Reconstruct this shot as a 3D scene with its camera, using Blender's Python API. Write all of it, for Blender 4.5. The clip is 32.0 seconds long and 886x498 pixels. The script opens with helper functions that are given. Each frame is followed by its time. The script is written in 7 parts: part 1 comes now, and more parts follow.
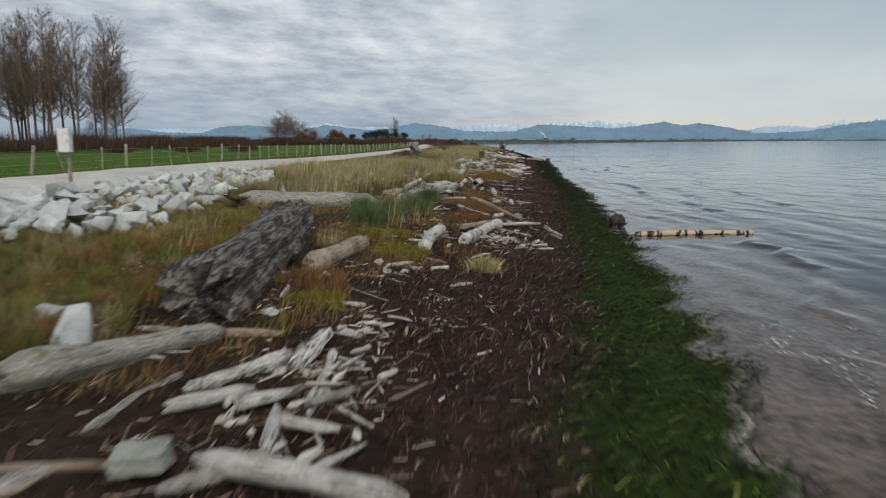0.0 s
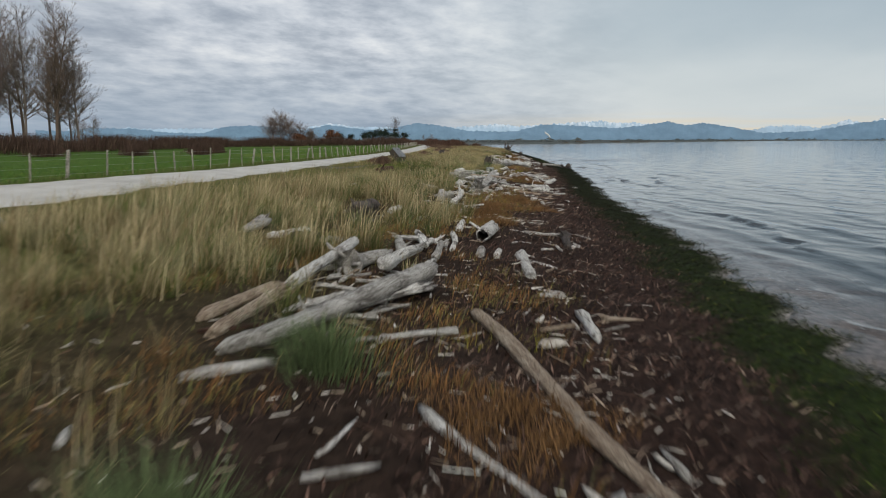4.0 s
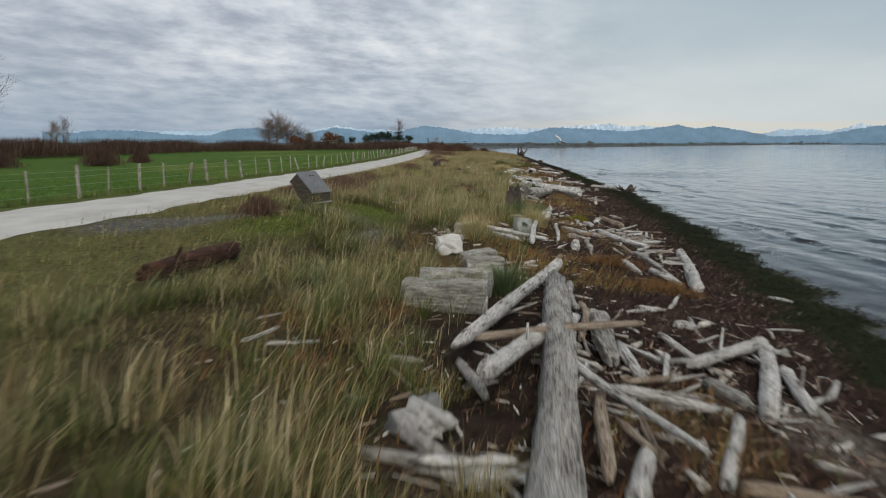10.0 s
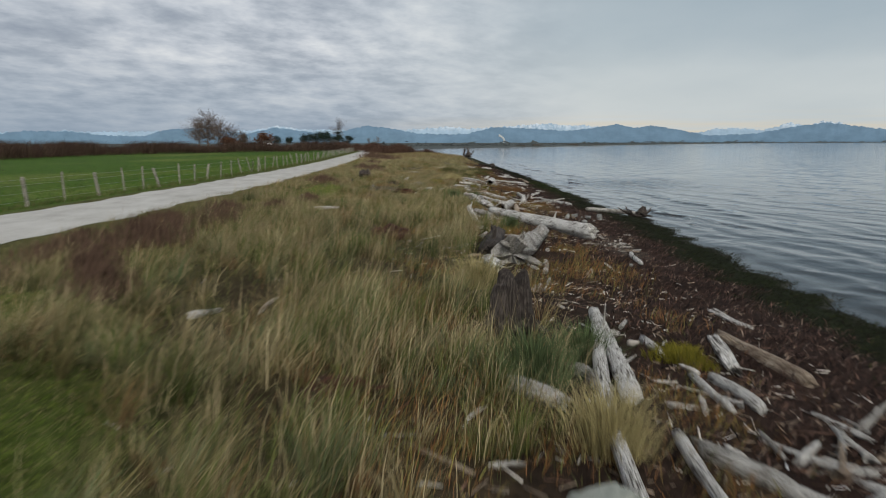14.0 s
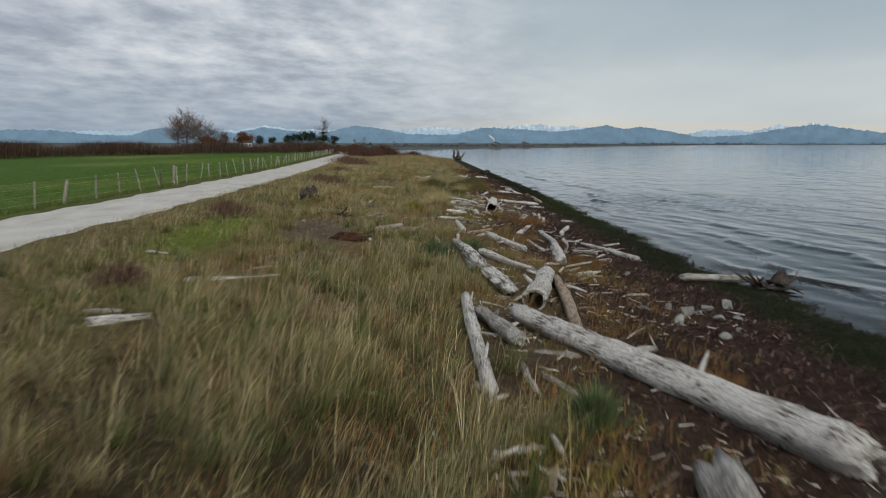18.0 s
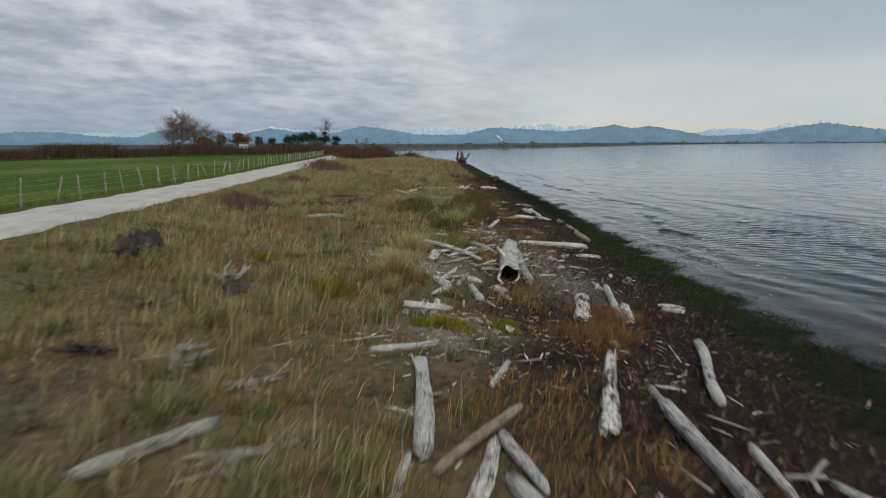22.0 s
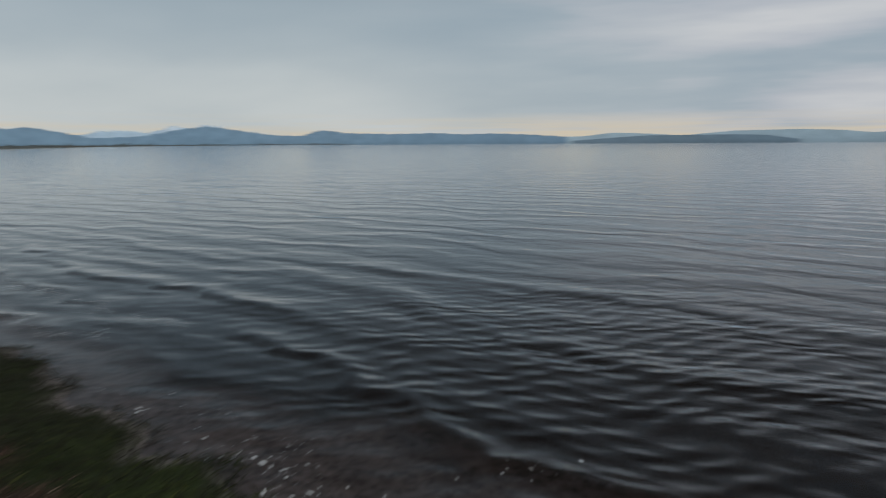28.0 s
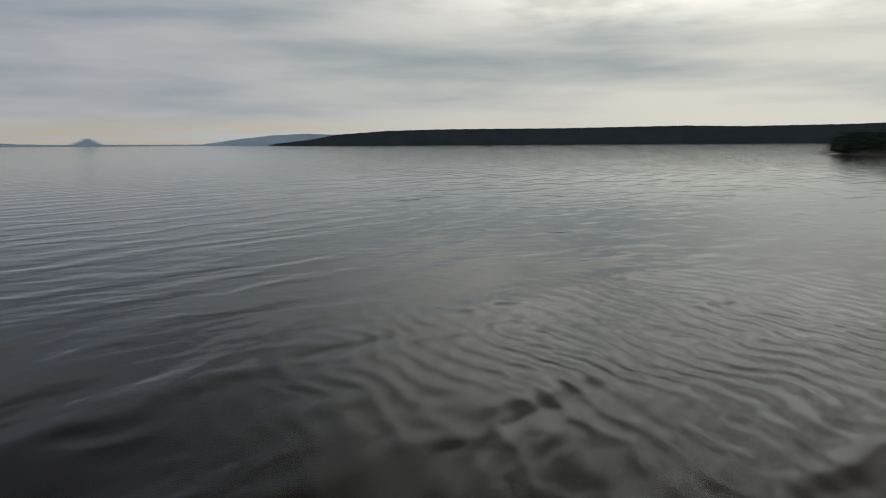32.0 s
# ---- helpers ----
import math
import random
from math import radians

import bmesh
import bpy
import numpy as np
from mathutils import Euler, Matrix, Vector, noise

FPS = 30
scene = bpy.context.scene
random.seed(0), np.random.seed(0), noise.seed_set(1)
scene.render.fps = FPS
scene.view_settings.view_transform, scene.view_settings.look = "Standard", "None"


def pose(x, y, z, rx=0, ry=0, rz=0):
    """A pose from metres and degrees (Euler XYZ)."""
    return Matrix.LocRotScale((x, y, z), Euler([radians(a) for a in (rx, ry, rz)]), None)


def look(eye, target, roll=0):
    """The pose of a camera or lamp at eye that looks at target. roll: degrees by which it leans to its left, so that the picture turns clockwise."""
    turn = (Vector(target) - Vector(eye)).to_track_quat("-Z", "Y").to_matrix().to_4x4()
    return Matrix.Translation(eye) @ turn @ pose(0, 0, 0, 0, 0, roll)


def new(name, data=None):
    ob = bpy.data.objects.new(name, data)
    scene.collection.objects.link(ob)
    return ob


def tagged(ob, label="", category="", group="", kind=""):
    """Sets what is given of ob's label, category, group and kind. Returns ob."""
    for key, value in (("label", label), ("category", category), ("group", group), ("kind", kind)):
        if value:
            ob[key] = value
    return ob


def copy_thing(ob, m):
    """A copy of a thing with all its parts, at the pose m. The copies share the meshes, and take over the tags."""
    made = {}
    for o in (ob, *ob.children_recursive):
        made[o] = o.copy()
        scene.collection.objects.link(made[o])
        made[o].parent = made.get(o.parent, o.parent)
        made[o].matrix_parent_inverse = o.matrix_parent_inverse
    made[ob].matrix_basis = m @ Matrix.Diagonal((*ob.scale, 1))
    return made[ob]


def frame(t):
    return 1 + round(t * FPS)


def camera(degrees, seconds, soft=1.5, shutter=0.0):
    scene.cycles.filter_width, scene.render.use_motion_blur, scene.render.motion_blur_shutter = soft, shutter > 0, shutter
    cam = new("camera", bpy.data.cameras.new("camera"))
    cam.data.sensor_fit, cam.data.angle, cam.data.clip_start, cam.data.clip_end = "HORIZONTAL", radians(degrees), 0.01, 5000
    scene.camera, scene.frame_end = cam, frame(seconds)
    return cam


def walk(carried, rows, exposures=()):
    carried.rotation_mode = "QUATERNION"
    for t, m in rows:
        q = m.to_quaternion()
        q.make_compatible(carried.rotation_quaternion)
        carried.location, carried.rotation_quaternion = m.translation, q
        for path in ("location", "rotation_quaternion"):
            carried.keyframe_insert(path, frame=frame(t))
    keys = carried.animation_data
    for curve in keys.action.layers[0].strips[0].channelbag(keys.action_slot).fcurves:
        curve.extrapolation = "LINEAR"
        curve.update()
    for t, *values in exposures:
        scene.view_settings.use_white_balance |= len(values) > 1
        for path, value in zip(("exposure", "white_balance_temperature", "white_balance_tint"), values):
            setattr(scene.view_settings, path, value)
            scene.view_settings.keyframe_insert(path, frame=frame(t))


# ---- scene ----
cam = camera(61.3, 32.0, soft=1.0, shutter=0.75)
PATH = [
    (0, -0.00, -0.00, 2.92, 1.55, -8.30, -0.01),
    (0.5, 0.02, 2.28, 2.92, 1.53, -8.36, -0.15),
    (1, 0.07, 4.64, 2.94, 1.65, -8.46, -0.10),
    (1.5, 0.08, 7.02, 2.95, 1.65, -8.47, 0.04),
    (2, 0.10, 9.48, 2.95, 1.63, -8.40, 0.17),
    (2.5, 0.13, 11.95, 2.95, 1.65, -8.33, 0.11),
    (3, 0.15, 14.41, 2.98, 1.67, -8.35, 0.02),
    (3.5, 0.19, 16.85, 3.00, 1.70, -8.35, -0.05),
    (4.5, 0.17, 21.85, 3.11, 1.82, -8.25, -0.04),
    (5.5, 0.13, 27.00, 3.24, 1.90, -8.28, -0.14),
    (6, 0.14, 29.63, 3.30, 1.87, -8.28, 0.04),
    (6.5, 0.15, 32.23, 3.35, 1.89, -8.32, 0.23),
    (7, 0.16, 34.83, 3.37, 1.93, -8.34, 0.32),
    (7.5, 0.18, 37.34, 3.39, 1.94, -8.31, 0.46),
    (8, 0.23, 39.72, 3.40, 2.03, -8.29, 0.47),
    (8.5, 0.27, 42.10, 3.40, 2.06, -8.22, 0.41),
    (9, 0.30, 44.43, 3.41, 2.15, -8.18, 0.16),
    (9.5, 0.32, 46.76, 3.41, 2.19, -8.13, 0.15),
    (10, 0.38, 49.00, 3.39, 2.32, -8.09, 0.09),
    (10.5, 0.39, 51.19, 3.43, 2.08, -8.14, 0.20),
    (11, 0.41, 53.37, 3.45, 1.58, -8.09, 0.14),
    (11.5, 0.42, 55.58, 3.47, 1.25, -8.10, 0.04),
    (12, 0.45, 57.79, 3.48, 0.61, -8.10, -0.19),
    (12.5, 0.50, 60.05, 3.48, 0.25, -8.06, -0.37),
    (13, 0.47, 62.16, 3.50, 0.00, -8.06, 0.02),
    (13.5, 0.53, 64.34, 3.52, -0.32, -8.10, -0.06),
    (14, 0.58, 66.43, 3.55, -1.99, -8.10, -0.12),
    (14.5, 0.64, 68.48, 3.59, -3.19, -8.09, -0.08),
    (15.5, 0.82, 72.52, 3.66, -3.57, -8.14, 0.00),
    (16.5, 1.05, 76.58, 3.72, -3.01, -8.07, 0.13),
    (17, 1.19, 78.67, 3.75, -3.03, -8.08, 0.19),
    (17.5, 1.37, 80.79, 3.78, -2.94, -8.06, 0.21),
    (18, 1.59, 82.83, 3.80, -2.82, -8.07, 0.10),
    (18.5, 1.79, 85.00, 3.84, -2.75, -8.09, 0.20),
    (19, 2.01, 87.26, 3.86, -2.65, -8.16, 0.21),
    (19.5, 2.24, 89.57, 3.88, -2.54, -8.23, 0.20),
    (20, 2.48, 91.90, 3.86, -2.46, -8.24, -0.01),
    (20.5, 2.74, 94.21, 3.84, -2.34, -8.20, -0.30),
    (21, 2.98, 96.46, 3.76, -2.29, -8.08, -0.18),
    (21.5, 3.21, 98.65, 3.73, -2.20, -7.98, -0.10),
    (22, 3.41, 100.86, 3.75, -2.24, -8.05, -0.18),
    (22.5, 3.64, 103.07, 3.76, -2.18, -8.09, -0.12),
    (23, 3.87, 105.25, 3.77, -2.11, -8.15, -0.02),
    (23.5, 4.08, 107.42, 3.79, -1.84, -8.14, -0.07),
    (24, 4.32, 109.57, 3.81, -0.59, -8.14, 0.01),
    (24.5, 4.54, 111.68, 3.84, 0.24, -8.20, 0.05),
    (25, 4.84, 113.85, 3.86, -1.59, -8.22, 0.04),
    (25.5, 5.19, 116.05, 3.89, -5.57, -8.20, 0.01),
    (26, 5.56, 118.25, 3.92, -11.20, -8.16, -0.02),
    (26.5, 5.93, 120.47, 3.95, -17.97, -8.12, -0.10),
    (27, 6.28, 122.71, 3.99, -25.37, -8.09, -0.22),
    (27.5, 6.75, 124.82, 4.05, -34.97, -8.06, -0.29),
    (28, 7.43, 126.85, 3.94, -46.40, -8.05, -0.30),
    (28.5, 8.13, 128.95, 3.90, -58.61, -8.06, -0.34),
    (29, 8.84, 131.07, 3.89, -70.73, -8.04, -0.20),
    (29.5, 9.54, 133.20, 3.91, -82.55, -7.95, -0.21),
    (30, 10.24, 135.33, 3.92, -94.41, -7.94, -0.37),
    (30.5, 10.93, 137.46, 3.94, -106.28, -7.95, -0.39),
    (31, 11.63, 139.59, 3.95, -118.37, -8.07, -0.18),
    (31.5, 12.32, 141.72, 3.96, -130.07, -8.01, -0.20),
    (32, 13.01, 143.85, 3.97, -140.75, -8.00, -0.32),
]
walk(cam, [(t, pose(x, y, z, 90, 0, yaw) @ pose(0, 0, 0, pitch) @ pose(0, 0, 0, 0, 0, roll)) for t, x, y, z, yaw, pitch, roll in PATH],
     exposures=((0.0, 0.0), (10.0, 0.0), (13.0, -0.12), (26.0, -0.12), (28.0, -0.26), (30.0, -0.45), (32.0, -0.68)))

# ---- world and light ----
SUN_AZ = radians(-165)          # bearing of the veiled sun, turned from +y
SUN_EL = radians(50)
sun_way = Vector((-math.sin(SUN_AZ) * math.cos(SUN_EL), math.cos(SUN_AZ) * math.cos(SUN_EL), math.sin(SUN_EL)))
world = bpy.data.worlds.new("overcast_sky")
scene.world = world
world.use_nodes = True


class Nodes:
    """A short hand for node trees."""

    def __init__(self, tree):
        self.t = tree

    def n(self, kind, ins=None, **props):
        node = self.t.nodes.new(kind)
        for k, v in props.items():
            setattr(node, k, v)
        for k, v in (ins or {}).items():
            self.put(node.inputs[k], v)
        return node

    def put(self, socket, v):
        if isinstance(v, bpy.types.NodeSocket):
            self.t.links.new(v, socket)
        else:
            socket.default_value = v

    def math(self, op, a, b=0.0, clamp=False):
        node = self.n("ShaderNodeMath", operation=op, use_clamp=clamp)
        self.put(node.inputs[0], a)
        self.put(node.inputs[1], b)
        return node.outputs[0]

    def mix(self, f, a, b, kind="MIX"):
        node = self.n("ShaderNodeMix", data_type="RGBA", blend_type=kind)
        self.put(node.inputs["Factor"], f)
        self.put(node.inputs[6], a)
        self.put(node.inputs[7], b)
        return node.outputs[2]

    def noise(self, vec, scale, detail=4.0, rough=0.55, out=0):
        return self.n("ShaderNodeTexNoise", {"Vector": vec, "Scale": scale, "Detail": detail, "Roughness": rough}).outputs[out]

    def ramp(self, f, *stops):
        node = self.n("ShaderNodeValToRGB", {"Fac": f})
        el = node.color_ramp.elements
        while len(el) < len(stops):
            el.new(0.5)
        for e, (p, c) in zip(el, stops):
            e.position = p
            e.color = (*c, 1) if len(c) == 3 else c
        return node.outputs[0]

    def span(self, v, a, b, c=0.0, d=1.0):
        return self.n("ShaderNodeMapRange", {"Value": v, "From Min": a, "From Max": b, "To Min": c, "To Max": d}).outputs[0]

    def scaled(self, vec, sx, sy, sz):
        return self.n("ShaderNodeMapping", {"Vector": vec, "Scale": (sx, sy, sz)}).outputs[0]


def sky():
    w = Nodes(world.node_tree)
    world.node_tree.nodes.clear()
    way = w.n("ShaderNodeTexCoord").outputs["Generated"]
    sep = w.n("ShaderNodeSeparateXYZ", {"Vector": way}).outputs
    up = w.math("MAXIMUM", sep[2], 0.0)
    lift = w.math("ADD", up, 0.19)
    deck = w.n("ShaderNodeCombineXYZ", {"X": w.math("DIVIDE", sep[0], lift), "Y": w.math("DIVIDE", sep[1], lift)}).outputs[0]
    turned = w.n("ShaderNodeMapping", {"Vector": deck, "Rotation": (0, 0, radians(-20)), "Scale": (1.35, 1.0, 1.0)}).outputs[0]
    warp = w.mix(0.10, turned, w.noise(turned, 1.1, 3.0, 0.5, 1))
    big = w.noise(warp, 1.5, 6.0, 0.55)
    fine = w.noise(w.scaled(warp, 1.0, 1.3, 1), 5.5, 5.0, 0.55)
    slow = w.noise(w.scaled(deck, 0.5, 0.9, 1), 0.7, 2.0, 0.45)
    cover = w.math("ADD", w.math("MULTIPLY", big, 0.55), w.math("MULTIPLY", fine, 0.45))
    thin = w.math("ADD", w.math("MULTIPLY", slow, 0.75), w.math("MULTIPLY", big, 0.25))
    # the broken deck lies over the land, the thin veil over the water
    over_land = w.span(w.math("ADD", sep[0], w.math("MULTIPLY", sep[1], -0.34)), -0.46, -0.10, 1.0, 0.0)
    deck_col = w.ramp(cover, (0.33, (0.38, 0.42, 0.49)), (0.43, (0.52, 0.56, 0.62)), (0.51, (0.71, 0.74, 0.79)), (0.63, (0.98, 0.98, 0.98)))
    veil_col = w.ramp(thin, (0.30, (0.46, 0.55, 0.61)), (0.5, (0.66, 0.72, 0.745)), (0.70, (0.83, 0.85, 0.845)))
    veil_col = w.mix(w.span(up, 0.05, 0.15, 0.5, 0.0), veil_col, (0.84, 0.86, 0.83, 1))
    veil_col = w.mix(w.math("MULTIPLY", w.span(up, 0.09, 0.21), w.span(sep[0], 0.10, 0.45, 0.5, 0.95)), veil_col, (0.38, 0.48, 0.55, 1))
    # long level bands far out over the water, blue-grey low down and mauve-white above
    out = w.span(sep[1], 0.80, 0.35)
    bands = w.noise(w.scaled(way, 1.2, 1.2, 9.0), 1.7, 5.0, 0.5)
    lowish = w.math("MULTIPLY", w.span(up, 0.015, 0.05), w.span(up, 0.19, 0.09))
    bands = w.math("SUBTRACT", w.math("ADD", bands, 0.105), w.math("MULTIPLY", lowish, 0.16))
    band_col = w.ramp(bands, (0.32, (0.33, 0.44, 0.54)), (0.44, (0.46, 0.545, 0.62)), (0.53, (0.66, 0.68, 0.735)), (0.66, (0.86, 0.85, 0.86)))
    veil_col = w.mix(w.math("MULTIPLY", out, 0.85), veil_col, band_col)
    col = w.mix(over_land, veil_col, deck_col)
    col = w.mix(w.span(sep[0], -0.25, -0.6, 0.0, 0.4), col, (0.36, 0.41, 0.49, 1))
    low = w.span(up, 0.0, 0.11, 1.0, 0.0)
    # grey-blue murk low over the land, a cream gap low over the water
    murk = w.math("MULTIPLY", over_land, w.math("MULTIPLY", low, 0.85))
    col = w.mix(murk, col, (0.33, 0.42, 0.53, 1))
    band = w.math("MULTIPLY", w.span(up, 0.014, 0.040, 1.0, 0.0), w.math("SUBTRACT", 1.0, over_land))
    streak = w.noise(w.scaled(way, 2.5, 2.5, 60), 1.6, 4.0, 0.55)
    band = w.math("MULTIPLY", band, w.span(streak, 0.36, 0.62))
    col = w.mix(w.math("MULTIPLY", band, 0.95), col, (0.90, 0.77, 0.58, 1))
    # unseen sky overhead, darkened away from the sun to dim the water's reflection
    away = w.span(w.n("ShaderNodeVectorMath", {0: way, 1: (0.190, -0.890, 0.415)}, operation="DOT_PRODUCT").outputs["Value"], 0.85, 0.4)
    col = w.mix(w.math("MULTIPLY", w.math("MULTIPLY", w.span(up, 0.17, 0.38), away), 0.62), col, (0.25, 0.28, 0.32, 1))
    glow = w.n("ShaderNodeVectorMath", {0: way, 1: (0.25, -0.93, 0.26)}, operation="DOT_PRODUCT").outputs["Value"]
    glow = w.math("POWER", w.span(glow, 0.60, 1.0), 2.2)
    glow = w.math("MULTIPLY", glow, w.span(bands, 0.30, 0.56, 0.30, 1.0))
    col = w.mix(w.math("MULTIPLY", glow, 0.95), col, (1.45, 1.38, 1.18, 1))
    # the broken bright cloud round the veiled sun
    veiled = w.n("ShaderNodeVectorMath", {0: way, 1: (0.190, -0.890, 0.415)}, operation="DOT_PRODUCT").outputs["Value"]
    veiled = w.math("MULTIPLY", w.math("POWER", w.span(veiled, 0.78, 1.0), 1.3), w.span(up, 0.13, 0.25))
    veiled = w.math("MULTIPLY", veiled, w.span(cover, 0.42, 0.54, 0.12, 1.0))
    col = w.mix(veiled, col, (3.6, 3.45, 3.05, 1))
    nish = w.n("ShaderNodeTexSky", sky_type="NISHITA", sun_disc=False, sun_elevation=SUN_EL, sun_rotation=radians(165), air_density=1.0, dust_density=3.0)
    col = w.mix(1.0, col, (0.975, 1.0, 1.02, 1), "MULTIPLY")
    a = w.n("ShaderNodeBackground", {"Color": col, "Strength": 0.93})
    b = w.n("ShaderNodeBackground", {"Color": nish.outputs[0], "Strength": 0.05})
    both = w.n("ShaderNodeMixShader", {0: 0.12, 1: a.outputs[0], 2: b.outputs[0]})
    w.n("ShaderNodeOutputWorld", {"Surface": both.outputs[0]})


sky()
sun = new("sun", bpy.data.lights.new("sun", "SUN"))
sun.data.energy, sun.data.angle, sun.data.color = 1.1, radians(20), (1.0, 0.96, 0.90)
sun.matrix_world = look((0, 0, 50), Vector((0, 0, 50)) - sun_way)

# ---- the lie of the land ----
SHORE_Y = (-4600, -400, -200, -110, -92, -70, -40, -12, 6, 12, 17, 27, 33, 42, 60, 67, 78, 86, 94, 99, 104, 111, 120, 131, 145, 170, 240, 256, 275, 300, 345, 420)
SHORE_X = (800, 116, 88, 66, 40, 22, 6.0, 2.2, 2.8, 3.8, 4.4, 5.4, 6.0, 6.8, 7.6, 8.3, 9.4, 9.9, 10.5, 11.1, 10.4, 11.0, 11.1, 11.5, 11.8, 12.1, 13.6, 12, 1, -14, -26, -40)
RISE_D = (-300, -60, -14, -3, 0, 1.1, 2.2, 5, 8, 12, 40)
RISE_Z = (-6, -2.6, -0.9, -0.2, 0, 0.15, 0.30, 0.60, 0.88, 1.10, 1.2)
LANE_Y = (-60, 0, 20, 50, 70, 90, 110, 140, 160, 200, 263, 330, 420)
LANE_X = (-14.5, -13.0, -12.4, -11.9, -11.2, -10.2, -9.4, -9.0, -9.2, -10.3, -12, -20, -36)


def shore(y):
    y = np.asarray(y, float)
    scallop = 0.20 * np.sin(1.7 * y + 1.5 * np.sin(0.6 * y)) + 0.14 * np.sin(4.1 * y + 1 + np.sin(1.1 * y))
    return np.interp(y, SHORE_Y, SHORE_X) + scallop * (np.abs(y - 80) < 110)


def lane(y):
    return np.interp(y, LANE_Y, LANE_X)


def waves2(x, y):
    """Gentle unevenness of the ground."""
    a = np.sin(x * 1.13 + 1.7 * np.sin(y * 0.41)) * np.sin(y * 0.93 + 1.3 * np.sin(x * 0.57))
    b = np.sin(x * 3.1 + 2.0 * np.sin(y * 1.3)) * np.sin(y * 2.7 + 1.1 * np.sin(x * 1.9))
    return 0.6 * a + 0.4 * b


def height(x, y):
    x, y = np.asarray(x, float), np.asarray(y, float)
    d = shore(y) - x
    z = np.interp(d, RISE_D, RISE_Z)
    rough = np.clip((d - 1.0) / 4, 0, 1)
    side = x - lane(y)
    zp = np.interp(y, (0, 30, 45, 60, 80, 120, 300), (1.75, 1.75, 1.65, 1.46, 1.37, 1.33, 1.33))
    k = np.clip((side + 0.2) / 6.0, 0, 1) ** 0.8
    z = np.where(d > 4, zp * (1 - k) + z * k, z)
    z = z + 0.075 * rough * waves2(x, y) * np.clip((side - 1.5) / 2, 0, 1)
    z = z + 0.45 * np.exp(-(((x + 4.6) / 2.0) ** 2) - ((y - 71) / 7.0) ** 2)
    field = np.clip((-side - 2.2) / 2.5, 0, 1)
    z = z - np.interp(y, (20, 60, 110), (0.4, 0.17, 0.28)) * field
    return z


def part(name, bm, material, parent=None, label=""):
    """Links a bmesh as one mesh object under a thing or a part."""
    me = bpy.data.meshes.new(name)
    bm.to_mesh(me)
    bm.free()
    ob = new(name, me)
    if material:
        me.materials.append(material)
    if parent:
        ob.parent = parent
    if label:
        ob["label"] = label
    return ob


def from_arrays(name, verts, quads, material, colours=None, tris=None, smooth=False):
    """A mesh object from numpy arrays of corners, four-sided and three-sided faces."""
    me = bpy.data.meshes.new(name)
    verts = np.asarray(verts, np.float32)
    loops, starts, n = [], [], 0
    if quads is not None and len(quads):
        loops.append(np.asarray(quads).ravel())
        starts.append(np.arange(len(quads)) * 4)
        n = len(quads) * 4
    if tris is not None and len(tris):
        loops.append(np.asarray(tris).ravel())
        starts.append(n + np.arange(len(tris)) * 3)
    loops, starts = np.concatenate(loops).astype(np.int32), np.concatenate(starts).astype(np.int32)
    me.vertices.add(len(verts))
    me.vertices.foreach_set("co", verts.ravel())
    me.loops.add(len(loops))
    me.loops.foreach_set("vertex_index", loops)
    me.polygons.add(len(starts))
    me.polygons.foreach_set("loop_start", starts)
    if smooth:
        me.polygons.foreach_set("use_smooth", np.ones(len(starts), bool))
    me.update(calc_edges=True)
    me.validate()
    if colours is not None:
        at = me.color_attributes.new("tone", "FLOAT_COLOR", "POINT")
        at.data.foreach_set("color", np.concatenate([colours, np.ones((len(colours), 1))], 1).astype(np.float32).ravel())
    me.materials.append(material)
    return new(name, me)


# ---- materials ----
def material(name):
    m = bpy.data.materials.new(name)
    m.use_nodes = True
    m.node_tree.nodes.clear()
    return m, Nodes(m.node_tree)


def surface(s, colour, rough=0.85, bump=None, strength=0.5, dist=0.02, metal=0.0, spec=0.3):
    ins = {"Base Color": colour, "Roughness": rough, "Metallic": metal, "Specular IOR Level": spec}
    if bump is not None:
        ins["Normal"] = s.n("ShaderNodeBump", {"Height": bump, "Strength": strength, "Distance": dist}).outputs[0]
    b = s.n("ShaderNodeBsdfPrincipled", ins)
    s.n("ShaderNodeOutputMaterial", {"Surface": b.outputs[0]})


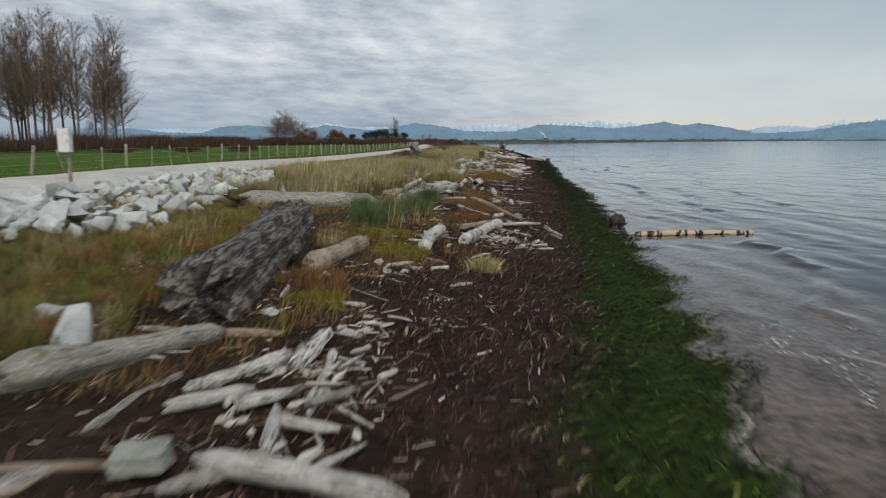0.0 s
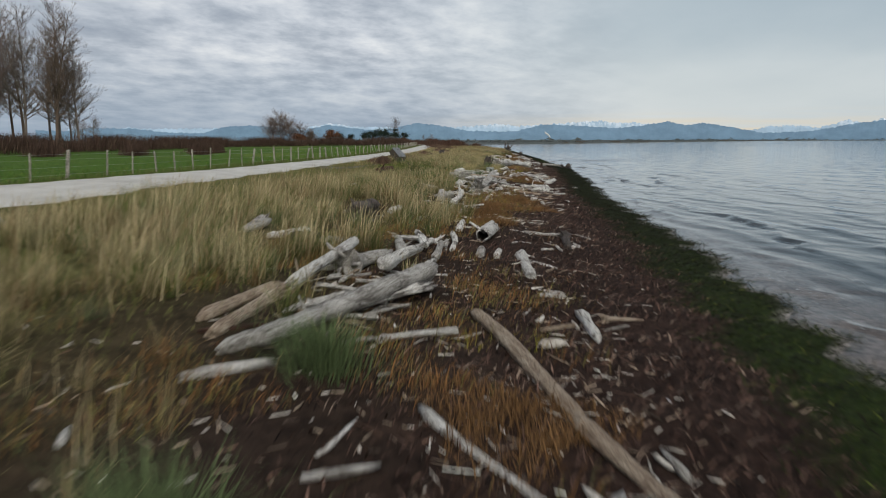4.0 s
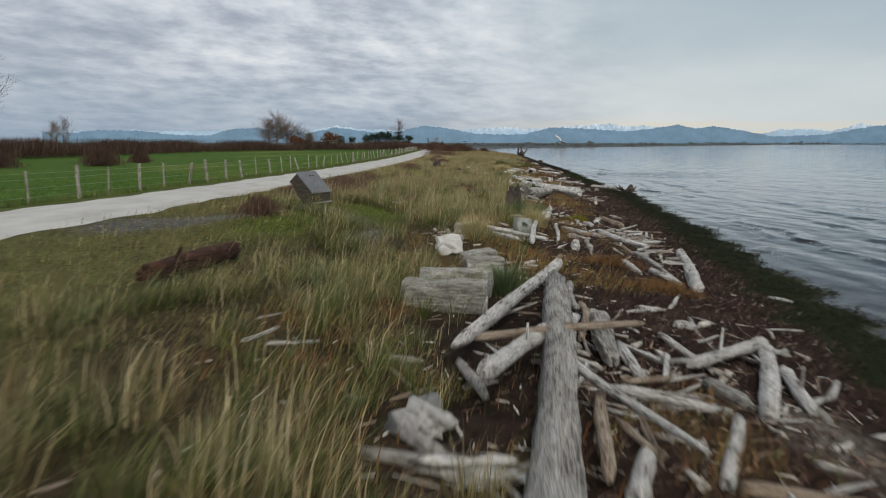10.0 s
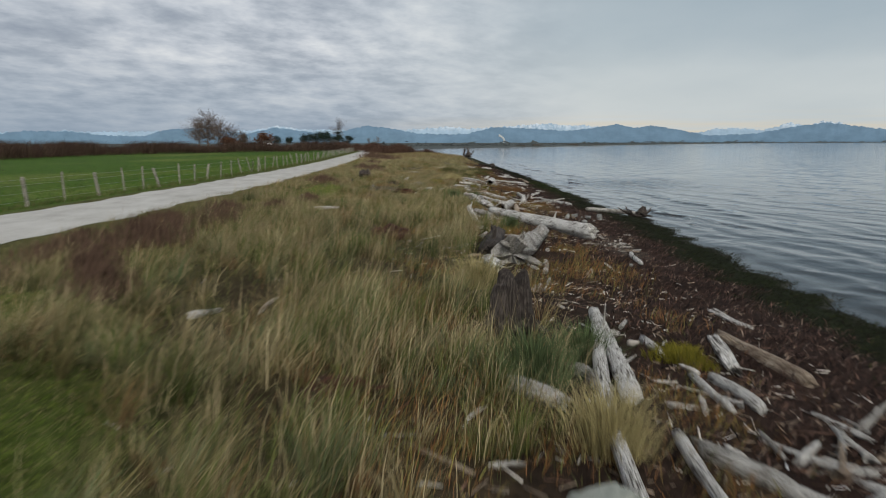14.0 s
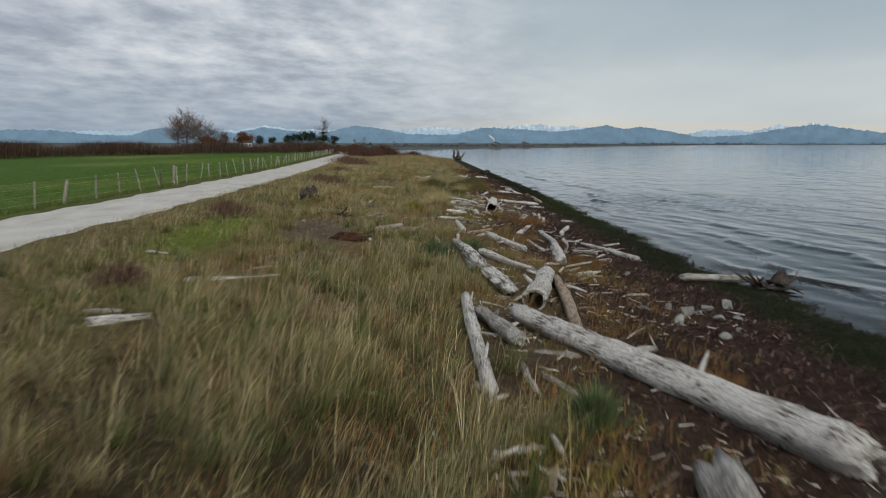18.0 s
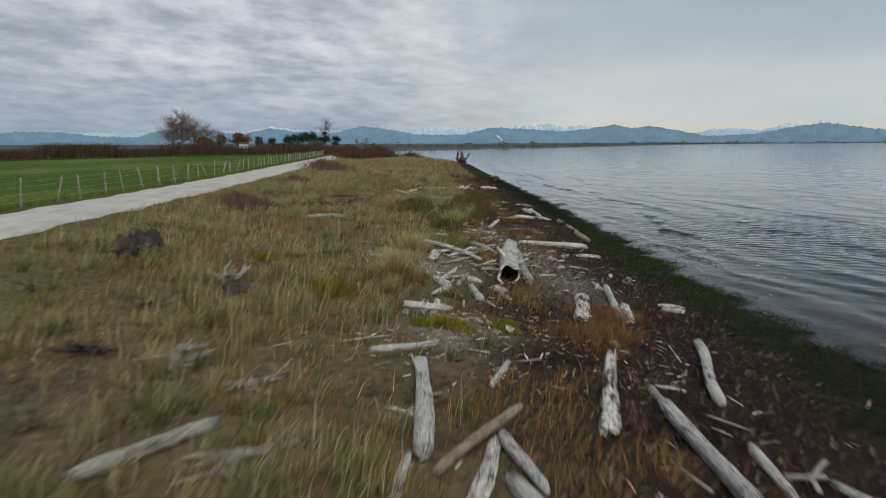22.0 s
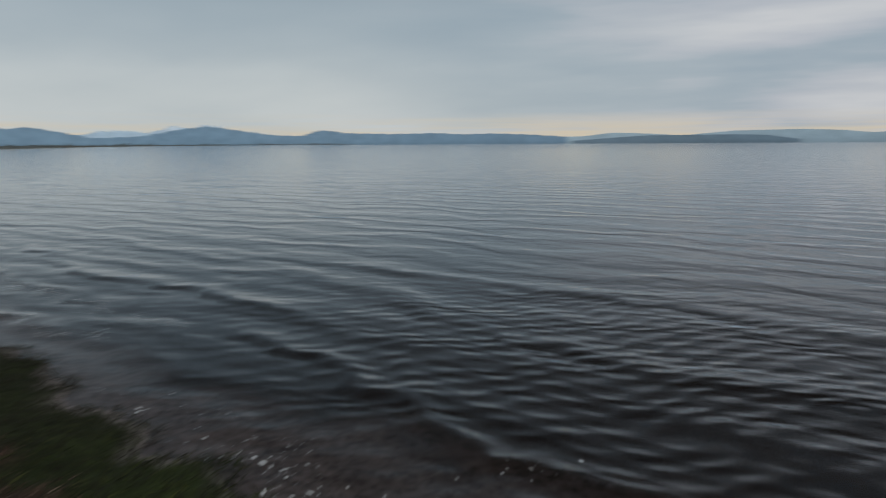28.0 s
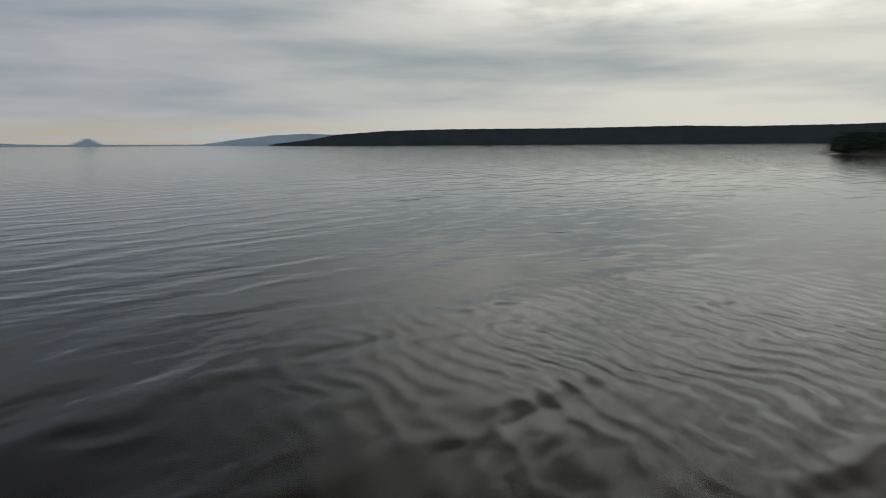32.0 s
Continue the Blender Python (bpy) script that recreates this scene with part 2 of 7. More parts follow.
def grain_material(name, dark, mid, pale, along=(1.2, 14, 14), rough=0.85, moss=None, stops=(0.38, 0.47, 0.57)):
    """Weathered wood whose grain runs along the local x."""
    m, s = material(name)
    co = s.n("ShaderNodeTexCoord").outputs["Object"]
    rnd = s.n("ShaderNodeObjectInfo").outputs["Random"]
    co = s.n("ShaderNodeVectorMath", {0: co, 1: s.n("ShaderNodeCombineXYZ", {"X": s.math("MULTIPLY", rnd, 37.0)}).outputs[0]}, operation="ADD").outputs[0]
    g = s.noise(s.scaled(co, *along), 3.0, 6.0, 0.65)
    f = s.noise(s.scaled(co, along[0] * 2, along[1] * 3, along[2] * 3), 5.0, 3.0, 0.6)
    blot = s.noise(co, 2.1, 4.0, 0.6)
    v = s.math("ADD", s.math("MULTIPLY", g, 0.6), s.math("MULTIPLY", blot, 0.4))
    col = s.ramp(v, (stops[0], dark), (stops[1], mid), (stops[2], pale))
    col = s.mix(s.math("MULTIPLY", s.span(f, 0.50, 0.38), 0.8), col, (*[c * 0.35 for c in dark], 1))
    col = s.mix(s.span(rnd, 0, 1, 0.0, 0.25), col, (*[c * 0.5 for c in mid], 1))
    if moss:
        col = s.mix(s.math("MULTIPLY", s.span(blot, 0.55, 0.66), 0.7), col, (*moss, 1))
    surface(s, col, rough, s.math("ADD", g, s.math("MULTIPLY", f, 0.5)), 1.0, 0.035)
    return m


def blotch_material(name, stops, scale, bump_scale=30.0, strength=0.5, rough=0.9, vary=0.25, dist=0.02):
    m, s = material(name)
    co = s.n("ShaderNodeTexCoord").outputs["Object"]
    rnd = s.n("ShaderNodeObjectInfo").outputs["Random"]
    co = s.n("ShaderNodeVectorMath", {0: co, 1: s.n("ShaderNodeCombineXYZ", {"Y": s.math("MULTIPLY", rnd, 53.0)}).outputs[0]}, operation="ADD").outputs[0]
    v = s.noise(co, scale, 6.0, 0.62)
    f = s.noise(co, bump_scale, 4.0, 0.6)
    col = s.ramp(s.math("ADD", s.math("MULTIPLY", v, 0.7), s.math("MULTIPLY", f, 0.3)), *stops)
    col = s.mix(s.math("MULTIPLY", rnd, vary), col, (*[c * 0.45 for c in stops[0][1]], 1))
    surface(s, col, rough, s.math("ADD", v, f), strength, dist)
    return m


WOOD_PALE = grain_material("driftwood_pale", (0.09, 0.07, 0.056), (0.68, 0.655, 0.61), (0.88, 0.86, 0.83), stops=(0.40, 0.47, 0.56))
WOOD_GREY = grain_material("driftwood_grey", (0.09, 0.075, 0.062), (0.40, 0.375, 0.34), (0.68, 0.655, 0.615))
WOOD_TAN = grain_material("driftwood_tan", (0.16, 0.105, 0.07), (0.38, 0.29, 0.215), (0.60, 0.50, 0.39))
WOOD_DARK = grain_material("driftwood_dark", (0.022, 0.017, 0.014), (0.06, 0.047, 0.04), (0.15, 0.125, 0.11))
WOOD_BARK = grain_material("barked_log", (0.013, 0.010, 0.009), (0.05, 0.041, 0.037), (0.36, 0.33, 0.30), along=(0.32, 6, 6))
WOOD_RED = grain_material("rotten_red_wood", (0.016, 0.009, 0.006), (0.058, 0.025, 0.015), (0.13, 0.060, 0.034))
WOOD_MOSS = grain_material("mossy_log", (0.13, 0.12, 0.10), (0.40, 0.385, 0.34), (0.60, 0.58, 0.53), moss=(0.12, 0.13, 0.04))
WOOD_SPLIT = grain_material("split_bleached_wood", (0.045, 0.034, 0.027), (0.68, 0.65, 0.605), (0.86, 0.84, 0.81), along=(0.5, 6, 6), stops=(0.43, 0.49, 0.56))
WOOD_POST = grain_material("fence_post_wood", (0.13, 0.115, 0.095), (0.31, 0.285, 0.24), (0.46, 0.425, 0.365), along=(8, 8, 1.2))
ROCK = blotch_material("pale_granite", ((0.30, (0.27, 0.29, 0.29)), (0.46, (0.50, 0.53, 0.535)), (0.64, (0.68, 0.70, 0.695))), 1.6, 22, 0.7, 0.85, 0.35)
ROCK_GREY = blotch_material("grey_beach_rock", ((0.30, (0.14, 0.145, 0.14)), (0.46, (0.28, 0.285, 0.275)), (0.64, (0.42, 0.425, 0.41))), 2.4, 26, 0.7, 0.85, 0.4)
CONCRETE = blotch_material("weathered_concrete", ((0.35, (0.17, 0.19, 0.165)), (0.58, (0.33, 0.345, 0.31))), 4.0, 40, 0.4)
WHITE_BLOCK = blotch_material("whitish_weathered_block", ((0.32, (0.40, 0.39, 0.36)), (0.50, (0.62, 0.61, 0.58)), (0.66, (0.74, 0.73, 0.70))), 5.0, 40, 0.5)
BARE_TWIG = blotch_material("bare_branches", ((0.35, (0.10, 0.072, 0.056)), (0.6, (0.19, 0.14, 0.11))), 0.6, 6, 0.3)
BARE_GREY = blotch_material("grey_bark", ((0.35, (0.105, 0.085, 0.072)), (0.6, (0.20, 0.17, 0.15))), 0.6, 6, 0.3)
SHRUB = blotch_material("brown_shrub", ((0.35, (0.035, 0.02, 0.016)), (0.6, (0.085, 0.05, 0.038))), 0.8, 9, 0.3)
CONIFER = blotch_material("dark_conifer", ((0.35, (0.008, 0.016, 0.011)), (0.6, (0.022, 0.04, 0.024))), 0.5, 4, 0.3)
RUSSET = blotch_material("russet_leaves", ((0.35, (0.075, 0.032, 0.018)), (0.6, (0.15, 0.07, 0.034))), 0.5, 4, 0.3)


def toned(name, rough=0.9, scale=9.0, amount=0.55, strength=0.5, spec=0.2, through_light=0.0):
    """Surface whose tone is laid down on the mesh, with fine grain over it."""
    m, s = material(name)
    tone = s.n("ShaderNodeAttribute", attribute_name="tone").outputs["Color"]
    co = s.n("ShaderNodeTexCoord").outputs["Object"]
    v = s.noise(co, scale, 6.0, 0.68)
    w = s.noise(co, scale * 0.13, 4.0, 0.6)
    f = s.math("ADD", s.math("MULTIPLY", s.span(v, 0.28, 0.72, -1, 1), amount), s.math("MULTIPLY", s.span(w, 0.3, 0.7, -1, 1), amount * 0.5))
    col = s.n("ShaderNodeVectorMath", {0: tone}, operation="SCALE")
    s.put(col.inputs["Scale"], s.math("ADD", 1.0, f))
    surface(s, col.outputs[0], rough, v, strength, 0.04, spec=spec)
    return m


GROUND = toned("ground_cover", scale=7.0, amount=0.65, strength=0.9, spec=0.06)
BLADE = toned("grass_blades", scale=1.3, amount=0.18, strength=0.0, rough=0.8, spec=0.08)
LITTER = toned("litter", scale=6.0, amount=0.35, spec=0.1)


def path_material():
    m, s = material("crushed_gravel")
    co = s.n("ShaderNodeTexCoord").outputs["Object"]
    v = s.noise(co, 45.0, 3.0, 0.7)
    w = s.noise(s.scaled(co, 1.0, 0.35, 1), 1.3, 5.0, 0.6)
    col = s.ramp(s.math("ADD", s.math("MULTIPLY", v, 0.4), s.math("MULTIPLY", w, 0.6)), (0.3, (0.33, 0.31, 0.285)), (0.5, (0.49, 0.475, 0.445)), (0.7, (0.60, 0.585, 0.555)))
    surface(s, col, 0.95, v, 0.4, 0.01)
    return m


GRAVEL = path_material()


def water_material():
    m, s = material("sea_water")
    co = s.n("ShaderNodeTexCoord").outputs["Object"]
    sep = s.n("ShaderNodeSeparateXYZ", {"Vector": co}).outputs
    laid = s.n("ShaderNodeSeparateColor", {"Color": s.n("ShaderNodeAttribute", attribute_name="tone").outputs["Color"]}).outputs
    calm, ruffled = laid[0], laid[1]
    sway = s.noise(s.scaled(co, 1.0, 0.6, 1.0), 0.22, 2.0, 0.5)
    fray = s.noise(s.scaled(co, 1.0, 0.55, 1.0), 0.9, 2.0, 0.5)

    def train(turn, length, drift_a, drift_b, power):
        """One run of crests across the given heading, in metres from crest to crest."""
        a = radians(turn)
        d = s.math("ADD", s.math("MULTIPLY", sep[0], math.cos(a)), s.math("MULTIPLY", sep[1], math.sin(a)))
        d = s.math("ADD", d, s.math("ADD", s.math("MULTIPLY", sway, drift_a), s.math("MULTIPLY", fray, drift_b)))
        w = s.math("MULTIPLY", s.math("ADD", s.math("SINE", s.math("MULTIPLY", d, 2 * math.pi / length)), 1.0), 0.5)
        return s.math("POWER", w, power)

    gust = s.span(s.noise(s.scaled(co, 1.0, 0.5, 1), 0.11, 2.0, 0.5), 0.36, 0.62, 0.35, 1.0)
    long_swell = s.math("MULTIPLY", train(12, 3.1, 7.0, 1.2, 1.5), 0.024)
    mid_wave = s.math("MULTIPLY", s.math("MULTIPLY", train(-9, 1.4, 5.0, 1.1, 1.5), 0.0065), gust)
    cross = s.math("MULTIPLY", s.math("MULTIPLY", train(38, 0.85, 4.0, 0.7, 1.2), 0.0016), gust)
    chop = s.math("MULTIPLY", s.math("MULTIPLY", train(-24, 0.66, 4.0, 0.8, 1.3), 0.0016), gust)
    small = s.math("MULTIPLY", s.noise(s.scaled(co, 1.0, 0.55, 1), 2.0, 1.0, 0.4), 0.010)
    h = s.math("ADD", s.math("ADD", s.math("ADD", long_swell, mid_wave), chop), s.math("ADD", cross, small))
    h = s.math("MULTIPLY", h, calm)
    # short steep ripples of the drone's downwash, off the bend of the beach
    downwash = s.math("ADD", s.math("MULTIPLY", train(62, 0.62, 2.4, 0.9, 1.3), 0.017), s.math("MULTIPLY", train(20, 0.46, 2.4, 0.8, 1.2), 0.009))
    h = s.math("ADD", h, s.math("MULTIPLY", downwash, ruffled))
    nrm = s.n("ShaderNodeBump", {"Height": h, "Strength": 1.0, "Distance": 1.0}).outputs[0]
    fr = s.n("ShaderNodeFresnel", {"IOR": 1.33, "Normal": nrm}).outputs[0]
    fr = s.math("MULTIPLY", s.math("DIVIDE", s.math("MULTIPLY", fr, fr), s.math("ADD", fr, 0.15)), 1.25, clamp=True)
    gl = s.n("ShaderNodeBsdfGlossy", {"Color": (0.86, 0.89, 0.92, 1), "Roughness": 0.06, "Normal": nrm})
    tr = s.n("ShaderNodeBsdfTransparent", {"Color": (0.62, 0.59, 0.56, 1)})
    mx = s.n("ShaderNodeMixShader", {0: fr, 1: tr.outputs[0], 2: gl.outputs[0]})
    s.n("ShaderNodeOutputMaterial", {"Surface": mx.outputs[0]})
    return m


WATER = water_material()


def haze_glow_material(name, colour, light, snow=None, snow_from=0.0, snow_to=1.0):
    """Far hills and shores seen through air: emission paints in the air's light."""
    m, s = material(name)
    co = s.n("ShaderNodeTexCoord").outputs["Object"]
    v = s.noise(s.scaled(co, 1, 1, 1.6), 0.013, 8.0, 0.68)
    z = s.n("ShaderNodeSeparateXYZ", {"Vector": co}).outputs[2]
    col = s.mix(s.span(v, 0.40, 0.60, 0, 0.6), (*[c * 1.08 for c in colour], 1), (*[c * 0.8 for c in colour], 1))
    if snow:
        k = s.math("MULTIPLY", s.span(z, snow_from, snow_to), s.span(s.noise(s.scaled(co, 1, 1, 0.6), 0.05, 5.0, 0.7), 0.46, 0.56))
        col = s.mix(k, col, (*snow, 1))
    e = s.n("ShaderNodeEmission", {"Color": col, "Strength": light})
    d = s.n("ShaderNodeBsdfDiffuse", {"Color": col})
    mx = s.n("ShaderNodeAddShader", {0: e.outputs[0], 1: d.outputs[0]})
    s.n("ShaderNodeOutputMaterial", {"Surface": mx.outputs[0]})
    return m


# haze sits in these blue tones; the number after each sets its glow
HILL_NEAR = haze_glow_material("hazy_hill", (0.098, 0.155, 0.212), 0.75)
HILL_FAR = haze_glow_material("hazy_snow_peaks", (0.22, 0.295, 0.365), 0.75, (0.44, 0.475, 0.51), 66, 112)
HILL_SEA = haze_glow_material("hazy_island", (0.19, 0.255, 0.30), 0.7)
HILL_DARK = haze_glow_material("dark_island_haze_glow", (0.09, 0.13, 0.165), 0.7)
# headland and far shore emit faintly as well, for the haze before them
HEADLAND = haze_glow_material("wooded_headland_haze_glow", (0.035, 0.045, 0.048), 0.35)
FAR_LAND = haze_glow_material("far_low_shore_haze_glow", (0.075, 0.085, 0.085), 0.35)

# ---- ground ----
rng = np.random.default_rng(7)


def steps(fine_a, fine_b, step, far_a, far_b):
    mid = np.arange(fine_a, fine_b + 1e-6, step)
    out, v, g = [], fine_b, step
    while v < far_b:
        g *= 1.22
        v += g
        out.append(v)
    back, v, g = [], fine_a, step
    while v > far_a:
        g *= 1.22
        v -= g
        back.append(v)
    return np.concatenate([back[::-1], mid, out])


def smoothstep(a, b, v):
    k = np.clip((v - a) / (b - a), 0, 1)
    return k * k * (3 - 2 * k)


def blend(col, k, tone):
    return col * (1 - k[:, None]) + np.array(tone) * k[:, None]


LUSH, GREEN, BARE, SAND, GRIT = (0.09, 0.14, 0.018), (0.06, 0.085, 0.018), (0.10, 0.076, 0.058), (0.21, 0.195, 0.165), (0.105, 0.105, 0.10)
PATCHES = ((-2.8, 71.6, 1.1, 2.6, 0.9, GREEN), (-4.4, 67.2, 1.2, 1.8, 0.9, GREEN), (-4.9, 76.6, 0.9, 1.8, 0.9, GREEN), (-3.0, 69.4, 0.5, 1.5, 0.95, GRIT), (-2.15, 67.6, 0.45, 1.3, 0.95, GRIT), (-4.0, 70.4, 0.8, 0.8, 0.9, GRIT), (-7.6, 69.0, 1.3, 1.3, 0.95, GRIT), (-6.2, 69.6, 1.3, 0.9, 0.9, GRIT), (-8.6, 67.8, 1.0, 1.8, 0.95, GRIT),
           (-4.3, 105.6, 1.25, 4.6, 0.95, LUSH), (-1.3, 106.2, 1.2, 4.2, 0.9, BARE), (0.3, 136.5, 1.3, 4.0, 0.8, BARE), (6.8, 120.5, 0.9, 5.5, 0.9, SAND), (4.2, 118.6, 0.8, 1.8, 0.9, SAND),
           (4.0, 112.4, 0.7, 1.2, 0.8, SAND), (6.6, 88.6, 0.5, 2.0, 0.7, SAND), (4.0, 56.3, 0.4, 1.0, 0.7, SAND), (6.1, 126.5, 0.7, 3.0, 0.8, SAND), (7.6, 128.6, 0.6, 1.8, 0.8, SAND))


def cover_tones(x, y):
    """Ground colours by zone: sea bed (dimmed by depth), weed, wrack, litter, turf, field."""
    d = shore(y) - x
    side = x - lane(y)
    n = waves2(x * 0.7 + 3, y * 0.6)
    n2 = waves2(x * 2.3, y * 2.1 + 5)
    col = np.zeros((len(x), 3)) + (0.46, 0.41, 0.395)
    col = blend(col, smoothstep(25, 80, y), (0.085, 0.084, 0.077))
    col = blend(col, smoothstep(95, 118, y), (0.155, 0.135, 0.138))
    # bed darkened away from shore, standing in for light the water absorbs
    shelf = np.interp(y, (0, 15, 40), (2.2, 2.0, 0.0))
    col = blend(col, smoothstep(0.0, 1.0, (-0.4 - d - shelf) / np.interp(y, (60, 112, 126, 134, 139), (3.4, 3.6, 6.0, 4.0, 1.8))), (0.017, 0.013, 0.012))
    col = blend(col, smoothstep(-0.15, 0.25, d + 0.25 * n2), (0.015, 0.019, 0.008))
    fresh = np.interp(y, (0, 14, 30, 45, 110, 122, 132, 138), (1, 1, 0.5, 0.15, 0.1, 0.6, 0.5, 0.05)) * smoothstep(-0.2, 0.2, d) * smoothstep(2.4, 1.2, d + 0.4 * n)
    col = blend(col, fresh, (0.022, 0.038, 0.008))
    wrack = 1.75 + 0.35 * n
    col = blend(col, smoothstep(wrack - 0.25, wrack + 0.35, d + 0.2 * n2), (0.027, 0.0165, 0.013))
    col = blend(col, smoothstep(4.2, 6.4, d + 0.8 * n), (0.030, 0.020, 0.015))
    col = blend(col, smoothstep(7.0, 9.0, d + 0.8 * n), (0.045, 0.035, 0.019))
    col = blend(col, smoothstep(9.0, 5.0, side + 0.9 * n) * smoothstep(7, 9, d), (0.095, 0.093, 0.036))
    col = blend(col, 0.85 * smoothstep(88, 100, y) * smoothstep(5.0, 7.5, d) * (side > 0), (0.135, 0.105, 0.06))
    for px, py, wx, wy, k, tone in PATCHES:
        col = blend(col, k * np.exp(-((((x - px) / wx) ** 2 + ((y - py) / wy) ** 2) ** 1.6)), tone)
    col = blend(col, smoothstep(-2.0, -2.6, side), (0.075, 0.105, 0.024))
    col = blend(col, smoothstep(-14, -30, y) * (d > 0), (0.022, 0.022, 0.014))
    k = smoothstep(-3.4, -6, side)
    col = blend(col, k, (0.060, 0.112, 0.020))
    col = blend(col, k * smoothstep(0.15, 0.7, waves2(x * 0.11, y * 0.05)), (0.125, 0.16, 0.04))
    return col


gx, gy = steps(-17, 14.5, 0.3, -4600, 4600), steps(-3, 182, 0.42, -4600, 4600)
X, Y = np.meshgrid(gx, gy)
X, Y = X.ravel(), Y.ravel()
nx, ny = len(gx), len(gy)
i = np.arange(nx * ny).reshape(ny, nx)
cells = np.stack([i[:-1, :-1], i[:-1, 1:], i[1:, 1:], i[1:, :-1]], -1).reshape(-1, 4)
Z = height(X, Y)
Z = np.where((Y > 420) & (X > -60), -6, Z)
ground = from_arrays("ground", np.stack([X, Y, Z], 1), cells, GROUND, cover_tones(X, Y), smooth=True)
tagged(ground, "shore ground of turf, brown sea wrack, green weed and sand", "ground", kind="structure")

# gravel path, a thin raised sheet with ragged edges
py = np.arange(-30, 420, 0.8)
across = np.linspace(-1, 1, 9)
edge = 1.75 + 0.12 * np.sin(py * 1.7) + 0.1 * np.sin(py * 0.63 + 1)
PX = lane(py)[:, None] + across[None] * edge[:, None]
PY = np.repeat(py[:, None], 9, 1)
PZ = height(PX, PY) + 0.015 + 0.05 * (1 - across[None] ** 2)
i = np.arange(len(py) * 9).reshape(-1, 9)
path = from_arrays("path", np.stack([PX, PY, PZ], -1).reshape(-1, 3), np.stack([i[:-1, :-1], i[:-1, 1:], i[1:, 1:], i[1:, :-1]], -1).reshape(-1, 4), GRAVEL, smooth=True)
tagged(path, "pale crushed-gravel path along the top of the shore", "path", kind="structure")

# ---- sea ----
def sea():
    """The water, with small waves running in along the shore."""
    wy = steps(-60, 200, 0.5, -4700, 4700)
    off = np.concatenate([np.arange(-2.4, 14, 0.16), 14 + np.cumsum(0.2 * 1.14 ** np.arange(62))])
    off = off[off < 9000]
    S, Y = np.meshgrid(off, wy)
    X = shore(Y) + S
    near = np.exp(-np.clip(S, 0, None) / 9.0) * smoothstep(-0.2, 0.8, S)
    z = np.zeros_like(X)
    for at, amp, wide, fy, ph in ((1.5, 0.055, 0.17, 0.33, 0.0), (3.1, 0.075, 0.24, 0.27, 2.0), (5.2, 0.065, 0.36, 0.21, 4.1), (8.2, 0.045, 0.5, 0.17, 1.2), (11.6, 0.035, 0.6, 0.13, 3.3)):
        mid = at + 0.55 * np.sin(Y * fy + ph) + 0.3 * np.sin(Y * fy * 2.3 + 1.7 * ph)
        on = 0.25 + 0.75 * np.clip(np.sin(Y * fy * 0.8 + 2 * ph) + 0.4 * np.sin(Y * 0.9 + ph), 0, 1)
        lean = np.where(S < mid, 0.55, 1.5)
        z += 1.15 * amp * on * np.exp(-(((S - mid) / (wide * lean)) ** 2))
    z += near * 0.012 * np.sin(S * 5 + Y * 0.8)
    z = z * (np.abs(Y - 80) < 170) + 0.0
    n, m = S.shape
    i = np.arange(n * m).reshape(n, m)
    q = np.stack([i[:-1, :-1], i[:-1, 1:], i[1:, 1:], i[1:, :-1]], -1).reshape(-1, 4)
    # ripples die away over the shallows
    shelf = np.interp(Y, (-20, 0, 14, 30, 45, 110, 130, 160), (3, 4.5, 4.0, 1.5, 0.8, 0.6, 1.0, 0.3))
    calm = 0.2 + 0.8 * smoothstep(0.3, 1.0, S / (2.2 * shelf))
    ruffled = np.exp(-((X - 18.5) / 6.0) ** 2 - ((Y - 131.0) / 8.0) ** 2)
    ob = from_arrays("water", np.stack([X, Y, z], -1).reshape(-1, 3), q, WATER, np.stack([calm, ruffled, calm], -1).reshape(-1, 3), smooth=True)
    tagged(ob, "grey rippled sea water reflecting the overcast sky", "water", kind="structure")


sea()

# ---- far shores and mountains ----
def bearing_ridge(name, rows, radius, mat, label, foot=-8.0, rough=0.0, thick=120.0):
    """A ridge of hills on a wide circle: rows of (bearing to the left of +y in degrees, height angle in degrees)."""
    b = np.array([r[0] for r in rows][::-1], float)
    e = np.array([r[1] for r in rows][::-1], float)
    fine = np.linspace(b[0], b[-1], max(60, int(abs(b[-1] - b[0]) * 16)))
    el = np.interp(fine, b, e)
    if rough:
        el = el + rough * (np.sin(fine * 9.1) * np.sin(fine * 3.7 + 1) + 0.6 * np.sin(fine * 23.0 + 2 * np.sin(fine * 5)) + 0.45 * np.abs(np.sin(fine * 31.0 + 3 * np.sin(fine * 7))))
    a = np.radians(fine)
    ring = []
    for r, z in ((radius, np.full(len(a), foot)), (radius, radius * np.tan(np.radians(el)) + 3.5), (radius + thick, np.full(len(a), foot))):
        ring.append(np.stack([-np.sin(a) * r, np.cos(a) * r + 100, z], -1))
    v = np.concatenate(ring)
    n = len(a)
    k = np.arange(n - 1)
    q = np.concatenate([np.stack([k, k + 1, k + 1 + n, k + n], -1), np.stack([k + n, k + 1 + n, k + 1 + 2 * n, k + 2 * n], -1)])
    ob = from_arrays(name, v, q, mat)
    return tagged(ob, label, "hills", kind="structure")


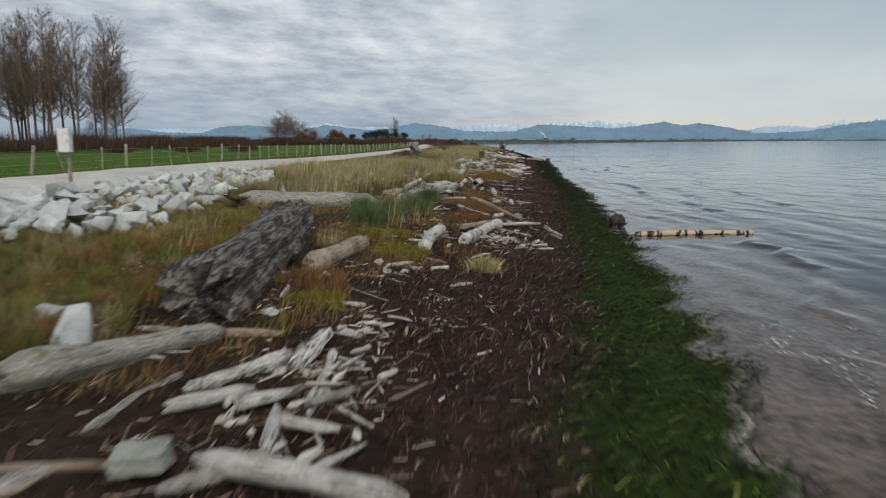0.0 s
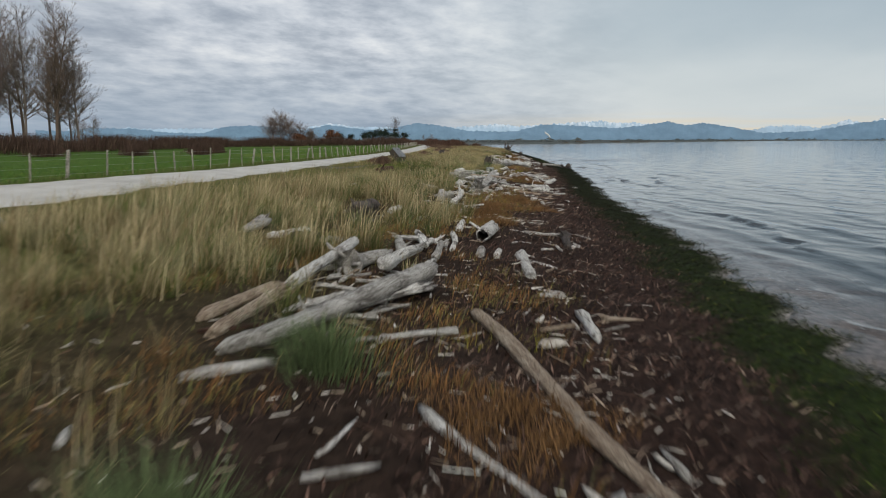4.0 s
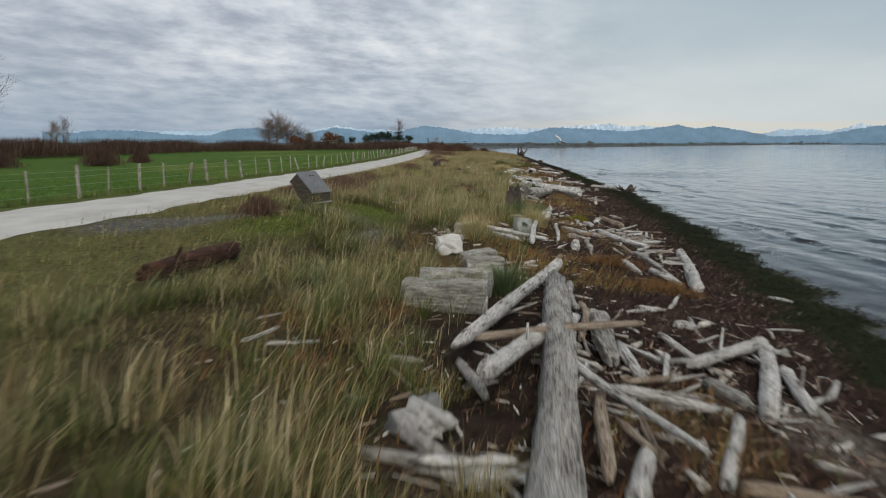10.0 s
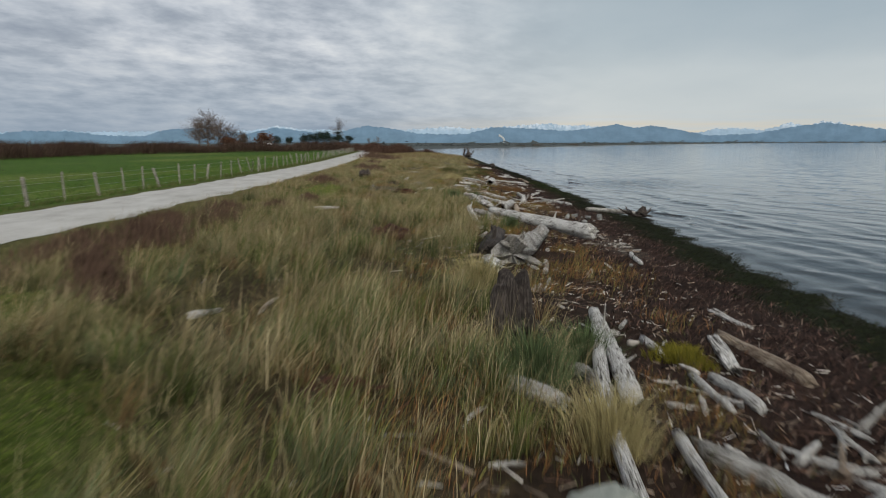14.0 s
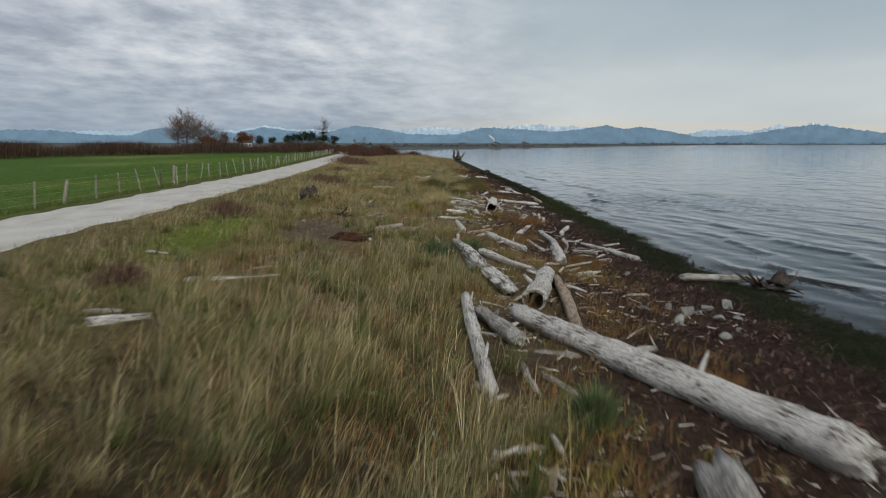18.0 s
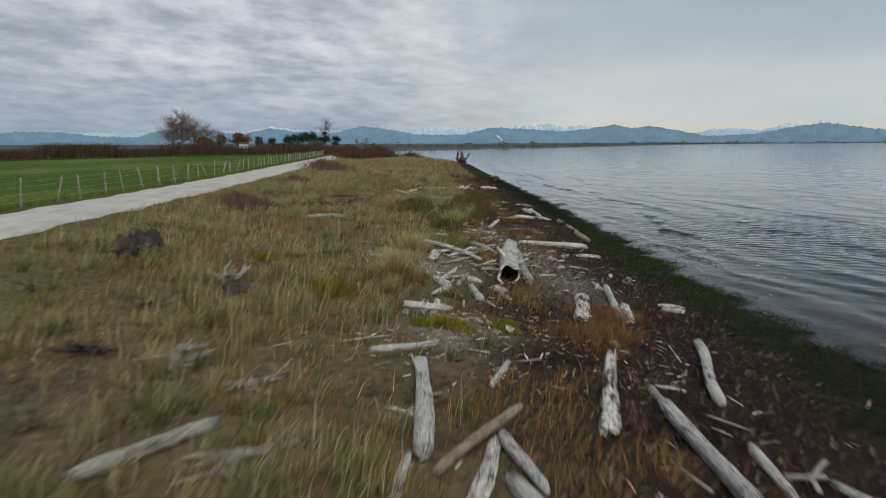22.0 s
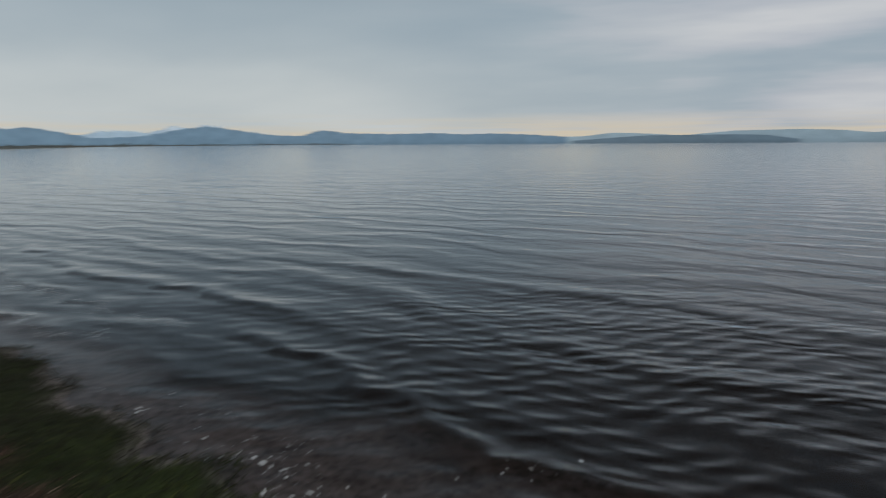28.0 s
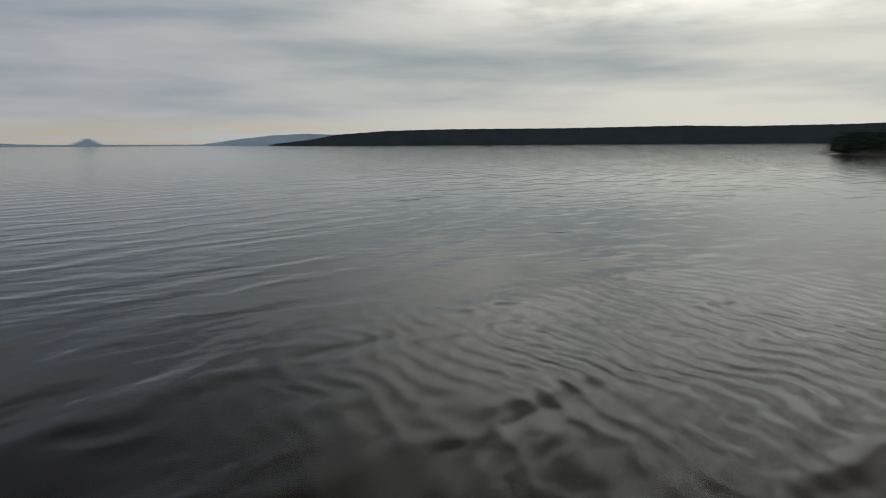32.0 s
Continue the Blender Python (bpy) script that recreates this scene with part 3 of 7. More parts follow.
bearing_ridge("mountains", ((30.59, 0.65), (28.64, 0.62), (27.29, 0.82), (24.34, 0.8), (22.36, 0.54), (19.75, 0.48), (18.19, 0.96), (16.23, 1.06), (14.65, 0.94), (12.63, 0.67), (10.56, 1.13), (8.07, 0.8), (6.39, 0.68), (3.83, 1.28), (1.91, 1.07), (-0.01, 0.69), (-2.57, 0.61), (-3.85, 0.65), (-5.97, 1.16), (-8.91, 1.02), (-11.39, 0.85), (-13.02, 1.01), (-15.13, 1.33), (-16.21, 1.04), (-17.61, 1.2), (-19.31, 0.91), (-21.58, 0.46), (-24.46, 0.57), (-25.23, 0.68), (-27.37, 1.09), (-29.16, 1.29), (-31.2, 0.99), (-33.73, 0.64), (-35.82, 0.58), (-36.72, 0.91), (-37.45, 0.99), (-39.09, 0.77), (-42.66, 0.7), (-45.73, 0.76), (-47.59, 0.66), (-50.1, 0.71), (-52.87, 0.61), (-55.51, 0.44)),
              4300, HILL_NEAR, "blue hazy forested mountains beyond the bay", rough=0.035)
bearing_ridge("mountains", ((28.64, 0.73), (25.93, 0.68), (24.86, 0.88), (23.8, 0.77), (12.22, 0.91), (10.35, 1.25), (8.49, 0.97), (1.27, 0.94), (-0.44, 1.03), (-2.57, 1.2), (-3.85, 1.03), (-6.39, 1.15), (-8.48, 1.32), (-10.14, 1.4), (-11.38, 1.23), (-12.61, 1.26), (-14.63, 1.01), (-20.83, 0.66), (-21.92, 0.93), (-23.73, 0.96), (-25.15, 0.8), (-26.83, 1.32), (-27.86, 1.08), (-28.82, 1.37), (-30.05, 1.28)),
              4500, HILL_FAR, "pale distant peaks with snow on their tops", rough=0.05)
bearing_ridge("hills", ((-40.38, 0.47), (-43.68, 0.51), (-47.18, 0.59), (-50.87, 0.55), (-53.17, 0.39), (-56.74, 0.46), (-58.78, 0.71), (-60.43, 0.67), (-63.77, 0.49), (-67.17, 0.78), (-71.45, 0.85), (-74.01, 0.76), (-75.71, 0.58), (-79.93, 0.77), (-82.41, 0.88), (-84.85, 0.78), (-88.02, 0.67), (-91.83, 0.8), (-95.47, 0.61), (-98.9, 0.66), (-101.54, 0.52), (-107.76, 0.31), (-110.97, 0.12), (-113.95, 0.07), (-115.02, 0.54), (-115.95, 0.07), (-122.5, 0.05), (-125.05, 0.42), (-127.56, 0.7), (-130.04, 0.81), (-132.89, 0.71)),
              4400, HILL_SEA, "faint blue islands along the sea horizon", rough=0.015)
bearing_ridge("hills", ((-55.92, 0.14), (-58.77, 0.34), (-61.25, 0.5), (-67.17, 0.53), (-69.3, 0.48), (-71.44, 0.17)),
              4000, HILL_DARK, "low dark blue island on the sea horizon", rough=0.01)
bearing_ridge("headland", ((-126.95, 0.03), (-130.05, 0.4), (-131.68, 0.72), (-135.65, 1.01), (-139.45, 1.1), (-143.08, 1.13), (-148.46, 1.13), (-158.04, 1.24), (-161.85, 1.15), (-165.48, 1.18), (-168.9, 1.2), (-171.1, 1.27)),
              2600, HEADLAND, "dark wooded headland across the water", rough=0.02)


# ---- driftwood ----
def banded_wood():
    """Tan wood with the bark left on in dark rings."""
    m, s = material("banded_wood")
    co = s.n("ShaderNodeTexCoord").outputs["Object"]
    x = s.n("ShaderNodeSeparateXYZ", {"Vector": co}).outputs[0]
    v = s.noise(s.scaled(co, 2.4, 0.8, 0.8), 1.6, 4.0, 0.6)
    g = s.noise(s.scaled(co, 2, 20, 20), 3.0, 4.0, 0.6)
    ring = s.math("SINE", s.math("ADD", s.math("MULTIPLY", x, 9.0), s.math("MULTIPLY", v, 16.0)))
    col = s.mix(g, (0.34, 0.24, 0.15, 1), (0.62, 0.50, 0.36, 1))
    col = s.mix(s.span(ring, 0.0, 0.35), col, (0.03, 0.022, 0.018, 1))
    surface(s, col, 0.7, g, 0.6, 0.02)
    return m


WOOD_BAND = banded_wood()
WOODS = {"pale": (WOOD_PALE, "pale grey"), "grey": (WOOD_GREY, "weathered grey"), "tan": (WOOD_TAN, "tan-brown"), "dark": (WOOD_DARK, "dark wet"),
         "bark": (WOOD_BARK, "dark rotting"), "red": (WOOD_RED, "rotten reddish"), "moss": (WOOD_MOSS, "mossy grey"), "hollow": (WOOD_PALE, "pale hollow"),
         "flare": (WOOD_GREY, "weathered grey"), "slab": (WOOD_SPLIT, "split pale"), "plank": (WOOD_PALE, "squared pale"), "banded": (WOOD_BAND, "dark-banded tan")}
pick = random.Random(11)
LOGS = []


def limb_mesh(length, r1, r2, kind, rnd):
    """A crooked tapered log along x, with flutes, knots and broken ends."""
    bm = bmesh.new()
    big = max(r1, r2) > 0.09
    sides = 4 if kind == "plank" else (20 if kind in ("slab", "bark") and big else (16 if big else 8))
    segs = max(4, min(22, int(length / max(0.16, 0.9 * max(r1, r2)))))
    crook = 1.0 if big else 2.2
    bow, bow2, ph = rnd.uniform(-0.012, 0.012) * length * crook, rnd.uniform(-0.008, 0.008) * length * crook, rnd.uniform(0, 6)
    wry, end_a, end_b = rnd.uniform(-0.005, 0.005) * length * crook, rnd.uniform(0.35, 0.9), rnd.uniform(0.3, 0.85)
    flute = [1 + rnd.uniform(-0.14, 0.14) for _ in range(sides)]
    if kind in ("slab", "flare", "bark"):
        flute = [1 + rnd.uniform(-0.30, 0.20) - (0.22 if rnd.random() < 0.2 else 0) for _ in range(sides)]
    elif big:
        flute = [1 + rnd.uniform(-0.10, 0.10) - (0.20 if rnd.random() < 0.15 else 0) for _ in range(sides)]
    lobe, turn = rnd.uniform(0, 0.12), rnd.uniform(0, 6)
    rings = []
    for i in range(segs + 1):
        u = i / segs
        r = r1 * (1 - u) + r2 * u
        if kind == "flare":
            r *= 1 + 0.75 * max(0, 1 - u * 6)
        r *= 1 + 0.07 * math.sin(ph + u * 9.0) + rnd.uniform(-0.05, 0.05)
        if kind not in ("hollow", "plank", "flare", "banded"):
            r *= end_a if i == 0 else (end_b if i == segs else 1.0)
        cx, cy, cz = u * length, bow * math.sin(math.pi * u) + wry * math.sin(2 * math.pi * u + ph), bow2 * math.sin(math.pi * u)
        ring = []
        for k in range(sides):
            a = 2 * math.pi * (k + 0.5) / sides
            rr = r * flute[k] * (1 + rnd.uniform(-0.05, 0.05) + lobe * math.sin(2 * a + turn + 2 * u))
            flat = 0.55 if kind == "slab" else (0.7 if kind == "plank" else 1.0)
            jag = rnd.uniform(-0.45, 0.45) * r * (4.0 if kind == "slab" else (1.6 if kind in ("flare", "bark") else (0.4 if kind == "plank" else 1.7))) if i in (0, segs) else 0
            ring.append(bm.verts.new((cx + jag, cy + rr * math.cos(a), cz + rr * math.sin(a) * flat)))
        rings.append(ring)
    for a, b in zip(rings, rings[1:]):
        for k in range(sides):
            bm.faces.new((a[k], a[(k + 1) % sides], b[(k + 1) % sides], b[k])).smooth = kind != "plank"
    for ring, s in ((rings[0], 1), (rings[-1], -1)):
        c = Vector((0, 0, 0))
        for v in ring:
            c += v.co / sides
        if kind == "hollow":
            # bore walls take the second, dark material: shade of the recess as colour
            inner = [bm.verts.new(c + (v.co - c) * 0.80) for v in ring]
            deep = [bm.verts.new(c + (v.co - c) * 0.6 + Vector((s * min(1.2, length * 0.42), 0, 0))) for v in ring]
            for k in range(sides):
                j = (k + 1) % sides
                bm.faces.new((ring[k], inner[k], inner[j], ring[j]))
                bm.faces.new((inner[k], deep[k], deep[j], inner[j])).material_index = 1
            bm.faces.new(deep).material_index = 1
        else:
            mid = bm.verts.new(c + Vector((s * 0.35 * max(r1, r2) * rnd.random(), 0, 0)))
            for k in range(sides):
                bm.faces.new((ring[k], ring[(k + 1) % sides], mid))
    bmesh.ops.recalc_face_normals(bm, faces=bm.faces)
    return bm


def drift(x1, y1, x2, y2, r1, r2, kind="pale", lift=0.0, lift2=None):
    """One piece of driftwood lying from (x1, y1) to (x2, y2) on the ground, as thick as r1 and r2 say."""
    z1, z2 = float(height(x1, y1)) + r1 * 0.5 + lift, float(height(x2, y2)) + r2 * 0.5 + (lift if lift2 is None else lift2)
    a, b = Vector((x1, y1, max(z1, 0.02))), Vector((x2, y2, max(z2, 0.02)))
    length = (b - a).length
    if max(r1, r2) > 0.085:
        LOGS.append((x1, y1, x2, y2, max(r1, r2)))
    mat, tone = WOODS[kind]
    size = "log" if max(r1, r2) > 0.10 else ("branch" if length > 0.9 else "stick")
    word = {"slab": "driftwood slab", "plank": "driftwood beam", "hollow": "hollow stump"}.get(kind, "driftwood " + size)
    where = "half buried in dune grass" if float(shore(y1)) - x1 > 9 else ("lying among others on the wrack" if lift > 0.02 else "lying on brown sea wrack")
    ob = part(word.replace(" ", "_"), limb_mesh(length, r1, r2, kind, pick), mat)
    # dark lining puts the shade inside the pale log into its colour
    if kind == "hollow":
        ob.data.materials.append(WOOD_DARK)
    ob.matrix_world = Matrix.Translation(a) @ (b - a).to_track_quat("X", "Z").to_matrix().to_4x4()
    tagged(ob, f"{tone} {word} {where}", "driftwood", "driftwood along the shore")
    if size == "log" and length > 1.4 and kind not in ("plank", "slab"):
        for _ in range(pick.choice((0, 1, 1, 2))):
            u, r = pick.uniform(0.15, 0.85), min(r1, r2) * pick.uniform(0.22, 0.34)
            stub = part("branch_stub", limb_mesh(pick.uniform(0.12, 0.35) + max(r1, r2), r, r * 0.6, "pale", pick), mat, ob)
            stub.matrix_basis = pose(u * length, 0, 0, pick.uniform(20, 160), 0, 0) @ pose(0, 0, 0, 0, 0, pick.uniform(50, 120))
    if kind == "flare":
        for k in range(7):
            root = part("root", limb_mesh(pick.uniform(0.35, 0.7), r1 * 0.3, r1 * 0.12, "pale", pick), mat, ob)
            root.matrix_basis = pose(0.05, 0, 0, k * 51 + pick.uniform(-15, 15)) @ pose(0, r1 * 0.7, 0, 0, 0, pick.uniform(100, 160))
    return ob


drift(-2.94, 4.40, -2.78, 4.85, 0.039, 0.035, "tan")
drift(-1.46, 5.25, -1.61, 6.18, 0.053, 0.044, "pale", 0.05)
drift(-2.88, 5.51, -2.74, 6.94, 0.044, 0.035, "grey")
drift(-1.52, 5.81, -1.01, 5.83, 0.037, 0.033, "pale", 0.10)
drift(-1.85, 5.99, -1.53, 6.49, 0.051, 0.042, "pale", 0.10)
drift(-1.38, 6.27, -1.42, 7.40, 0.031, 0.031, "pale")
drift(-3.75, 8.25, -3.19, 8.33, 0.041, 0.047, "grey")
drift(-3.23, 8.76, -4.09, 18.54, 0.545, 0.447, "bark")
drift(-1.52, 8.84, -1.22, 9.00, 0.050, 0.038, "pale")
drift(-0.20, 12.04, 0.16, 12.72, 0.031, 0.028, "pale")
drift(-2.64, 12.50, -2.08, 15.56, 0.194, 0.180, "tan")
drift(-1.38, 13.42, -0.93, 14.07, 0.037, 0.033, "pale")
drift(-0.97, 14.87, -0.33, 14.63, 0.036, 0.028, "tan")
drift(-0.83, 15.52, -0.59, 19.31, 0.137, 0.154, "pale")
drift(-0.02, 16.99, 1.05, 21.39, 0.143, 0.154, "pale")
drift(-0.05, 19.36, 1.04, 21.35, 0.093, 0.083, "tan", 0.10)
drift(-1.80, 20.09, -1.67, 20.95, 0.041, 0.033, "tan")
drift(-0.66, 20.38, -0.51, 20.57, 0.030, 0.022, "pale")
drift(2.43, 20.72, 2.60, 19.75, 0.049, 0.046, "tan")
drift(1.08, 21.07, 2.26, 21.85, 0.052, 0.052, "pale", 0.10)
drift(2.42, 22.01, 2.74, 20.51, 0.053, 0.039, "grey")
drift(1.36, 22.67, 1.49, 21.89, 0.058, 0.037, "pale")
drift(5.31, 22.99, 9.12, 23.68, 0.094, 0.072, "banded")
drift(0.94, 23.02, 1.29, 24.38, 0.072, 0.069, "pale")
drift(5.25, 24.73, 4.97, 22.75, 0.093, 0.070, "dark")
drift(-0.21, 25.66, 0.85, 24.09, 0.055, 0.034, "pale")
drift(1.19, 25.81, 1.89, 23.85, 0.095, 0.079, "tan")
drift(-2.45, 25.92, -1.72, 26.56, 0.064, 0.059, "pale")
drift(-6.10, 20.60, -2.75, 23.30, 0.300, 0.240, "moss")
drift(-2.85, 27.52, -2.15, 27.92, 0.045, 0.047, "red")
drift(0.30, 29.67, 1.23, 25.77, 0.094, 0.086, "tan")
drift(1.87, 30.24, 1.88, 28.72, 0.087, 0.069, "pale")
drift(-0.35, 34.71, -0.37, 35.49, 0.037, 0.029, "pale")
drift(-0.23, 34.81, -0.20, 36.09, 0.030, 0.028, "grey")
drift(2.87, 37.93, 2.99, 37.52, 0.035, 0.028, "pale")
drift(1.55, 41.37, 1.90, 41.49, 0.032, 0.028, "pale")
drift(0.99, 41.41, 1.13, 41.50, 0.037, 0.038, "pale")
drift(1.45, 42.43, 2.13, 42.71, 0.044, 0.041, "tan")
drift(0.00, 42.69, 0.19, 44.41, 0.061, 0.067, "grey")
drift(1.03, 44.50, 1.23, 46.34, 0.027, 0.032, "tan")
drift(-0.68, 45.27, -0.63, 46.08, 0.048, 0.045, "grey")
drift(1.07, 45.29, 1.26, 46.46, 0.020, 0.019, "tan")
drift(-0.62, 47.89, -0.36, 48.77, 0.148, 0.148, "moss")
drift(0.95, 47.96, 1.27, 50.81, 0.058, 0.069, "pale")
drift(0.96, 48.27, 1.33, 51.49, 0.074, 0.080, "grey")
drift(-0.72, 48.57, -0.72, 46.13, 0.180, 0.149, "grey")
drift(-0.17, 49.31, 0.04, 52.32, 0.109, 0.100, "plank")
drift(3.22, 49.58, 3.29, 49.00, 0.089, 0.065, "pale")
drift(-6.10, 50.26, -4.48, 51.72, 0.082, 0.109, "moss")
drift(2.88, 50.28, 3.19, 50.67, 0.080, 0.068, "pale")
drift(-2.95, 51.45, -1.72, 53.08, 0.138, 0.121, "moss")
drift(3.42, 51.56, 2.97, 48.26, 0.033, 0.024, "grey")
drift(-0.05, 52.01, -0.21, 44.55, 0.111, 0.105, "pale", 0.05)
drift(-1.64, 52.53, -0.94, 51.90, 0.107, 0.085, "grey")
drift(1.59, 54.23, 1.92, 55.26, 0.112, 0.080, "pale")
drift(1.41, 54.34, 1.73, 56.58, 0.057, 0.058, "tan", 0.15)
drift(2.42, 54.75, 3.13, 56.50, 0.069, 0.068, "pale")
drift(0.13, 54.76, 0.69, 54.58, 0.070, 0.048, "grey")
drift(4.19, 54.77, 3.77, 52.54, 0.072, 0.053, "tan")
drift(2.55, 54.79, 3.70, 54.76, 0.074, 0.081, "tan")
drift(-0.52, 54.79, 0.14, 54.65, 0.054, 0.069, "grey")
drift(0.45, 55.78, 1.72, 58.78, 0.095, 0.101, "pale", 0.40)
drift(1.74, 55.80, 1.94, 55.10, 0.038, 0.034, "tan", 0.10)
drift(2.27, 56.71, 2.77, 56.80, 0.043, 0.033, "pale")
drift(0.43, 56.81, 2.63, 58.65, 0.044, 0.043, "tan", 0.50)
drift(1.87, 56.86, 2.89, 56.43, 0.066, 0.062, "pale", 0.10)
drift(0.23, 57.11, 0.51, 56.15, 0.074, 0.066, "grey", 0.10)
drift(-0.55, 57.12, -0.15, 56.44, 0.034, 0.032, "tan")
drift(0.15, 57.17, 2.12, 63.93, 0.092, 0.102, "pale", 0.25)
drift(1.25, 57.68, 2.22, 54.67, 0.066, 0.036, "pale", 0.30)
drift(3.22, 57.78, 3.43, 56.96, 0.098, 0.078, "grey")
drift(3.13, 58.18, 4.60, 59.65, 0.083, 0.103, "pale", 0.10)
drift(4.50, 58.73, 4.08, 56.92, 0.107, 0.077, "pale")
drift(1.46, 58.82, 1.94, 61.96, 0.070, 0.072, "grey", 0.10)
drift(1.66, 58.83, 2.02, 61.35, 0.086, 0.078, "grey", 0.10)
drift(1.87, 58.90, 2.16, 61.03, 0.051, 0.059, "tan", 0.10)
drift(2.09, 58.92, 2.27, 60.55, 0.087, 0.061, "pale", 0.10)
drift(2.37, 58.98, 2.40, 57.58, 0.097, 0.072, "pale", 0.05)
drift(4.65, 59.82, 3.47, 56.57, 0.111, 0.106, "pale")
drift(3.12, 59.85, 3.44, 58.83, 0.060, 0.048, "pale")
drift(2.26, 59.97, 2.09, 57.85, 0.163, 0.115, "grey", 0.10)
drift(3.62, 60.80, 3.96, 60.84, 0.081, 0.065, "pale")
drift(-4.70, 60.23, -4.06, 62.80, 0.170, 0.150, "red", 0.12)
drift(2.94, 61.21, 3.81, 62.10, 0.038, 0.036, "pale")
drift(4.02, 61.49, 3.86, 59.52, 0.034, 0.022, "grey")
drift(3.28, 62.14, 3.75, 62.03, 0.049, 0.036, "pale")
drift(3.91, 62.29, 4.40, 63.47, 0.050, 0.035, "pale")
drift(2.16, 62.63, 1.98, 60.25, 0.075, 0.054, "grey", 0.15)
drift(1.70, 63.42, 2.50, 66.97, 0.084, 0.075, "tan")
drift(4.41, 65.96, 4.84, 64.94, 0.081, 0.065, "pale")
drift(3.91, 66.63, 4.12, 65.58, 0.110, 0.067, "pale")
drift(1.79, 67.26, 3.36, 77.81, 0.077, 0.086, "pale", 0.15)
drift(-0.00, 67.44, 0.24, 69.86, 0.084, 0.092, "grey")
drift(4.68, 68.74, 4.82, 65.12, 0.094, 0.066, "grey")
drift(3.18, 69.44, 3.09, 68.53, 0.121, 0.110, "pale")
drift(4.24, 69.65, 4.33, 68.55, 0.037, 0.028, "pale")
drift(0.93, 69.72, 1.60, 68.47, 0.075, 0.058, "pale", 0.05)
drift(3.64, 69.80, 3.42, 68.15, 0.060, 0.043, "grey")
drift(6.15, 69.81, 4.95, 64.00, 0.145, 0.143, "pale")
drift(4.57, 70.08, 4.60, 68.76, 0.051, 0.038, "tan")
drift(0.76, 70.20, 2.33, 68.67, 0.068, 0.065, "pale", 0.12)
drift(3.64, 70.46, 3.51, 69.00, 0.070, 0.054, "grey")
drift(0.74, 70.56, 2.04, 69.80, 0.083, 0.068, "pale")
drift(0.84, 70.97, 1.55, 70.22, 0.090, 0.087, "pale")
drift(3.21, 71.37, 3.53, 71.12, 0.097, 0.082, "grey")
drift(3.71, 71.83, 5.46, 71.35, 0.088, 0.074, "tan")
drift(4.27, 72.00, 5.27, 69.92, 0.076, 0.072, "pale", 0.10)
drift(5.27, 72.14, 5.67, 71.43, 0.053, 0.039, "pale")
drift(3.24, 73.11, 4.16, 71.50, 0.092, 0.085, "grey")
drift(3.09, 73.22, 2.68, 68.96, 0.062, 0.044, "pale", 0.10)
drift(3.24, 73.27, 3.83, 72.31, 0.064, 0.065, "grey")
drift(5.85, 74.43, 6.91, 74.93, 0.039, 0.031, "tan")
drift(-2.64, 76.73, -2.31, 77.40, 0.035, 0.034, "pale")
drift(1.96, 77.53, 2.25, 77.69, 0.031, 0.031, "pale")
drift(6.14, 79.95, 6.19, 78.49, 0.049, 0.040, "pale")
drift(5.23, 84.61, 5.14, 83.40, 0.026, 0.023, "pale")
drift(4.40, 86.33, 4.73, 85.95, 0.028, 0.027, "tan")
drift(6.57, 91.41, 6.65, 90.65, 0.044, 0.034, "pale")
drift(6.36, 91.76, 6.24, 90.86, 0.032, 0.029, "pale")
drift(5.06, 93.83, 5.56, 94.27, 0.047, 0.041, "pale")
drift(5.07, 98.96, 5.49, 98.63, 0.036, 0.025, "pale")
drift(8.50, 101.08, 11.38, 102.63, 0.103, 0.084, "grey", 0.10)
drift(9.09, 102.43, 9.54, 102.34, 0.076, 0.076, "pale")
drift(4.37, 109.89, 4.73, 111.08, 0.045, 0.043, "pale")
drift(6.49, 110.23, 6.57, 108.84, 0.054, 0.046, "grey")
drift(8.57, 116.18, 9.07, 116.05, 0.043, 0.043, "pale")
drift(1.59, 118.08, 2.06, 117.91, 0.046, 0.036, "grey")
drift(4.58, 119.57, 4.89, 119.68, 0.034, 0.028, "pale")
drift(8.49, 119.71, 8.40, 119.35, 0.052, 0.044, "pale")
drift(7.77, 122.55, 7.81, 122.25, 0.046, 0.037, "pale")
drift(8.27, 122.79, 8.99, 122.74, 0.039, 0.047, "pale")
drift(4.07, 122.87, 4.42, 122.80, 0.031, 0.031, "tan")
drift(-0.50, 127.92, 0.86, 128.54, 0.090, 0.070, "grey")
drift(7.20, 128.71, 7.62, 129.35, 0.023, 0.019, "pale")
drift(-2.63, 130.44, -2.35, 131.08, 0.108, 0.107, "dark")
drift(-0.63, 133.59, 0.99, 132.68, 0.105, 0.087, "dark")
drift(-1.18, 138.15, 0.55, 139.38, 0.072, 0.076, "dark")
drift(9.06, 138.84, 9.02, 136.64, 0.122, 0.103, "pale")
drift(9.40, 139.09, 9.38, 136.03, 0.104, 0.110, "pale")
drift(3.39, 139.38, 2.39, 145.31, 0.076, 0.069, "grey")
drift(8.95, 141.34, 9.94, 142.35, 0.043, 0.038, "pale")
drift(5.94, 142.23, 6.39, 141.23, 0.136, 0.113, "pale")
drift(3.01, 143.78, 3.63, 147.30, 0.109, 0.085, "grey")
drift(3.74, 148.22, 5.57, 151.47, 0.070, 0.080, "grey")
drift(6.48, 150.95, 6.99, 154.66, 0.125, 0.136, "pale")
drift(6.85, 151.47, 7.36, 155.61, 0.102, 0.093, "pale")
drift(4.01, 152.74, 4.62, 154.87, 0.173, 0.144, "dark")
drift(5.66, 154.54, 6.90, 156.66, 0.165, 0.133, "dark")
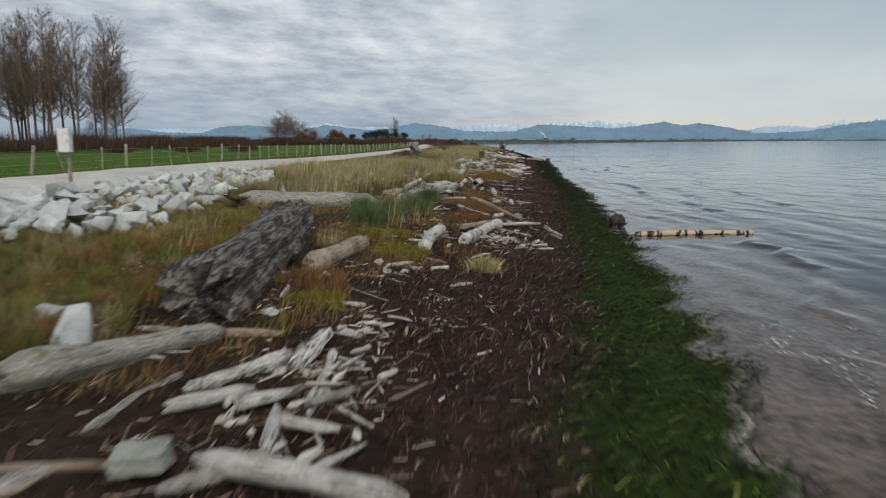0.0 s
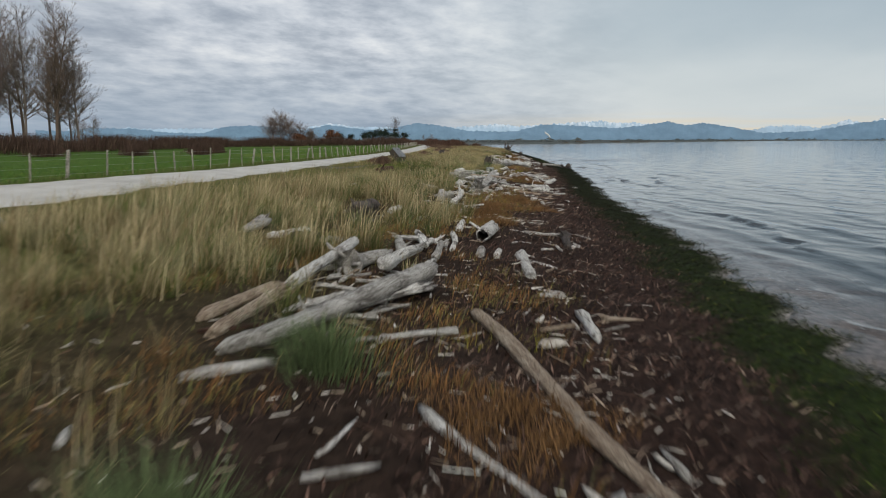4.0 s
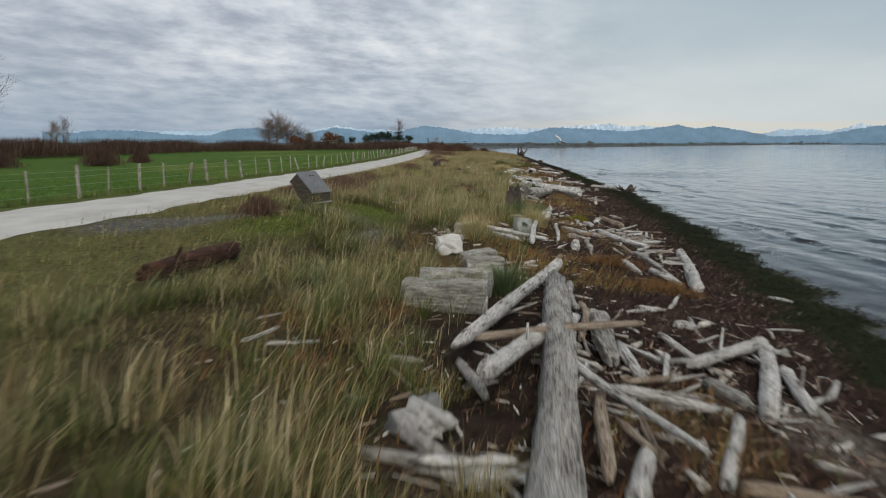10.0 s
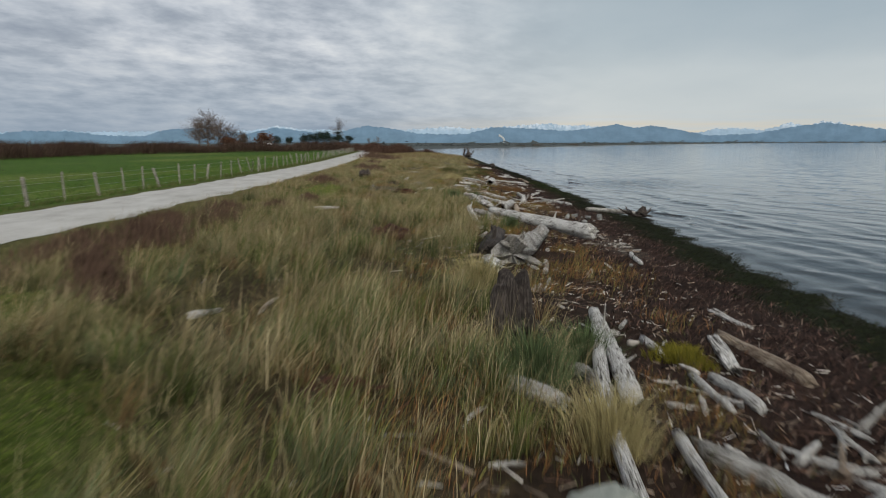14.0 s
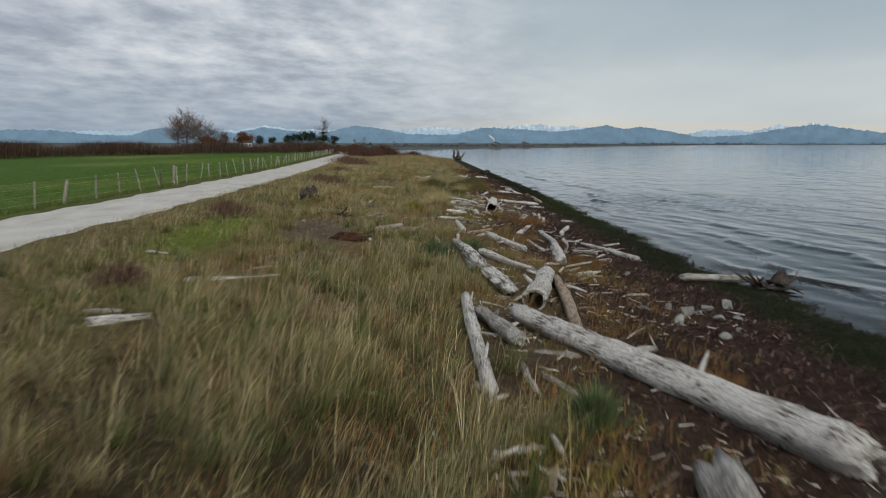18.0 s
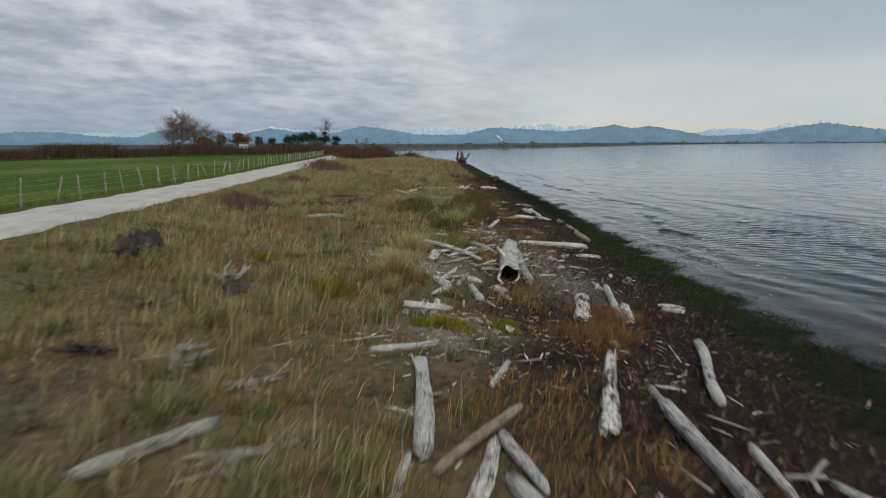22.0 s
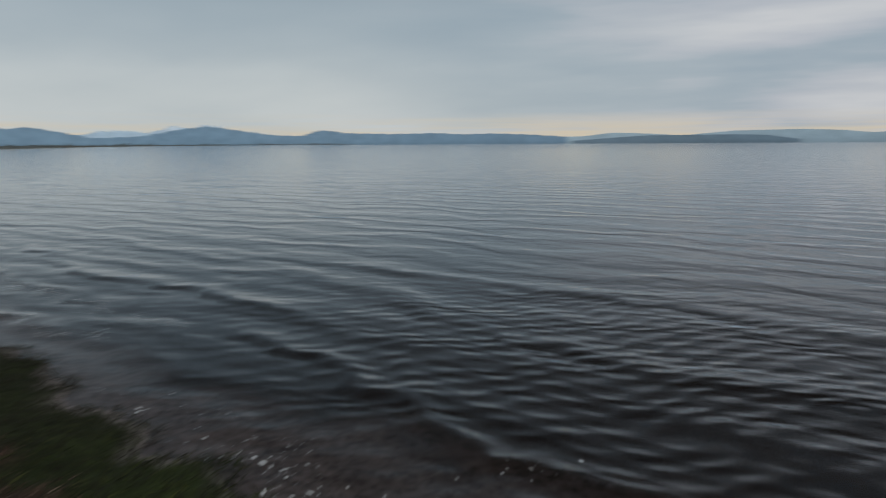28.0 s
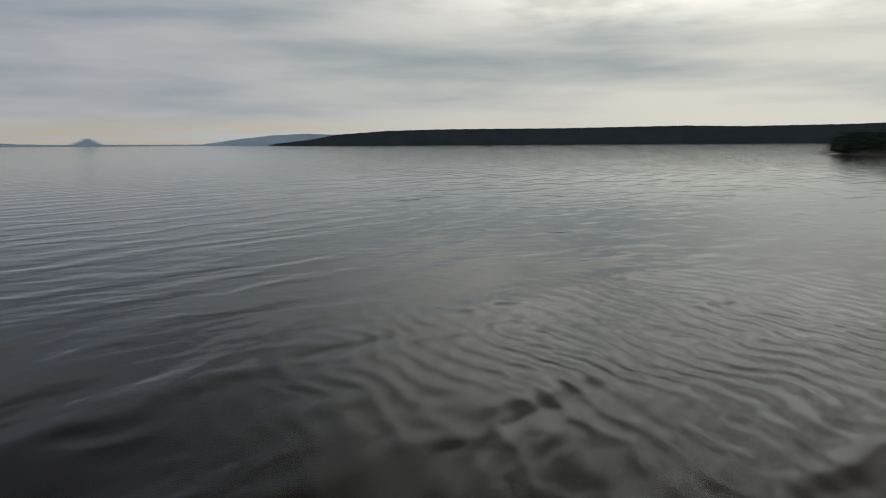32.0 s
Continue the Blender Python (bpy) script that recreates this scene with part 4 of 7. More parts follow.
drift(8.36, 155.52, 9.19, 156.09, 0.139, 0.127, "pale")
drift(8.35, 155.56, 9.70, 157.48, 0.131, 0.116, "pale")
drift(3.88, 156.06, 5.18, 153.33, 0.225, 0.159, "dark")
drift(7.4, 241.0, 12.2, 240.3, 0.24, 0.18, "grey")
drift(-3.97, 6.07, -2.75, 8.37, 0.214, 0.110, "moss")
drift(-3.05, 8.29, -2.11, 8.49, 0.055, 0.048, "tan")
drift(-2.51, 6.41, -1.85, 7.65, 0.055, 0.099, "pale")
drift(-2.46, 5.89, -1.90, 6.52, 0.051, 0.070, "pale", 0.05)
drift(-1.90, 6.16, -1.54, 6.54, 0.072, 0.064, "slab", 0.08)
drift(-1.48, 5.24, -1.59, 6.11, 0.058, 0.041, "pale", 0.05)
drift(-1.52, 5.81, -1.01, 5.81, 0.048, 0.043, "pale", 0.10)
drift(-1.40, 6.88, -1.46, 8.16, 0.039, 0.065, "pale")
drift(-1.69, 7.44, -1.62, 8.71, 0.132, 0.138, "slab")
drift(-1.33, 6.14, -1.38, 7.04, 0.035, 0.029, "pale")
drift(-1.83, 4.81, -0.36, 4.61, 0.084, 0.090, "pale", 0.12)
drift(-1.98, 4.53, -1.40, 5.03, 0.070, 0.056, "grey", 0.05)
drift(-2.99, 4.37, -2.79, 4.87, 0.074, 0.046, "grey")
drift(-2.92, 5.44, -2.76, 7.00, 0.059, 0.042, "grey")
drift(-1.52, 8.91, -1.24, 8.88, 0.056, 0.049, "pale")
drift(0.59, 36.86, 0.90, 38.74, 0.185, 0.173, "hollow", 0.05)
drift(-1.18, 31.41, -0.68, 33.98, 0.143, 0.073, "pale", 0.15)
drift(-0.42, 33.19, -0.34, 35.11, 0.086, 0.058, "grey", 0.10)
drift(-0.08, 34.70, -0.11, 37.30, 0.067, 0.080, "slab", 0.05)
drift(-0.23, 35.08, -0.25, 36.32, 0.048, 0.044, "grey")
drift(-0.00, 38.16, 0.10, 39.72, 0.095, 0.088, "pale")
drift(-1.37, 35.55, -0.66, 35.25, 0.081, 0.111, "slab", 0.10)
drift(-0.96, 36.54, -0.65, 34.36, 0.082, 0.100, "slab", 0.12)
drift(-0.63, 34.44, -0.54, 35.46, 0.059, 0.053, "pale", 0.10)
drift(-1.02, 33.44, -1.24, 34.97, 0.110, 0.095, "grey", 0.05)
drift(-1.86, 31.64, -1.28, 33.17, 0.200, 0.128, "flare")
drift(-2.34, 31.62, -2.18, 32.19, 0.074, 0.046, "grey")
drift(-0.55, 32.09, -0.40, 32.98, 0.094, 0.088, "slab", 0.10)
drift(-0.67, 31.95, -0.75, 32.78, 0.085, 0.072, "grey")
drift(1.39, 35.65, 1.38, 32.59, 0.097, 0.100, "pale")
drift(0.47, 34.38, 0.54, 35.38, 0.089, 0.086, "grey")
drift(0.80, 34.54, 0.92, 35.48, 0.079, 0.067, "pale")
drift(-3.89, 34.51, -3.29, 35.68, 0.066, 0.094, "pale", 0.10)
drift(-4.54, 34.97, -4.44, 36.38, 0.064, 0.161, "grey", 0.10)
drift(-3.34, 34.15, -2.91, 34.83, 0.156, 0.151, "dark")
drift(-2.69, 34.04, -2.29, 34.76, 0.119, 0.089, "grey")
drift(-1.99, 40.61, -1.76, 41.59, 0.095, 0.090, "pale", 0.10)
drift(2.34, 39.40, 2.81, 38.95, 0.078, 0.085, "slab")
drift(2.79, 38.94, 2.59, 36.80, 0.142, 0.079, "dark")
drift(2.62, 37.01, 2.99, 37.47, 0.048, 0.034, "pale")
drift(-1.05, 39.00, -0.81, 41.07, 0.074, 0.054, "grey")
drift(3.43, 95.31, 6.15, 89.60, 0.175, 0.285, "pale", 0.08)
drift(2.68, 96.47, 2.56, 91.05, 0.090, 0.107, "pale", 0.05)
drift(2.85, 95.62, 3.29, 93.49, 0.117, 0.152, "grey")
drift(4.74, 99.39, 3.92, 96.22, 0.181, 0.223, "hollow", 0.05)
drift(3.42, 99.37, 3.63, 97.06, 0.212, 0.209, "slab")
drift(4.96, 99.40, 4.32, 94.39, 0.108, 0.123, "tan", 0.05)
drift(3.52, 102.50, 4.55, 99.64, 0.094, 0.057, "pale", 0.10)
drift(4.99, 93.76, 5.54, 94.14, 0.052, 0.047, "pale")
drift(-2.81, 97.57, -0.14, 98.58, 0.077, 0.042, "pale")
drift(-4.79, 101.30, -4.28, 101.31, 0.054, 0.040, "pale")
drift(-1.03, 99.77, -0.09, 100.82, 0.139, 0.086, "dark")
drift(-1.73, 99.03, -0.91, 99.14, 0.033, 0.033, "pale")
drift(-3.11, 93.83, -2.32, 94.12, 0.095, 0.070, "pale")
drift(-3.55, 94.64, -2.90, 94.70, 0.060, 0.034, "grey")
drift(3.35, 92.03, 3.69, 91.41, 0.053, 0.033, "grey")
drift(3.14, 92.47, 3.17, 91.42, 0.062, 0.038, "grey")
drift(-2.91, 39.77, -2.54, 41.94, 0.260, 0.220, "dark")
drift(-1.98, 26.60, -0.35, 31.40, 0.090, 0.170, "grey", 0.18)
drift(-2.66, 27.36, -2.31, 31.12, 0.101, 0.109, "tan")
drift(-2.34, 26.72, -1.27, 29.60, 0.106, 0.117, "grey")
drift(-2.20, 29.40, -1.90, 33.40, 0.090, 0.100, "pale", 0.20)
drift(-1.59, 28.43, -0.37, 30.54, 0.108, 0.148, "slab", 0.05)
drift(-2.98, 27.88, -2.51, 30.05, 0.085, 0.097, "tan")
drift(3.25, 99.40, 3.05, 105.00, 0.290, 0.130, "slab", 0.05)
drift(2.61, 102.17, 2.81, 102.95, 0.132, 0.081, "slab")
drift(3.15, 105.32, 3.36, 107.50, 0.056, 0.052, "pale", 0.05)
drift(3.48, 107.43, 3.48, 110.69, 0.116, 0.082, "pale")
drift(2.83, 110.39, 3.76, 111.02, 0.043, 0.045, "pale", 0.15)
drift(2.55, 103.29, 2.82, 103.34, 0.034, 0.028, "grey")
drift(4.24, 107.13, 5.11, 104.48, 0.084, 0.107, "pale")
drift(3.60, 107.16, 4.64, 109.06, 0.059, 0.054, "tan", 0.05)
drift(3.91, 106.66, 4.26, 108.30, 0.105, 0.070, "slab")
drift(4.32, 108.29, 4.54, 106.84, 0.070, 0.058, "pale", 0.05)
drift(5.48, 108.47, 6.69, 112.75, 0.105, 0.058, "slab")
drift(5.55, 107.02, 5.72, 104.88, 0.056, 0.053, "pale")
drift(6.44, 109.48, 6.32, 106.17, 0.099, 0.102, "pale", 0.05)
drift(6.24, 105.84, 5.81, 102.67, 0.150, 0.182, "pale")
drift(7.06, 108.48, 6.86, 106.81, 0.074, 0.039, "pale")
drift(8.23, 113.08, 7.29, 109.77, 0.074, 0.081, "pale")
drift(7.48, 107.62, 8.53, 104.54, 0.052, 0.106, "pale")
drift(6.73, 105.48, 7.47, 105.31, 0.093, 0.103, "plank")
drift(0.57, 106.82, 1.46, 108.03, 0.091, 0.082, "grey")
drift(1.55, 107.23, 2.35, 107.69, 0.059, 0.035, "grey")
drift(2.53, 104.71, 2.51, 106.06, 0.050, 0.042, "grey")
drift(3.58, 102.26, 3.71, 102.52, 0.099, 0.077, "slab")
drift(4.32, 102.78, 4.51, 102.79, 0.070, 0.054, "tan")
drift(0.55, 104.44, 0.50, 104.85, 0.040, 0.028, "pale")
drift(5.56, 117.41, 6.26, 122.61, 0.264, 0.225, "hollow", 0.04)
drift(6.01, 117.47, 6.34, 122.33, 0.101, 0.134, "grey")
drift(6.72, 124.31, 9.12, 125.30, 0.066, 0.107, "pale")
drift(8.26, 122.90, 9.05, 123.01, 0.050, 0.044, "pale")
drift(3.69, 122.41, 5.08, 119.19, 0.069, 0.037, "pale", 0.12)
drift(4.32, 119.86, 5.15, 122.27, 0.087, 0.132, "slab")
drift(3.85, 119.40, 4.01, 121.12, 0.140, 0.106, "slab")
drift(5.20, 123.15, 5.79, 121.80, 0.091, 0.045, "grey")
drift(3.81, 116.60, 4.14, 115.78, 0.073, 0.090, "pale", 0.06)
drift(4.14, 115.78, 3.75, 115.00, 0.080, 0.052, "pale", 0.06)
drift(4.04, 117.07, 4.42, 118.46, 0.057, 0.039, "pale")
drift(3.90, 116.70, 4.46, 117.48, 0.070, 0.064, "slab")
drift(4.45, 117.48, 4.91, 117.21, 0.056, 0.066, "pale")
drift(4.61, 116.42, 4.72, 114.93, 0.076, 0.086, "pale")
drift(5.06, 116.57, 5.35, 116.16, 0.081, 0.067, "pale")
drift(5.18, 116.09, 5.29, 115.11, 0.063, 0.035, "grey")
drift(3.26, 113.16, 3.35, 114.43, 0.078, 0.052, "slab")
drift(3.60, 113.21, 3.61, 114.63, 0.103, 0.077, "slab")
drift(3.73, 113.37, 3.84, 114.80, 0.075, 0.066, "slab")
drift(3.23, 113.13, 4.04, 113.22, 0.063, 0.054, "pale", 0.18)
drift(6.92, 116.26, 6.46, 114.06, 0.126, 0.164, "slab")
drift(7.58, 117.99, 7.68, 117.43, 0.039, 0.042, "pale")
drift(7.85, 117.78, 7.46, 115.45, 0.074, 0.081, "pale")
drift(7.55, 115.36, 7.36, 114.15, 0.154, 0.124, "slab")
drift(8.47, 115.61, 8.89, 115.49, 0.075, 0.061, "pale")
drift(-0.06, 114.42, 0.47, 114.80, 0.143, 0.085, "dark")
drift(2.24, 119.85, 2.65, 119.72, 0.058, 0.048, "pale")
drift(7.99, 134.08, 8.81, 134.11, 0.091, 0.092, "pale", 0.03)
drift(7.15, 131.62, 8.03, 133.92, 0.057, 0.090, "grey", 0.03)
drift(6.21, 128.51, 6.90, 131.35, 0.079, 0.065, "pale")
drift(9.03, 134.59, 9.62, 134.21, 0.135, 0.089, "slab")
drift(9.88, 133.91, 9.94, 133.25, 0.110, 0.105, "banded")
drift(9.90, 132.12, 9.80, 130.80, 0.097, 0.088, "banded")
drift(9.81, 130.87, 9.92, 130.04, 0.084, 0.075, "banded")
drift(9.62, 129.11, 9.60, 126.88, 0.095, 0.100, "tan")
drift(4.13, 131.85, 5.05, 134.19, 0.099, 0.144, "grey", 0.05)
drift(4.97, 132.95, 5.33, 134.08, 0.078, 0.074, "grey")
drift(5.59, 129.11, 5.86, 129.83, 0.105, 0.097, "grey")
drift(5.25, 128.44, 5.73, 129.25, 0.085, 0.064, "grey")
drift(7.20, 128.74, 7.58, 129.41, 0.027, 0.018, "pale")
drift(1.60, 74.44, 2.10, 73.85, 0.110, 0.122, "grey")
drift(3.33, 77.89, 2.76, 73.64, 0.077, 0.107, "pale", 0.15)
drift(2.49, 75.17, 2.67, 74.24, 0.096, 0.101, "grey")
drift(3.89, 77.02, 3.95, 76.30, 0.073, 0.054, "pale")
drift(5.15, 77.59, 4.81, 75.92, 0.120, 0.130, "slab")
drift(5.36, 77.86, 5.68, 75.60, 0.083, 0.126, "tan")
drift(4.31, 75.52, 4.37, 74.18, 0.083, 0.084, "pale")
drift(4.07, 75.58, 4.01, 74.10, 0.057, 0.054, "pale")
drift(6.03, 80.03, 6.13, 78.57, 0.035, 0.027, "pale")
drift(-2.54, 76.54, -2.35, 77.32, 0.048, 0.044, "pale")
drift(-1.75, 77.22, -1.69, 78.33, 0.039, 0.032, "grey")
drift(2.79, 83.25, 4.42, 89.01, 0.316, 0.230, "flare", 0.03)
drift(2.32, 84.07, 2.81, 87.12, 0.258, 0.242, "dark", 0.03)
drift(2.28, 82.21, 2.22, 83.99, 0.204, 0.140, "slab")
drift(1.38, 88.36, 1.60, 85.92, 0.073, 0.074, "grey")
drift(1.15, 87.28, 1.39, 85.98, 0.058, 0.052, "grey")
drift(3.68, 84.15, 3.39, 82.44, 0.058, 0.063, "grey")
drift(5.22, 84.63, 5.14, 83.38, 0.029, 0.019, "pale")
drift(6.61, 87.19, 6.21, 84.86, 0.061, 0.074, "pale")
drift(4.45, 86.36, 4.75, 85.87, 0.033, 0.024, "pale")
drift(4.14, 86.49, 3.98, 85.60, 0.061, 0.053, "pale")
drift(0.36, 85.66, 0.70, 84.95, 0.050, 0.037, "grey")
drift(0.76, 52.2, 1.73, 60.9, 0.21, 0.15, "flare", 0.08, 0.45)
drift(-0.2, 55.35, 0.2, 54.95, 0.19, 0.2, "hollow", 0.05)
drift(-0.1, 54.6, 0.75, 54.75, 0.09, 0.07, "slab", 0.05)


def stray_wood(count):
    """Loose sticks and broken ends strewn along the wrack line."""
    rnd = random.Random(23)
    made = 0
    while made < count:
        y = rnd.uniform(4, 165)
        x = float(shore(y)) - abs(rnd.gauss(5.6, 1.7))
        if math.sin(y * 0.9 + x) + math.sin(y * 0.37) + rnd.uniform(-1, 1) < -0.2:
            continue
        a, n = rnd.uniform(0, math.pi), rnd.uniform(0.25, 0.9)
        r = rnd.uniform(0.016, 0.045)
        drift(x, y, x + n * math.cos(a), y + n * math.sin(a), r, r * rnd.uniform(0.6, 1.0), rnd.choice(("pale", "pale", "grey", "tan", "pale")))
        made += 1


stray_wood(230)


# ---- stones ----
def stone_mesh(seed, squash=0.75, mat=None):
    rnd = random.Random(seed)
    bm = bmesh.new()
    for _ in range(11):
        v = Vector((rnd.gauss(0, 1), rnd.gauss(0, 1), rnd.gauss(0, 1))).normalized() * rnd.uniform(0.8, 1.0)
        bm.verts.new((v.x, v.y * 0.85, v.z * squash))
    bmesh.ops.convex_hull(bm, input=bm.verts)
    loose = [v for v in bm.verts if not v.link_faces]
    bmesh.ops.delete(bm, geom=loose, context="VERTS")
    bmesh.ops.bevel(bm, geom=list(bm.edges), offset=0.03, segments=1, affect="EDGES")
    me = bpy.data.meshes.new("boulder")
    bm.to_mesh(me)
    bm.free()
    me.materials.append(mat or ROCK)
    return me


STONES = [stone_mesh(s) for s in range(9)]
GREY_STONES = [stone_mesh(s, 0.65, ROCK_GREY) for s in range(20, 26)]


def stone(x, y, size, sink=0.3, label="pale blue-grey angular boulder resting on the shore", group="", rnd=random.Random(5), z=None, meshes=STONES):
    ob = new("boulder", rnd.choice(meshes))
    zz = float(height(x, y)) if z is None else z
    ob.matrix_world = pose(x, y, zz + size * (0.75 - sink) * 0.8, rnd.uniform(-25, 25), rnd.uniform(-25, 25), rnd.uniform(0, 360)) @ Matrix.Diagonal((size, size * rnd.uniform(0.8, 1.1), size * rnd.uniform(0.75, 1.0), 1))
    return tagged(ob, label, "boulder", group)


def riprap():
    """The armoured bank below the path."""
    rnd = random.Random(3)
    spots = []
    for _ in range(9000):
        y = rnd.uniform(9.0, 34)
        top = float(lane(y)) + 1.9
        low = float(np.interp(y, (9, 13, 15, 21.7, 31, 34), (-8.9, -7.5, -6.4, -7.0, -7.9, -9.2)))
        x = rnd.uniform(top, low)
        s = rnd.choice((0.2, 0.25, 0.3, 0.36, 0.42))
        if all((x - a) ** 2 + (y - b) ** 2 > (0.52 * (s + c)) ** 2 for a, b, c in spots):
            spots.append((x, y, s))
    for x, y, s in spots[:300]:
        stone(x, y, s, rnd.uniform(-0.05, 0.35), "pale grey-white quarried boulder in the rock bank", "boulders of the rock bank", rnd)


riprap()
for x, y, s in ((-4.1, 7.6, 0.46), (-4.75, 8.3, 0.3), (-2.46, 9.3, 0.13), (-3.2, 13.7, 0.18), (-2.2, 11.6, 0.2), (-2.0, 41.6, 0.26), (0.0, 55.9, 0.32),
                (7.02, 96.8, 0.34), (7.53, 96.5, 0.22), (8.4, 98.1, 0.3), (7.1, 95.2, 0.2), (7.8, 97.7, 0.24), (6.6, 96.0, 0.26), (8.1, 96.9, 0.16), (8.82, 119.3, 0.14),
                (-3.4, 4.4, 0.2), (0.4, 42.0, 0.12), (5.9, 84.6, 0.12), (6.4, 86.1, 0.14), (7.4, 97.1, 0.15), (6.9, 97.4, 0.18), (7.6, 95.8, 0.13), (8.3, 97.4, 0.12), (6.2, 96.9, 0.12)):
    stone(x, y, s * (0.8 if y > 20 else 1), 0.4, "grey angular beach rock resting on the wrack" if y > 20 else "pale blue-grey angular boulder below the rock bank", meshes=GREY_STONES if y > 20 else STONES)


def block(name, x, y, sx, sy, sz, turn, mat, label, cat, lift=0.0, hole=False):
    """A chipped squared block."""
    rnd = random.Random(int(x * 100 + y * 10))
    bm = bmesh.new()
    bmesh.ops.create_cube(bm, size=1, matrix=Matrix.Diagonal((sx, sy, sz, 1)))
    bmesh.ops.subdivide_edges(bm, edges=list(bm.edges), cuts=3, use_grid_fill=True)
    for v in bm.verts:
        v.co += Vector((rnd.uniform(-1, 1), rnd.uniform(-1, 1), rnd.uniform(-1, 1))) * 0.06 * min(sx, sy, sz)
        v.co *= 1 - 0.06 * sum((v.co[k] / (sx, sy, sz)[k] * 2) ** 2 for k in range(3)) / 3
    if hole:
        for v in bm.verts:
            if abs(v.co.x) < sx * 0.2 and abs(v.co.z) < sz * 0.2 and v.co.y < 0:
                v.co.y += sy * 0.7
    bmesh.ops.bevel(bm, geom=[e for e in bm.edges if e.calc_face_angle(0) > 0.9], offset=0.03 * min(sx, sy, sz) + 0.006, segments=2, affect="EDGES")
    ob = part(name, bm, mat)
    ob.matrix_world = pose(x, y, float(height(x, y)) + sz * 0.46 + lift, rnd.uniform(-6, 6), rnd.uniform(-6, 6), turn)
    return tagged(ob, label, cat)


block("concrete_block", -0.18, 66.1, 0.55, 0.45, 0.45, 12, WHITE_BLOCK, "pale whitish weathered block among driftwood", "block")
block("concrete_block", 1.84, 71.2, 0.5, 0.3, 0.45, 30, CONCRETE, "grey concrete block with a hole in it", "block", hole=True)
block("timber_block", -0.05, 60.2, 1.35, 0.5, 0.46, -8, WOOD_MOSS, "old mossy squared timber beam", "timber")
block("timber_block", 0.1, 61.05, 1.2, 0.45, 0.46, -10, WOOD_MOSS, "old mossy squared timber beam", "timber", 0.1)
block("timber_block", 0.58, 63.1, 0.75, 0.5, 0.38, 10, WOOD_MOSS, "short mossy squared timber offcut", "timber")
block("timber_block", 0.5, 64.4, 0.75, 0.5, 0.36, 16, WOOD_MOSS, "short mossy squared timber offcut", "timber")
block("timber_block", 0.15, 69.6, 0.35, 0.9, 0.34, -20, WOOD_GREY, "short grey squared timber offcut", "timber")
block("concrete_slab", -2.2, 4.8, 0.38, 0.3, 0.14, 8, CONCRETE, "greenish grey broken concrete slab among driftwood", "block", 0.10)


def stump(x, y, r, h, mat, label, roots=9, tip=0.0):
    """A root plate on its side or a broken stump with spreading roots."""
    rnd = random.Random(int(x * 31 + y * 17))
    ob = part("stump", limb_mesh(h, r, r * 0.7, "bark", rnd), mat)
    ob.matrix_world = pose(x, y, float(height(x, y)) + r * 0.4, 0, -80 + tip, rnd.uniform(0, 360))
    for k in range(roots):
        root = part("root", limb_mesh(rnd.uniform(0.6, 1.25) * r, r * 0.24, r * 0.07, "bark", rnd), mat, ob)
        root.matrix_basis = pose(rnd.uniform(0, 0.3) * h, 0, 0, k * 360 / roots + rnd.uniform(-18, 18)) @ pose(0, r * 0.5, 0, 0, rnd.uniform(-30, 30), rnd.uniform(60, 125))
    return tagged(ob, label, "stump", "stumps along the shore")


stump(11.3, 101.6, 0.26, 0.4, WOOD_DARK, "black uprooted stump at the water's edge", 11)
stump(12.6, 240.0, 0.55, 0.9, WOOD_DARK, "large dark uprooted stump at the water's edge", 12)
stump(1.85, 76.4, 0.34, 0.75, WOOD_DARK, "charred dark stump in the dune grass", 6)
stump(-2.9, 118.8, 0.36, 0.4, WOOD_DARK, "dark rotten stump in dry grass", 7)
stump(5.05, 24.7, 0.3, 0.35, WOOD_DARK, "dark weed-hung root at the waterline", 8)
stump(-4.2, 17.2, 0.4, 0.4, WOOD_DARK, "dark rotten root end in the grass", 7)
stump(11.2, 171.5, 0.36, 0.4, WOOD_DARK, "dark weed-covered stump on the shore", 7)
stump(-3.1, 118.0, 0.3, 0.4, WOOD_DARK, "dark rotten stump in dry grass", 6)


def root_tangle(x, y, r, mat, label, roots=11, high=0.35):
    """An uprooted root plate on its side: a gnarled core and crooked roots that sprawl over the ground."""
    rnd = random.Random(int(abs(x * 43 + y * 29)))
    ob = part("root_plate", limb_mesh(r * 0.9, r * 0.34, r * 0.22, "slab", rnd), mat)
    ob.matrix_world = pose(x, y, float(height(x, y)) + r * 0.08, 0, rnd.uniform(-20, 5), rnd.uniform(0, 360))
    for k in range(roots):
        n = r * rnd.uniform(0.6, 1.4)
        root = part("root", limb_mesh(n, r * rnd.uniform(0.08, 0.17), r * 0.03, rnd.choice(("slab", "pale")), rnd), mat, ob)
        root.matrix_basis = pose(rnd.uniform(0.0, 0.9) * r, 0, rnd.uniform(-0.1, 0.12) * r, 0, rnd.uniform(-40 * high - 4, 8), rnd.uniform(0, 360))
        tip = part("rootlet", limb_mesh(n * 0.55, r * 0.05, r * 0.015, "pale", rnd), mat, root)
        tip.matrix_basis = pose(n * 0.6, 0, 0, 0, rnd.uniform(-25, 12), rnd.uniform(-50, 50))
    return tagged(ob, label, "stump", "stumps along the shore")


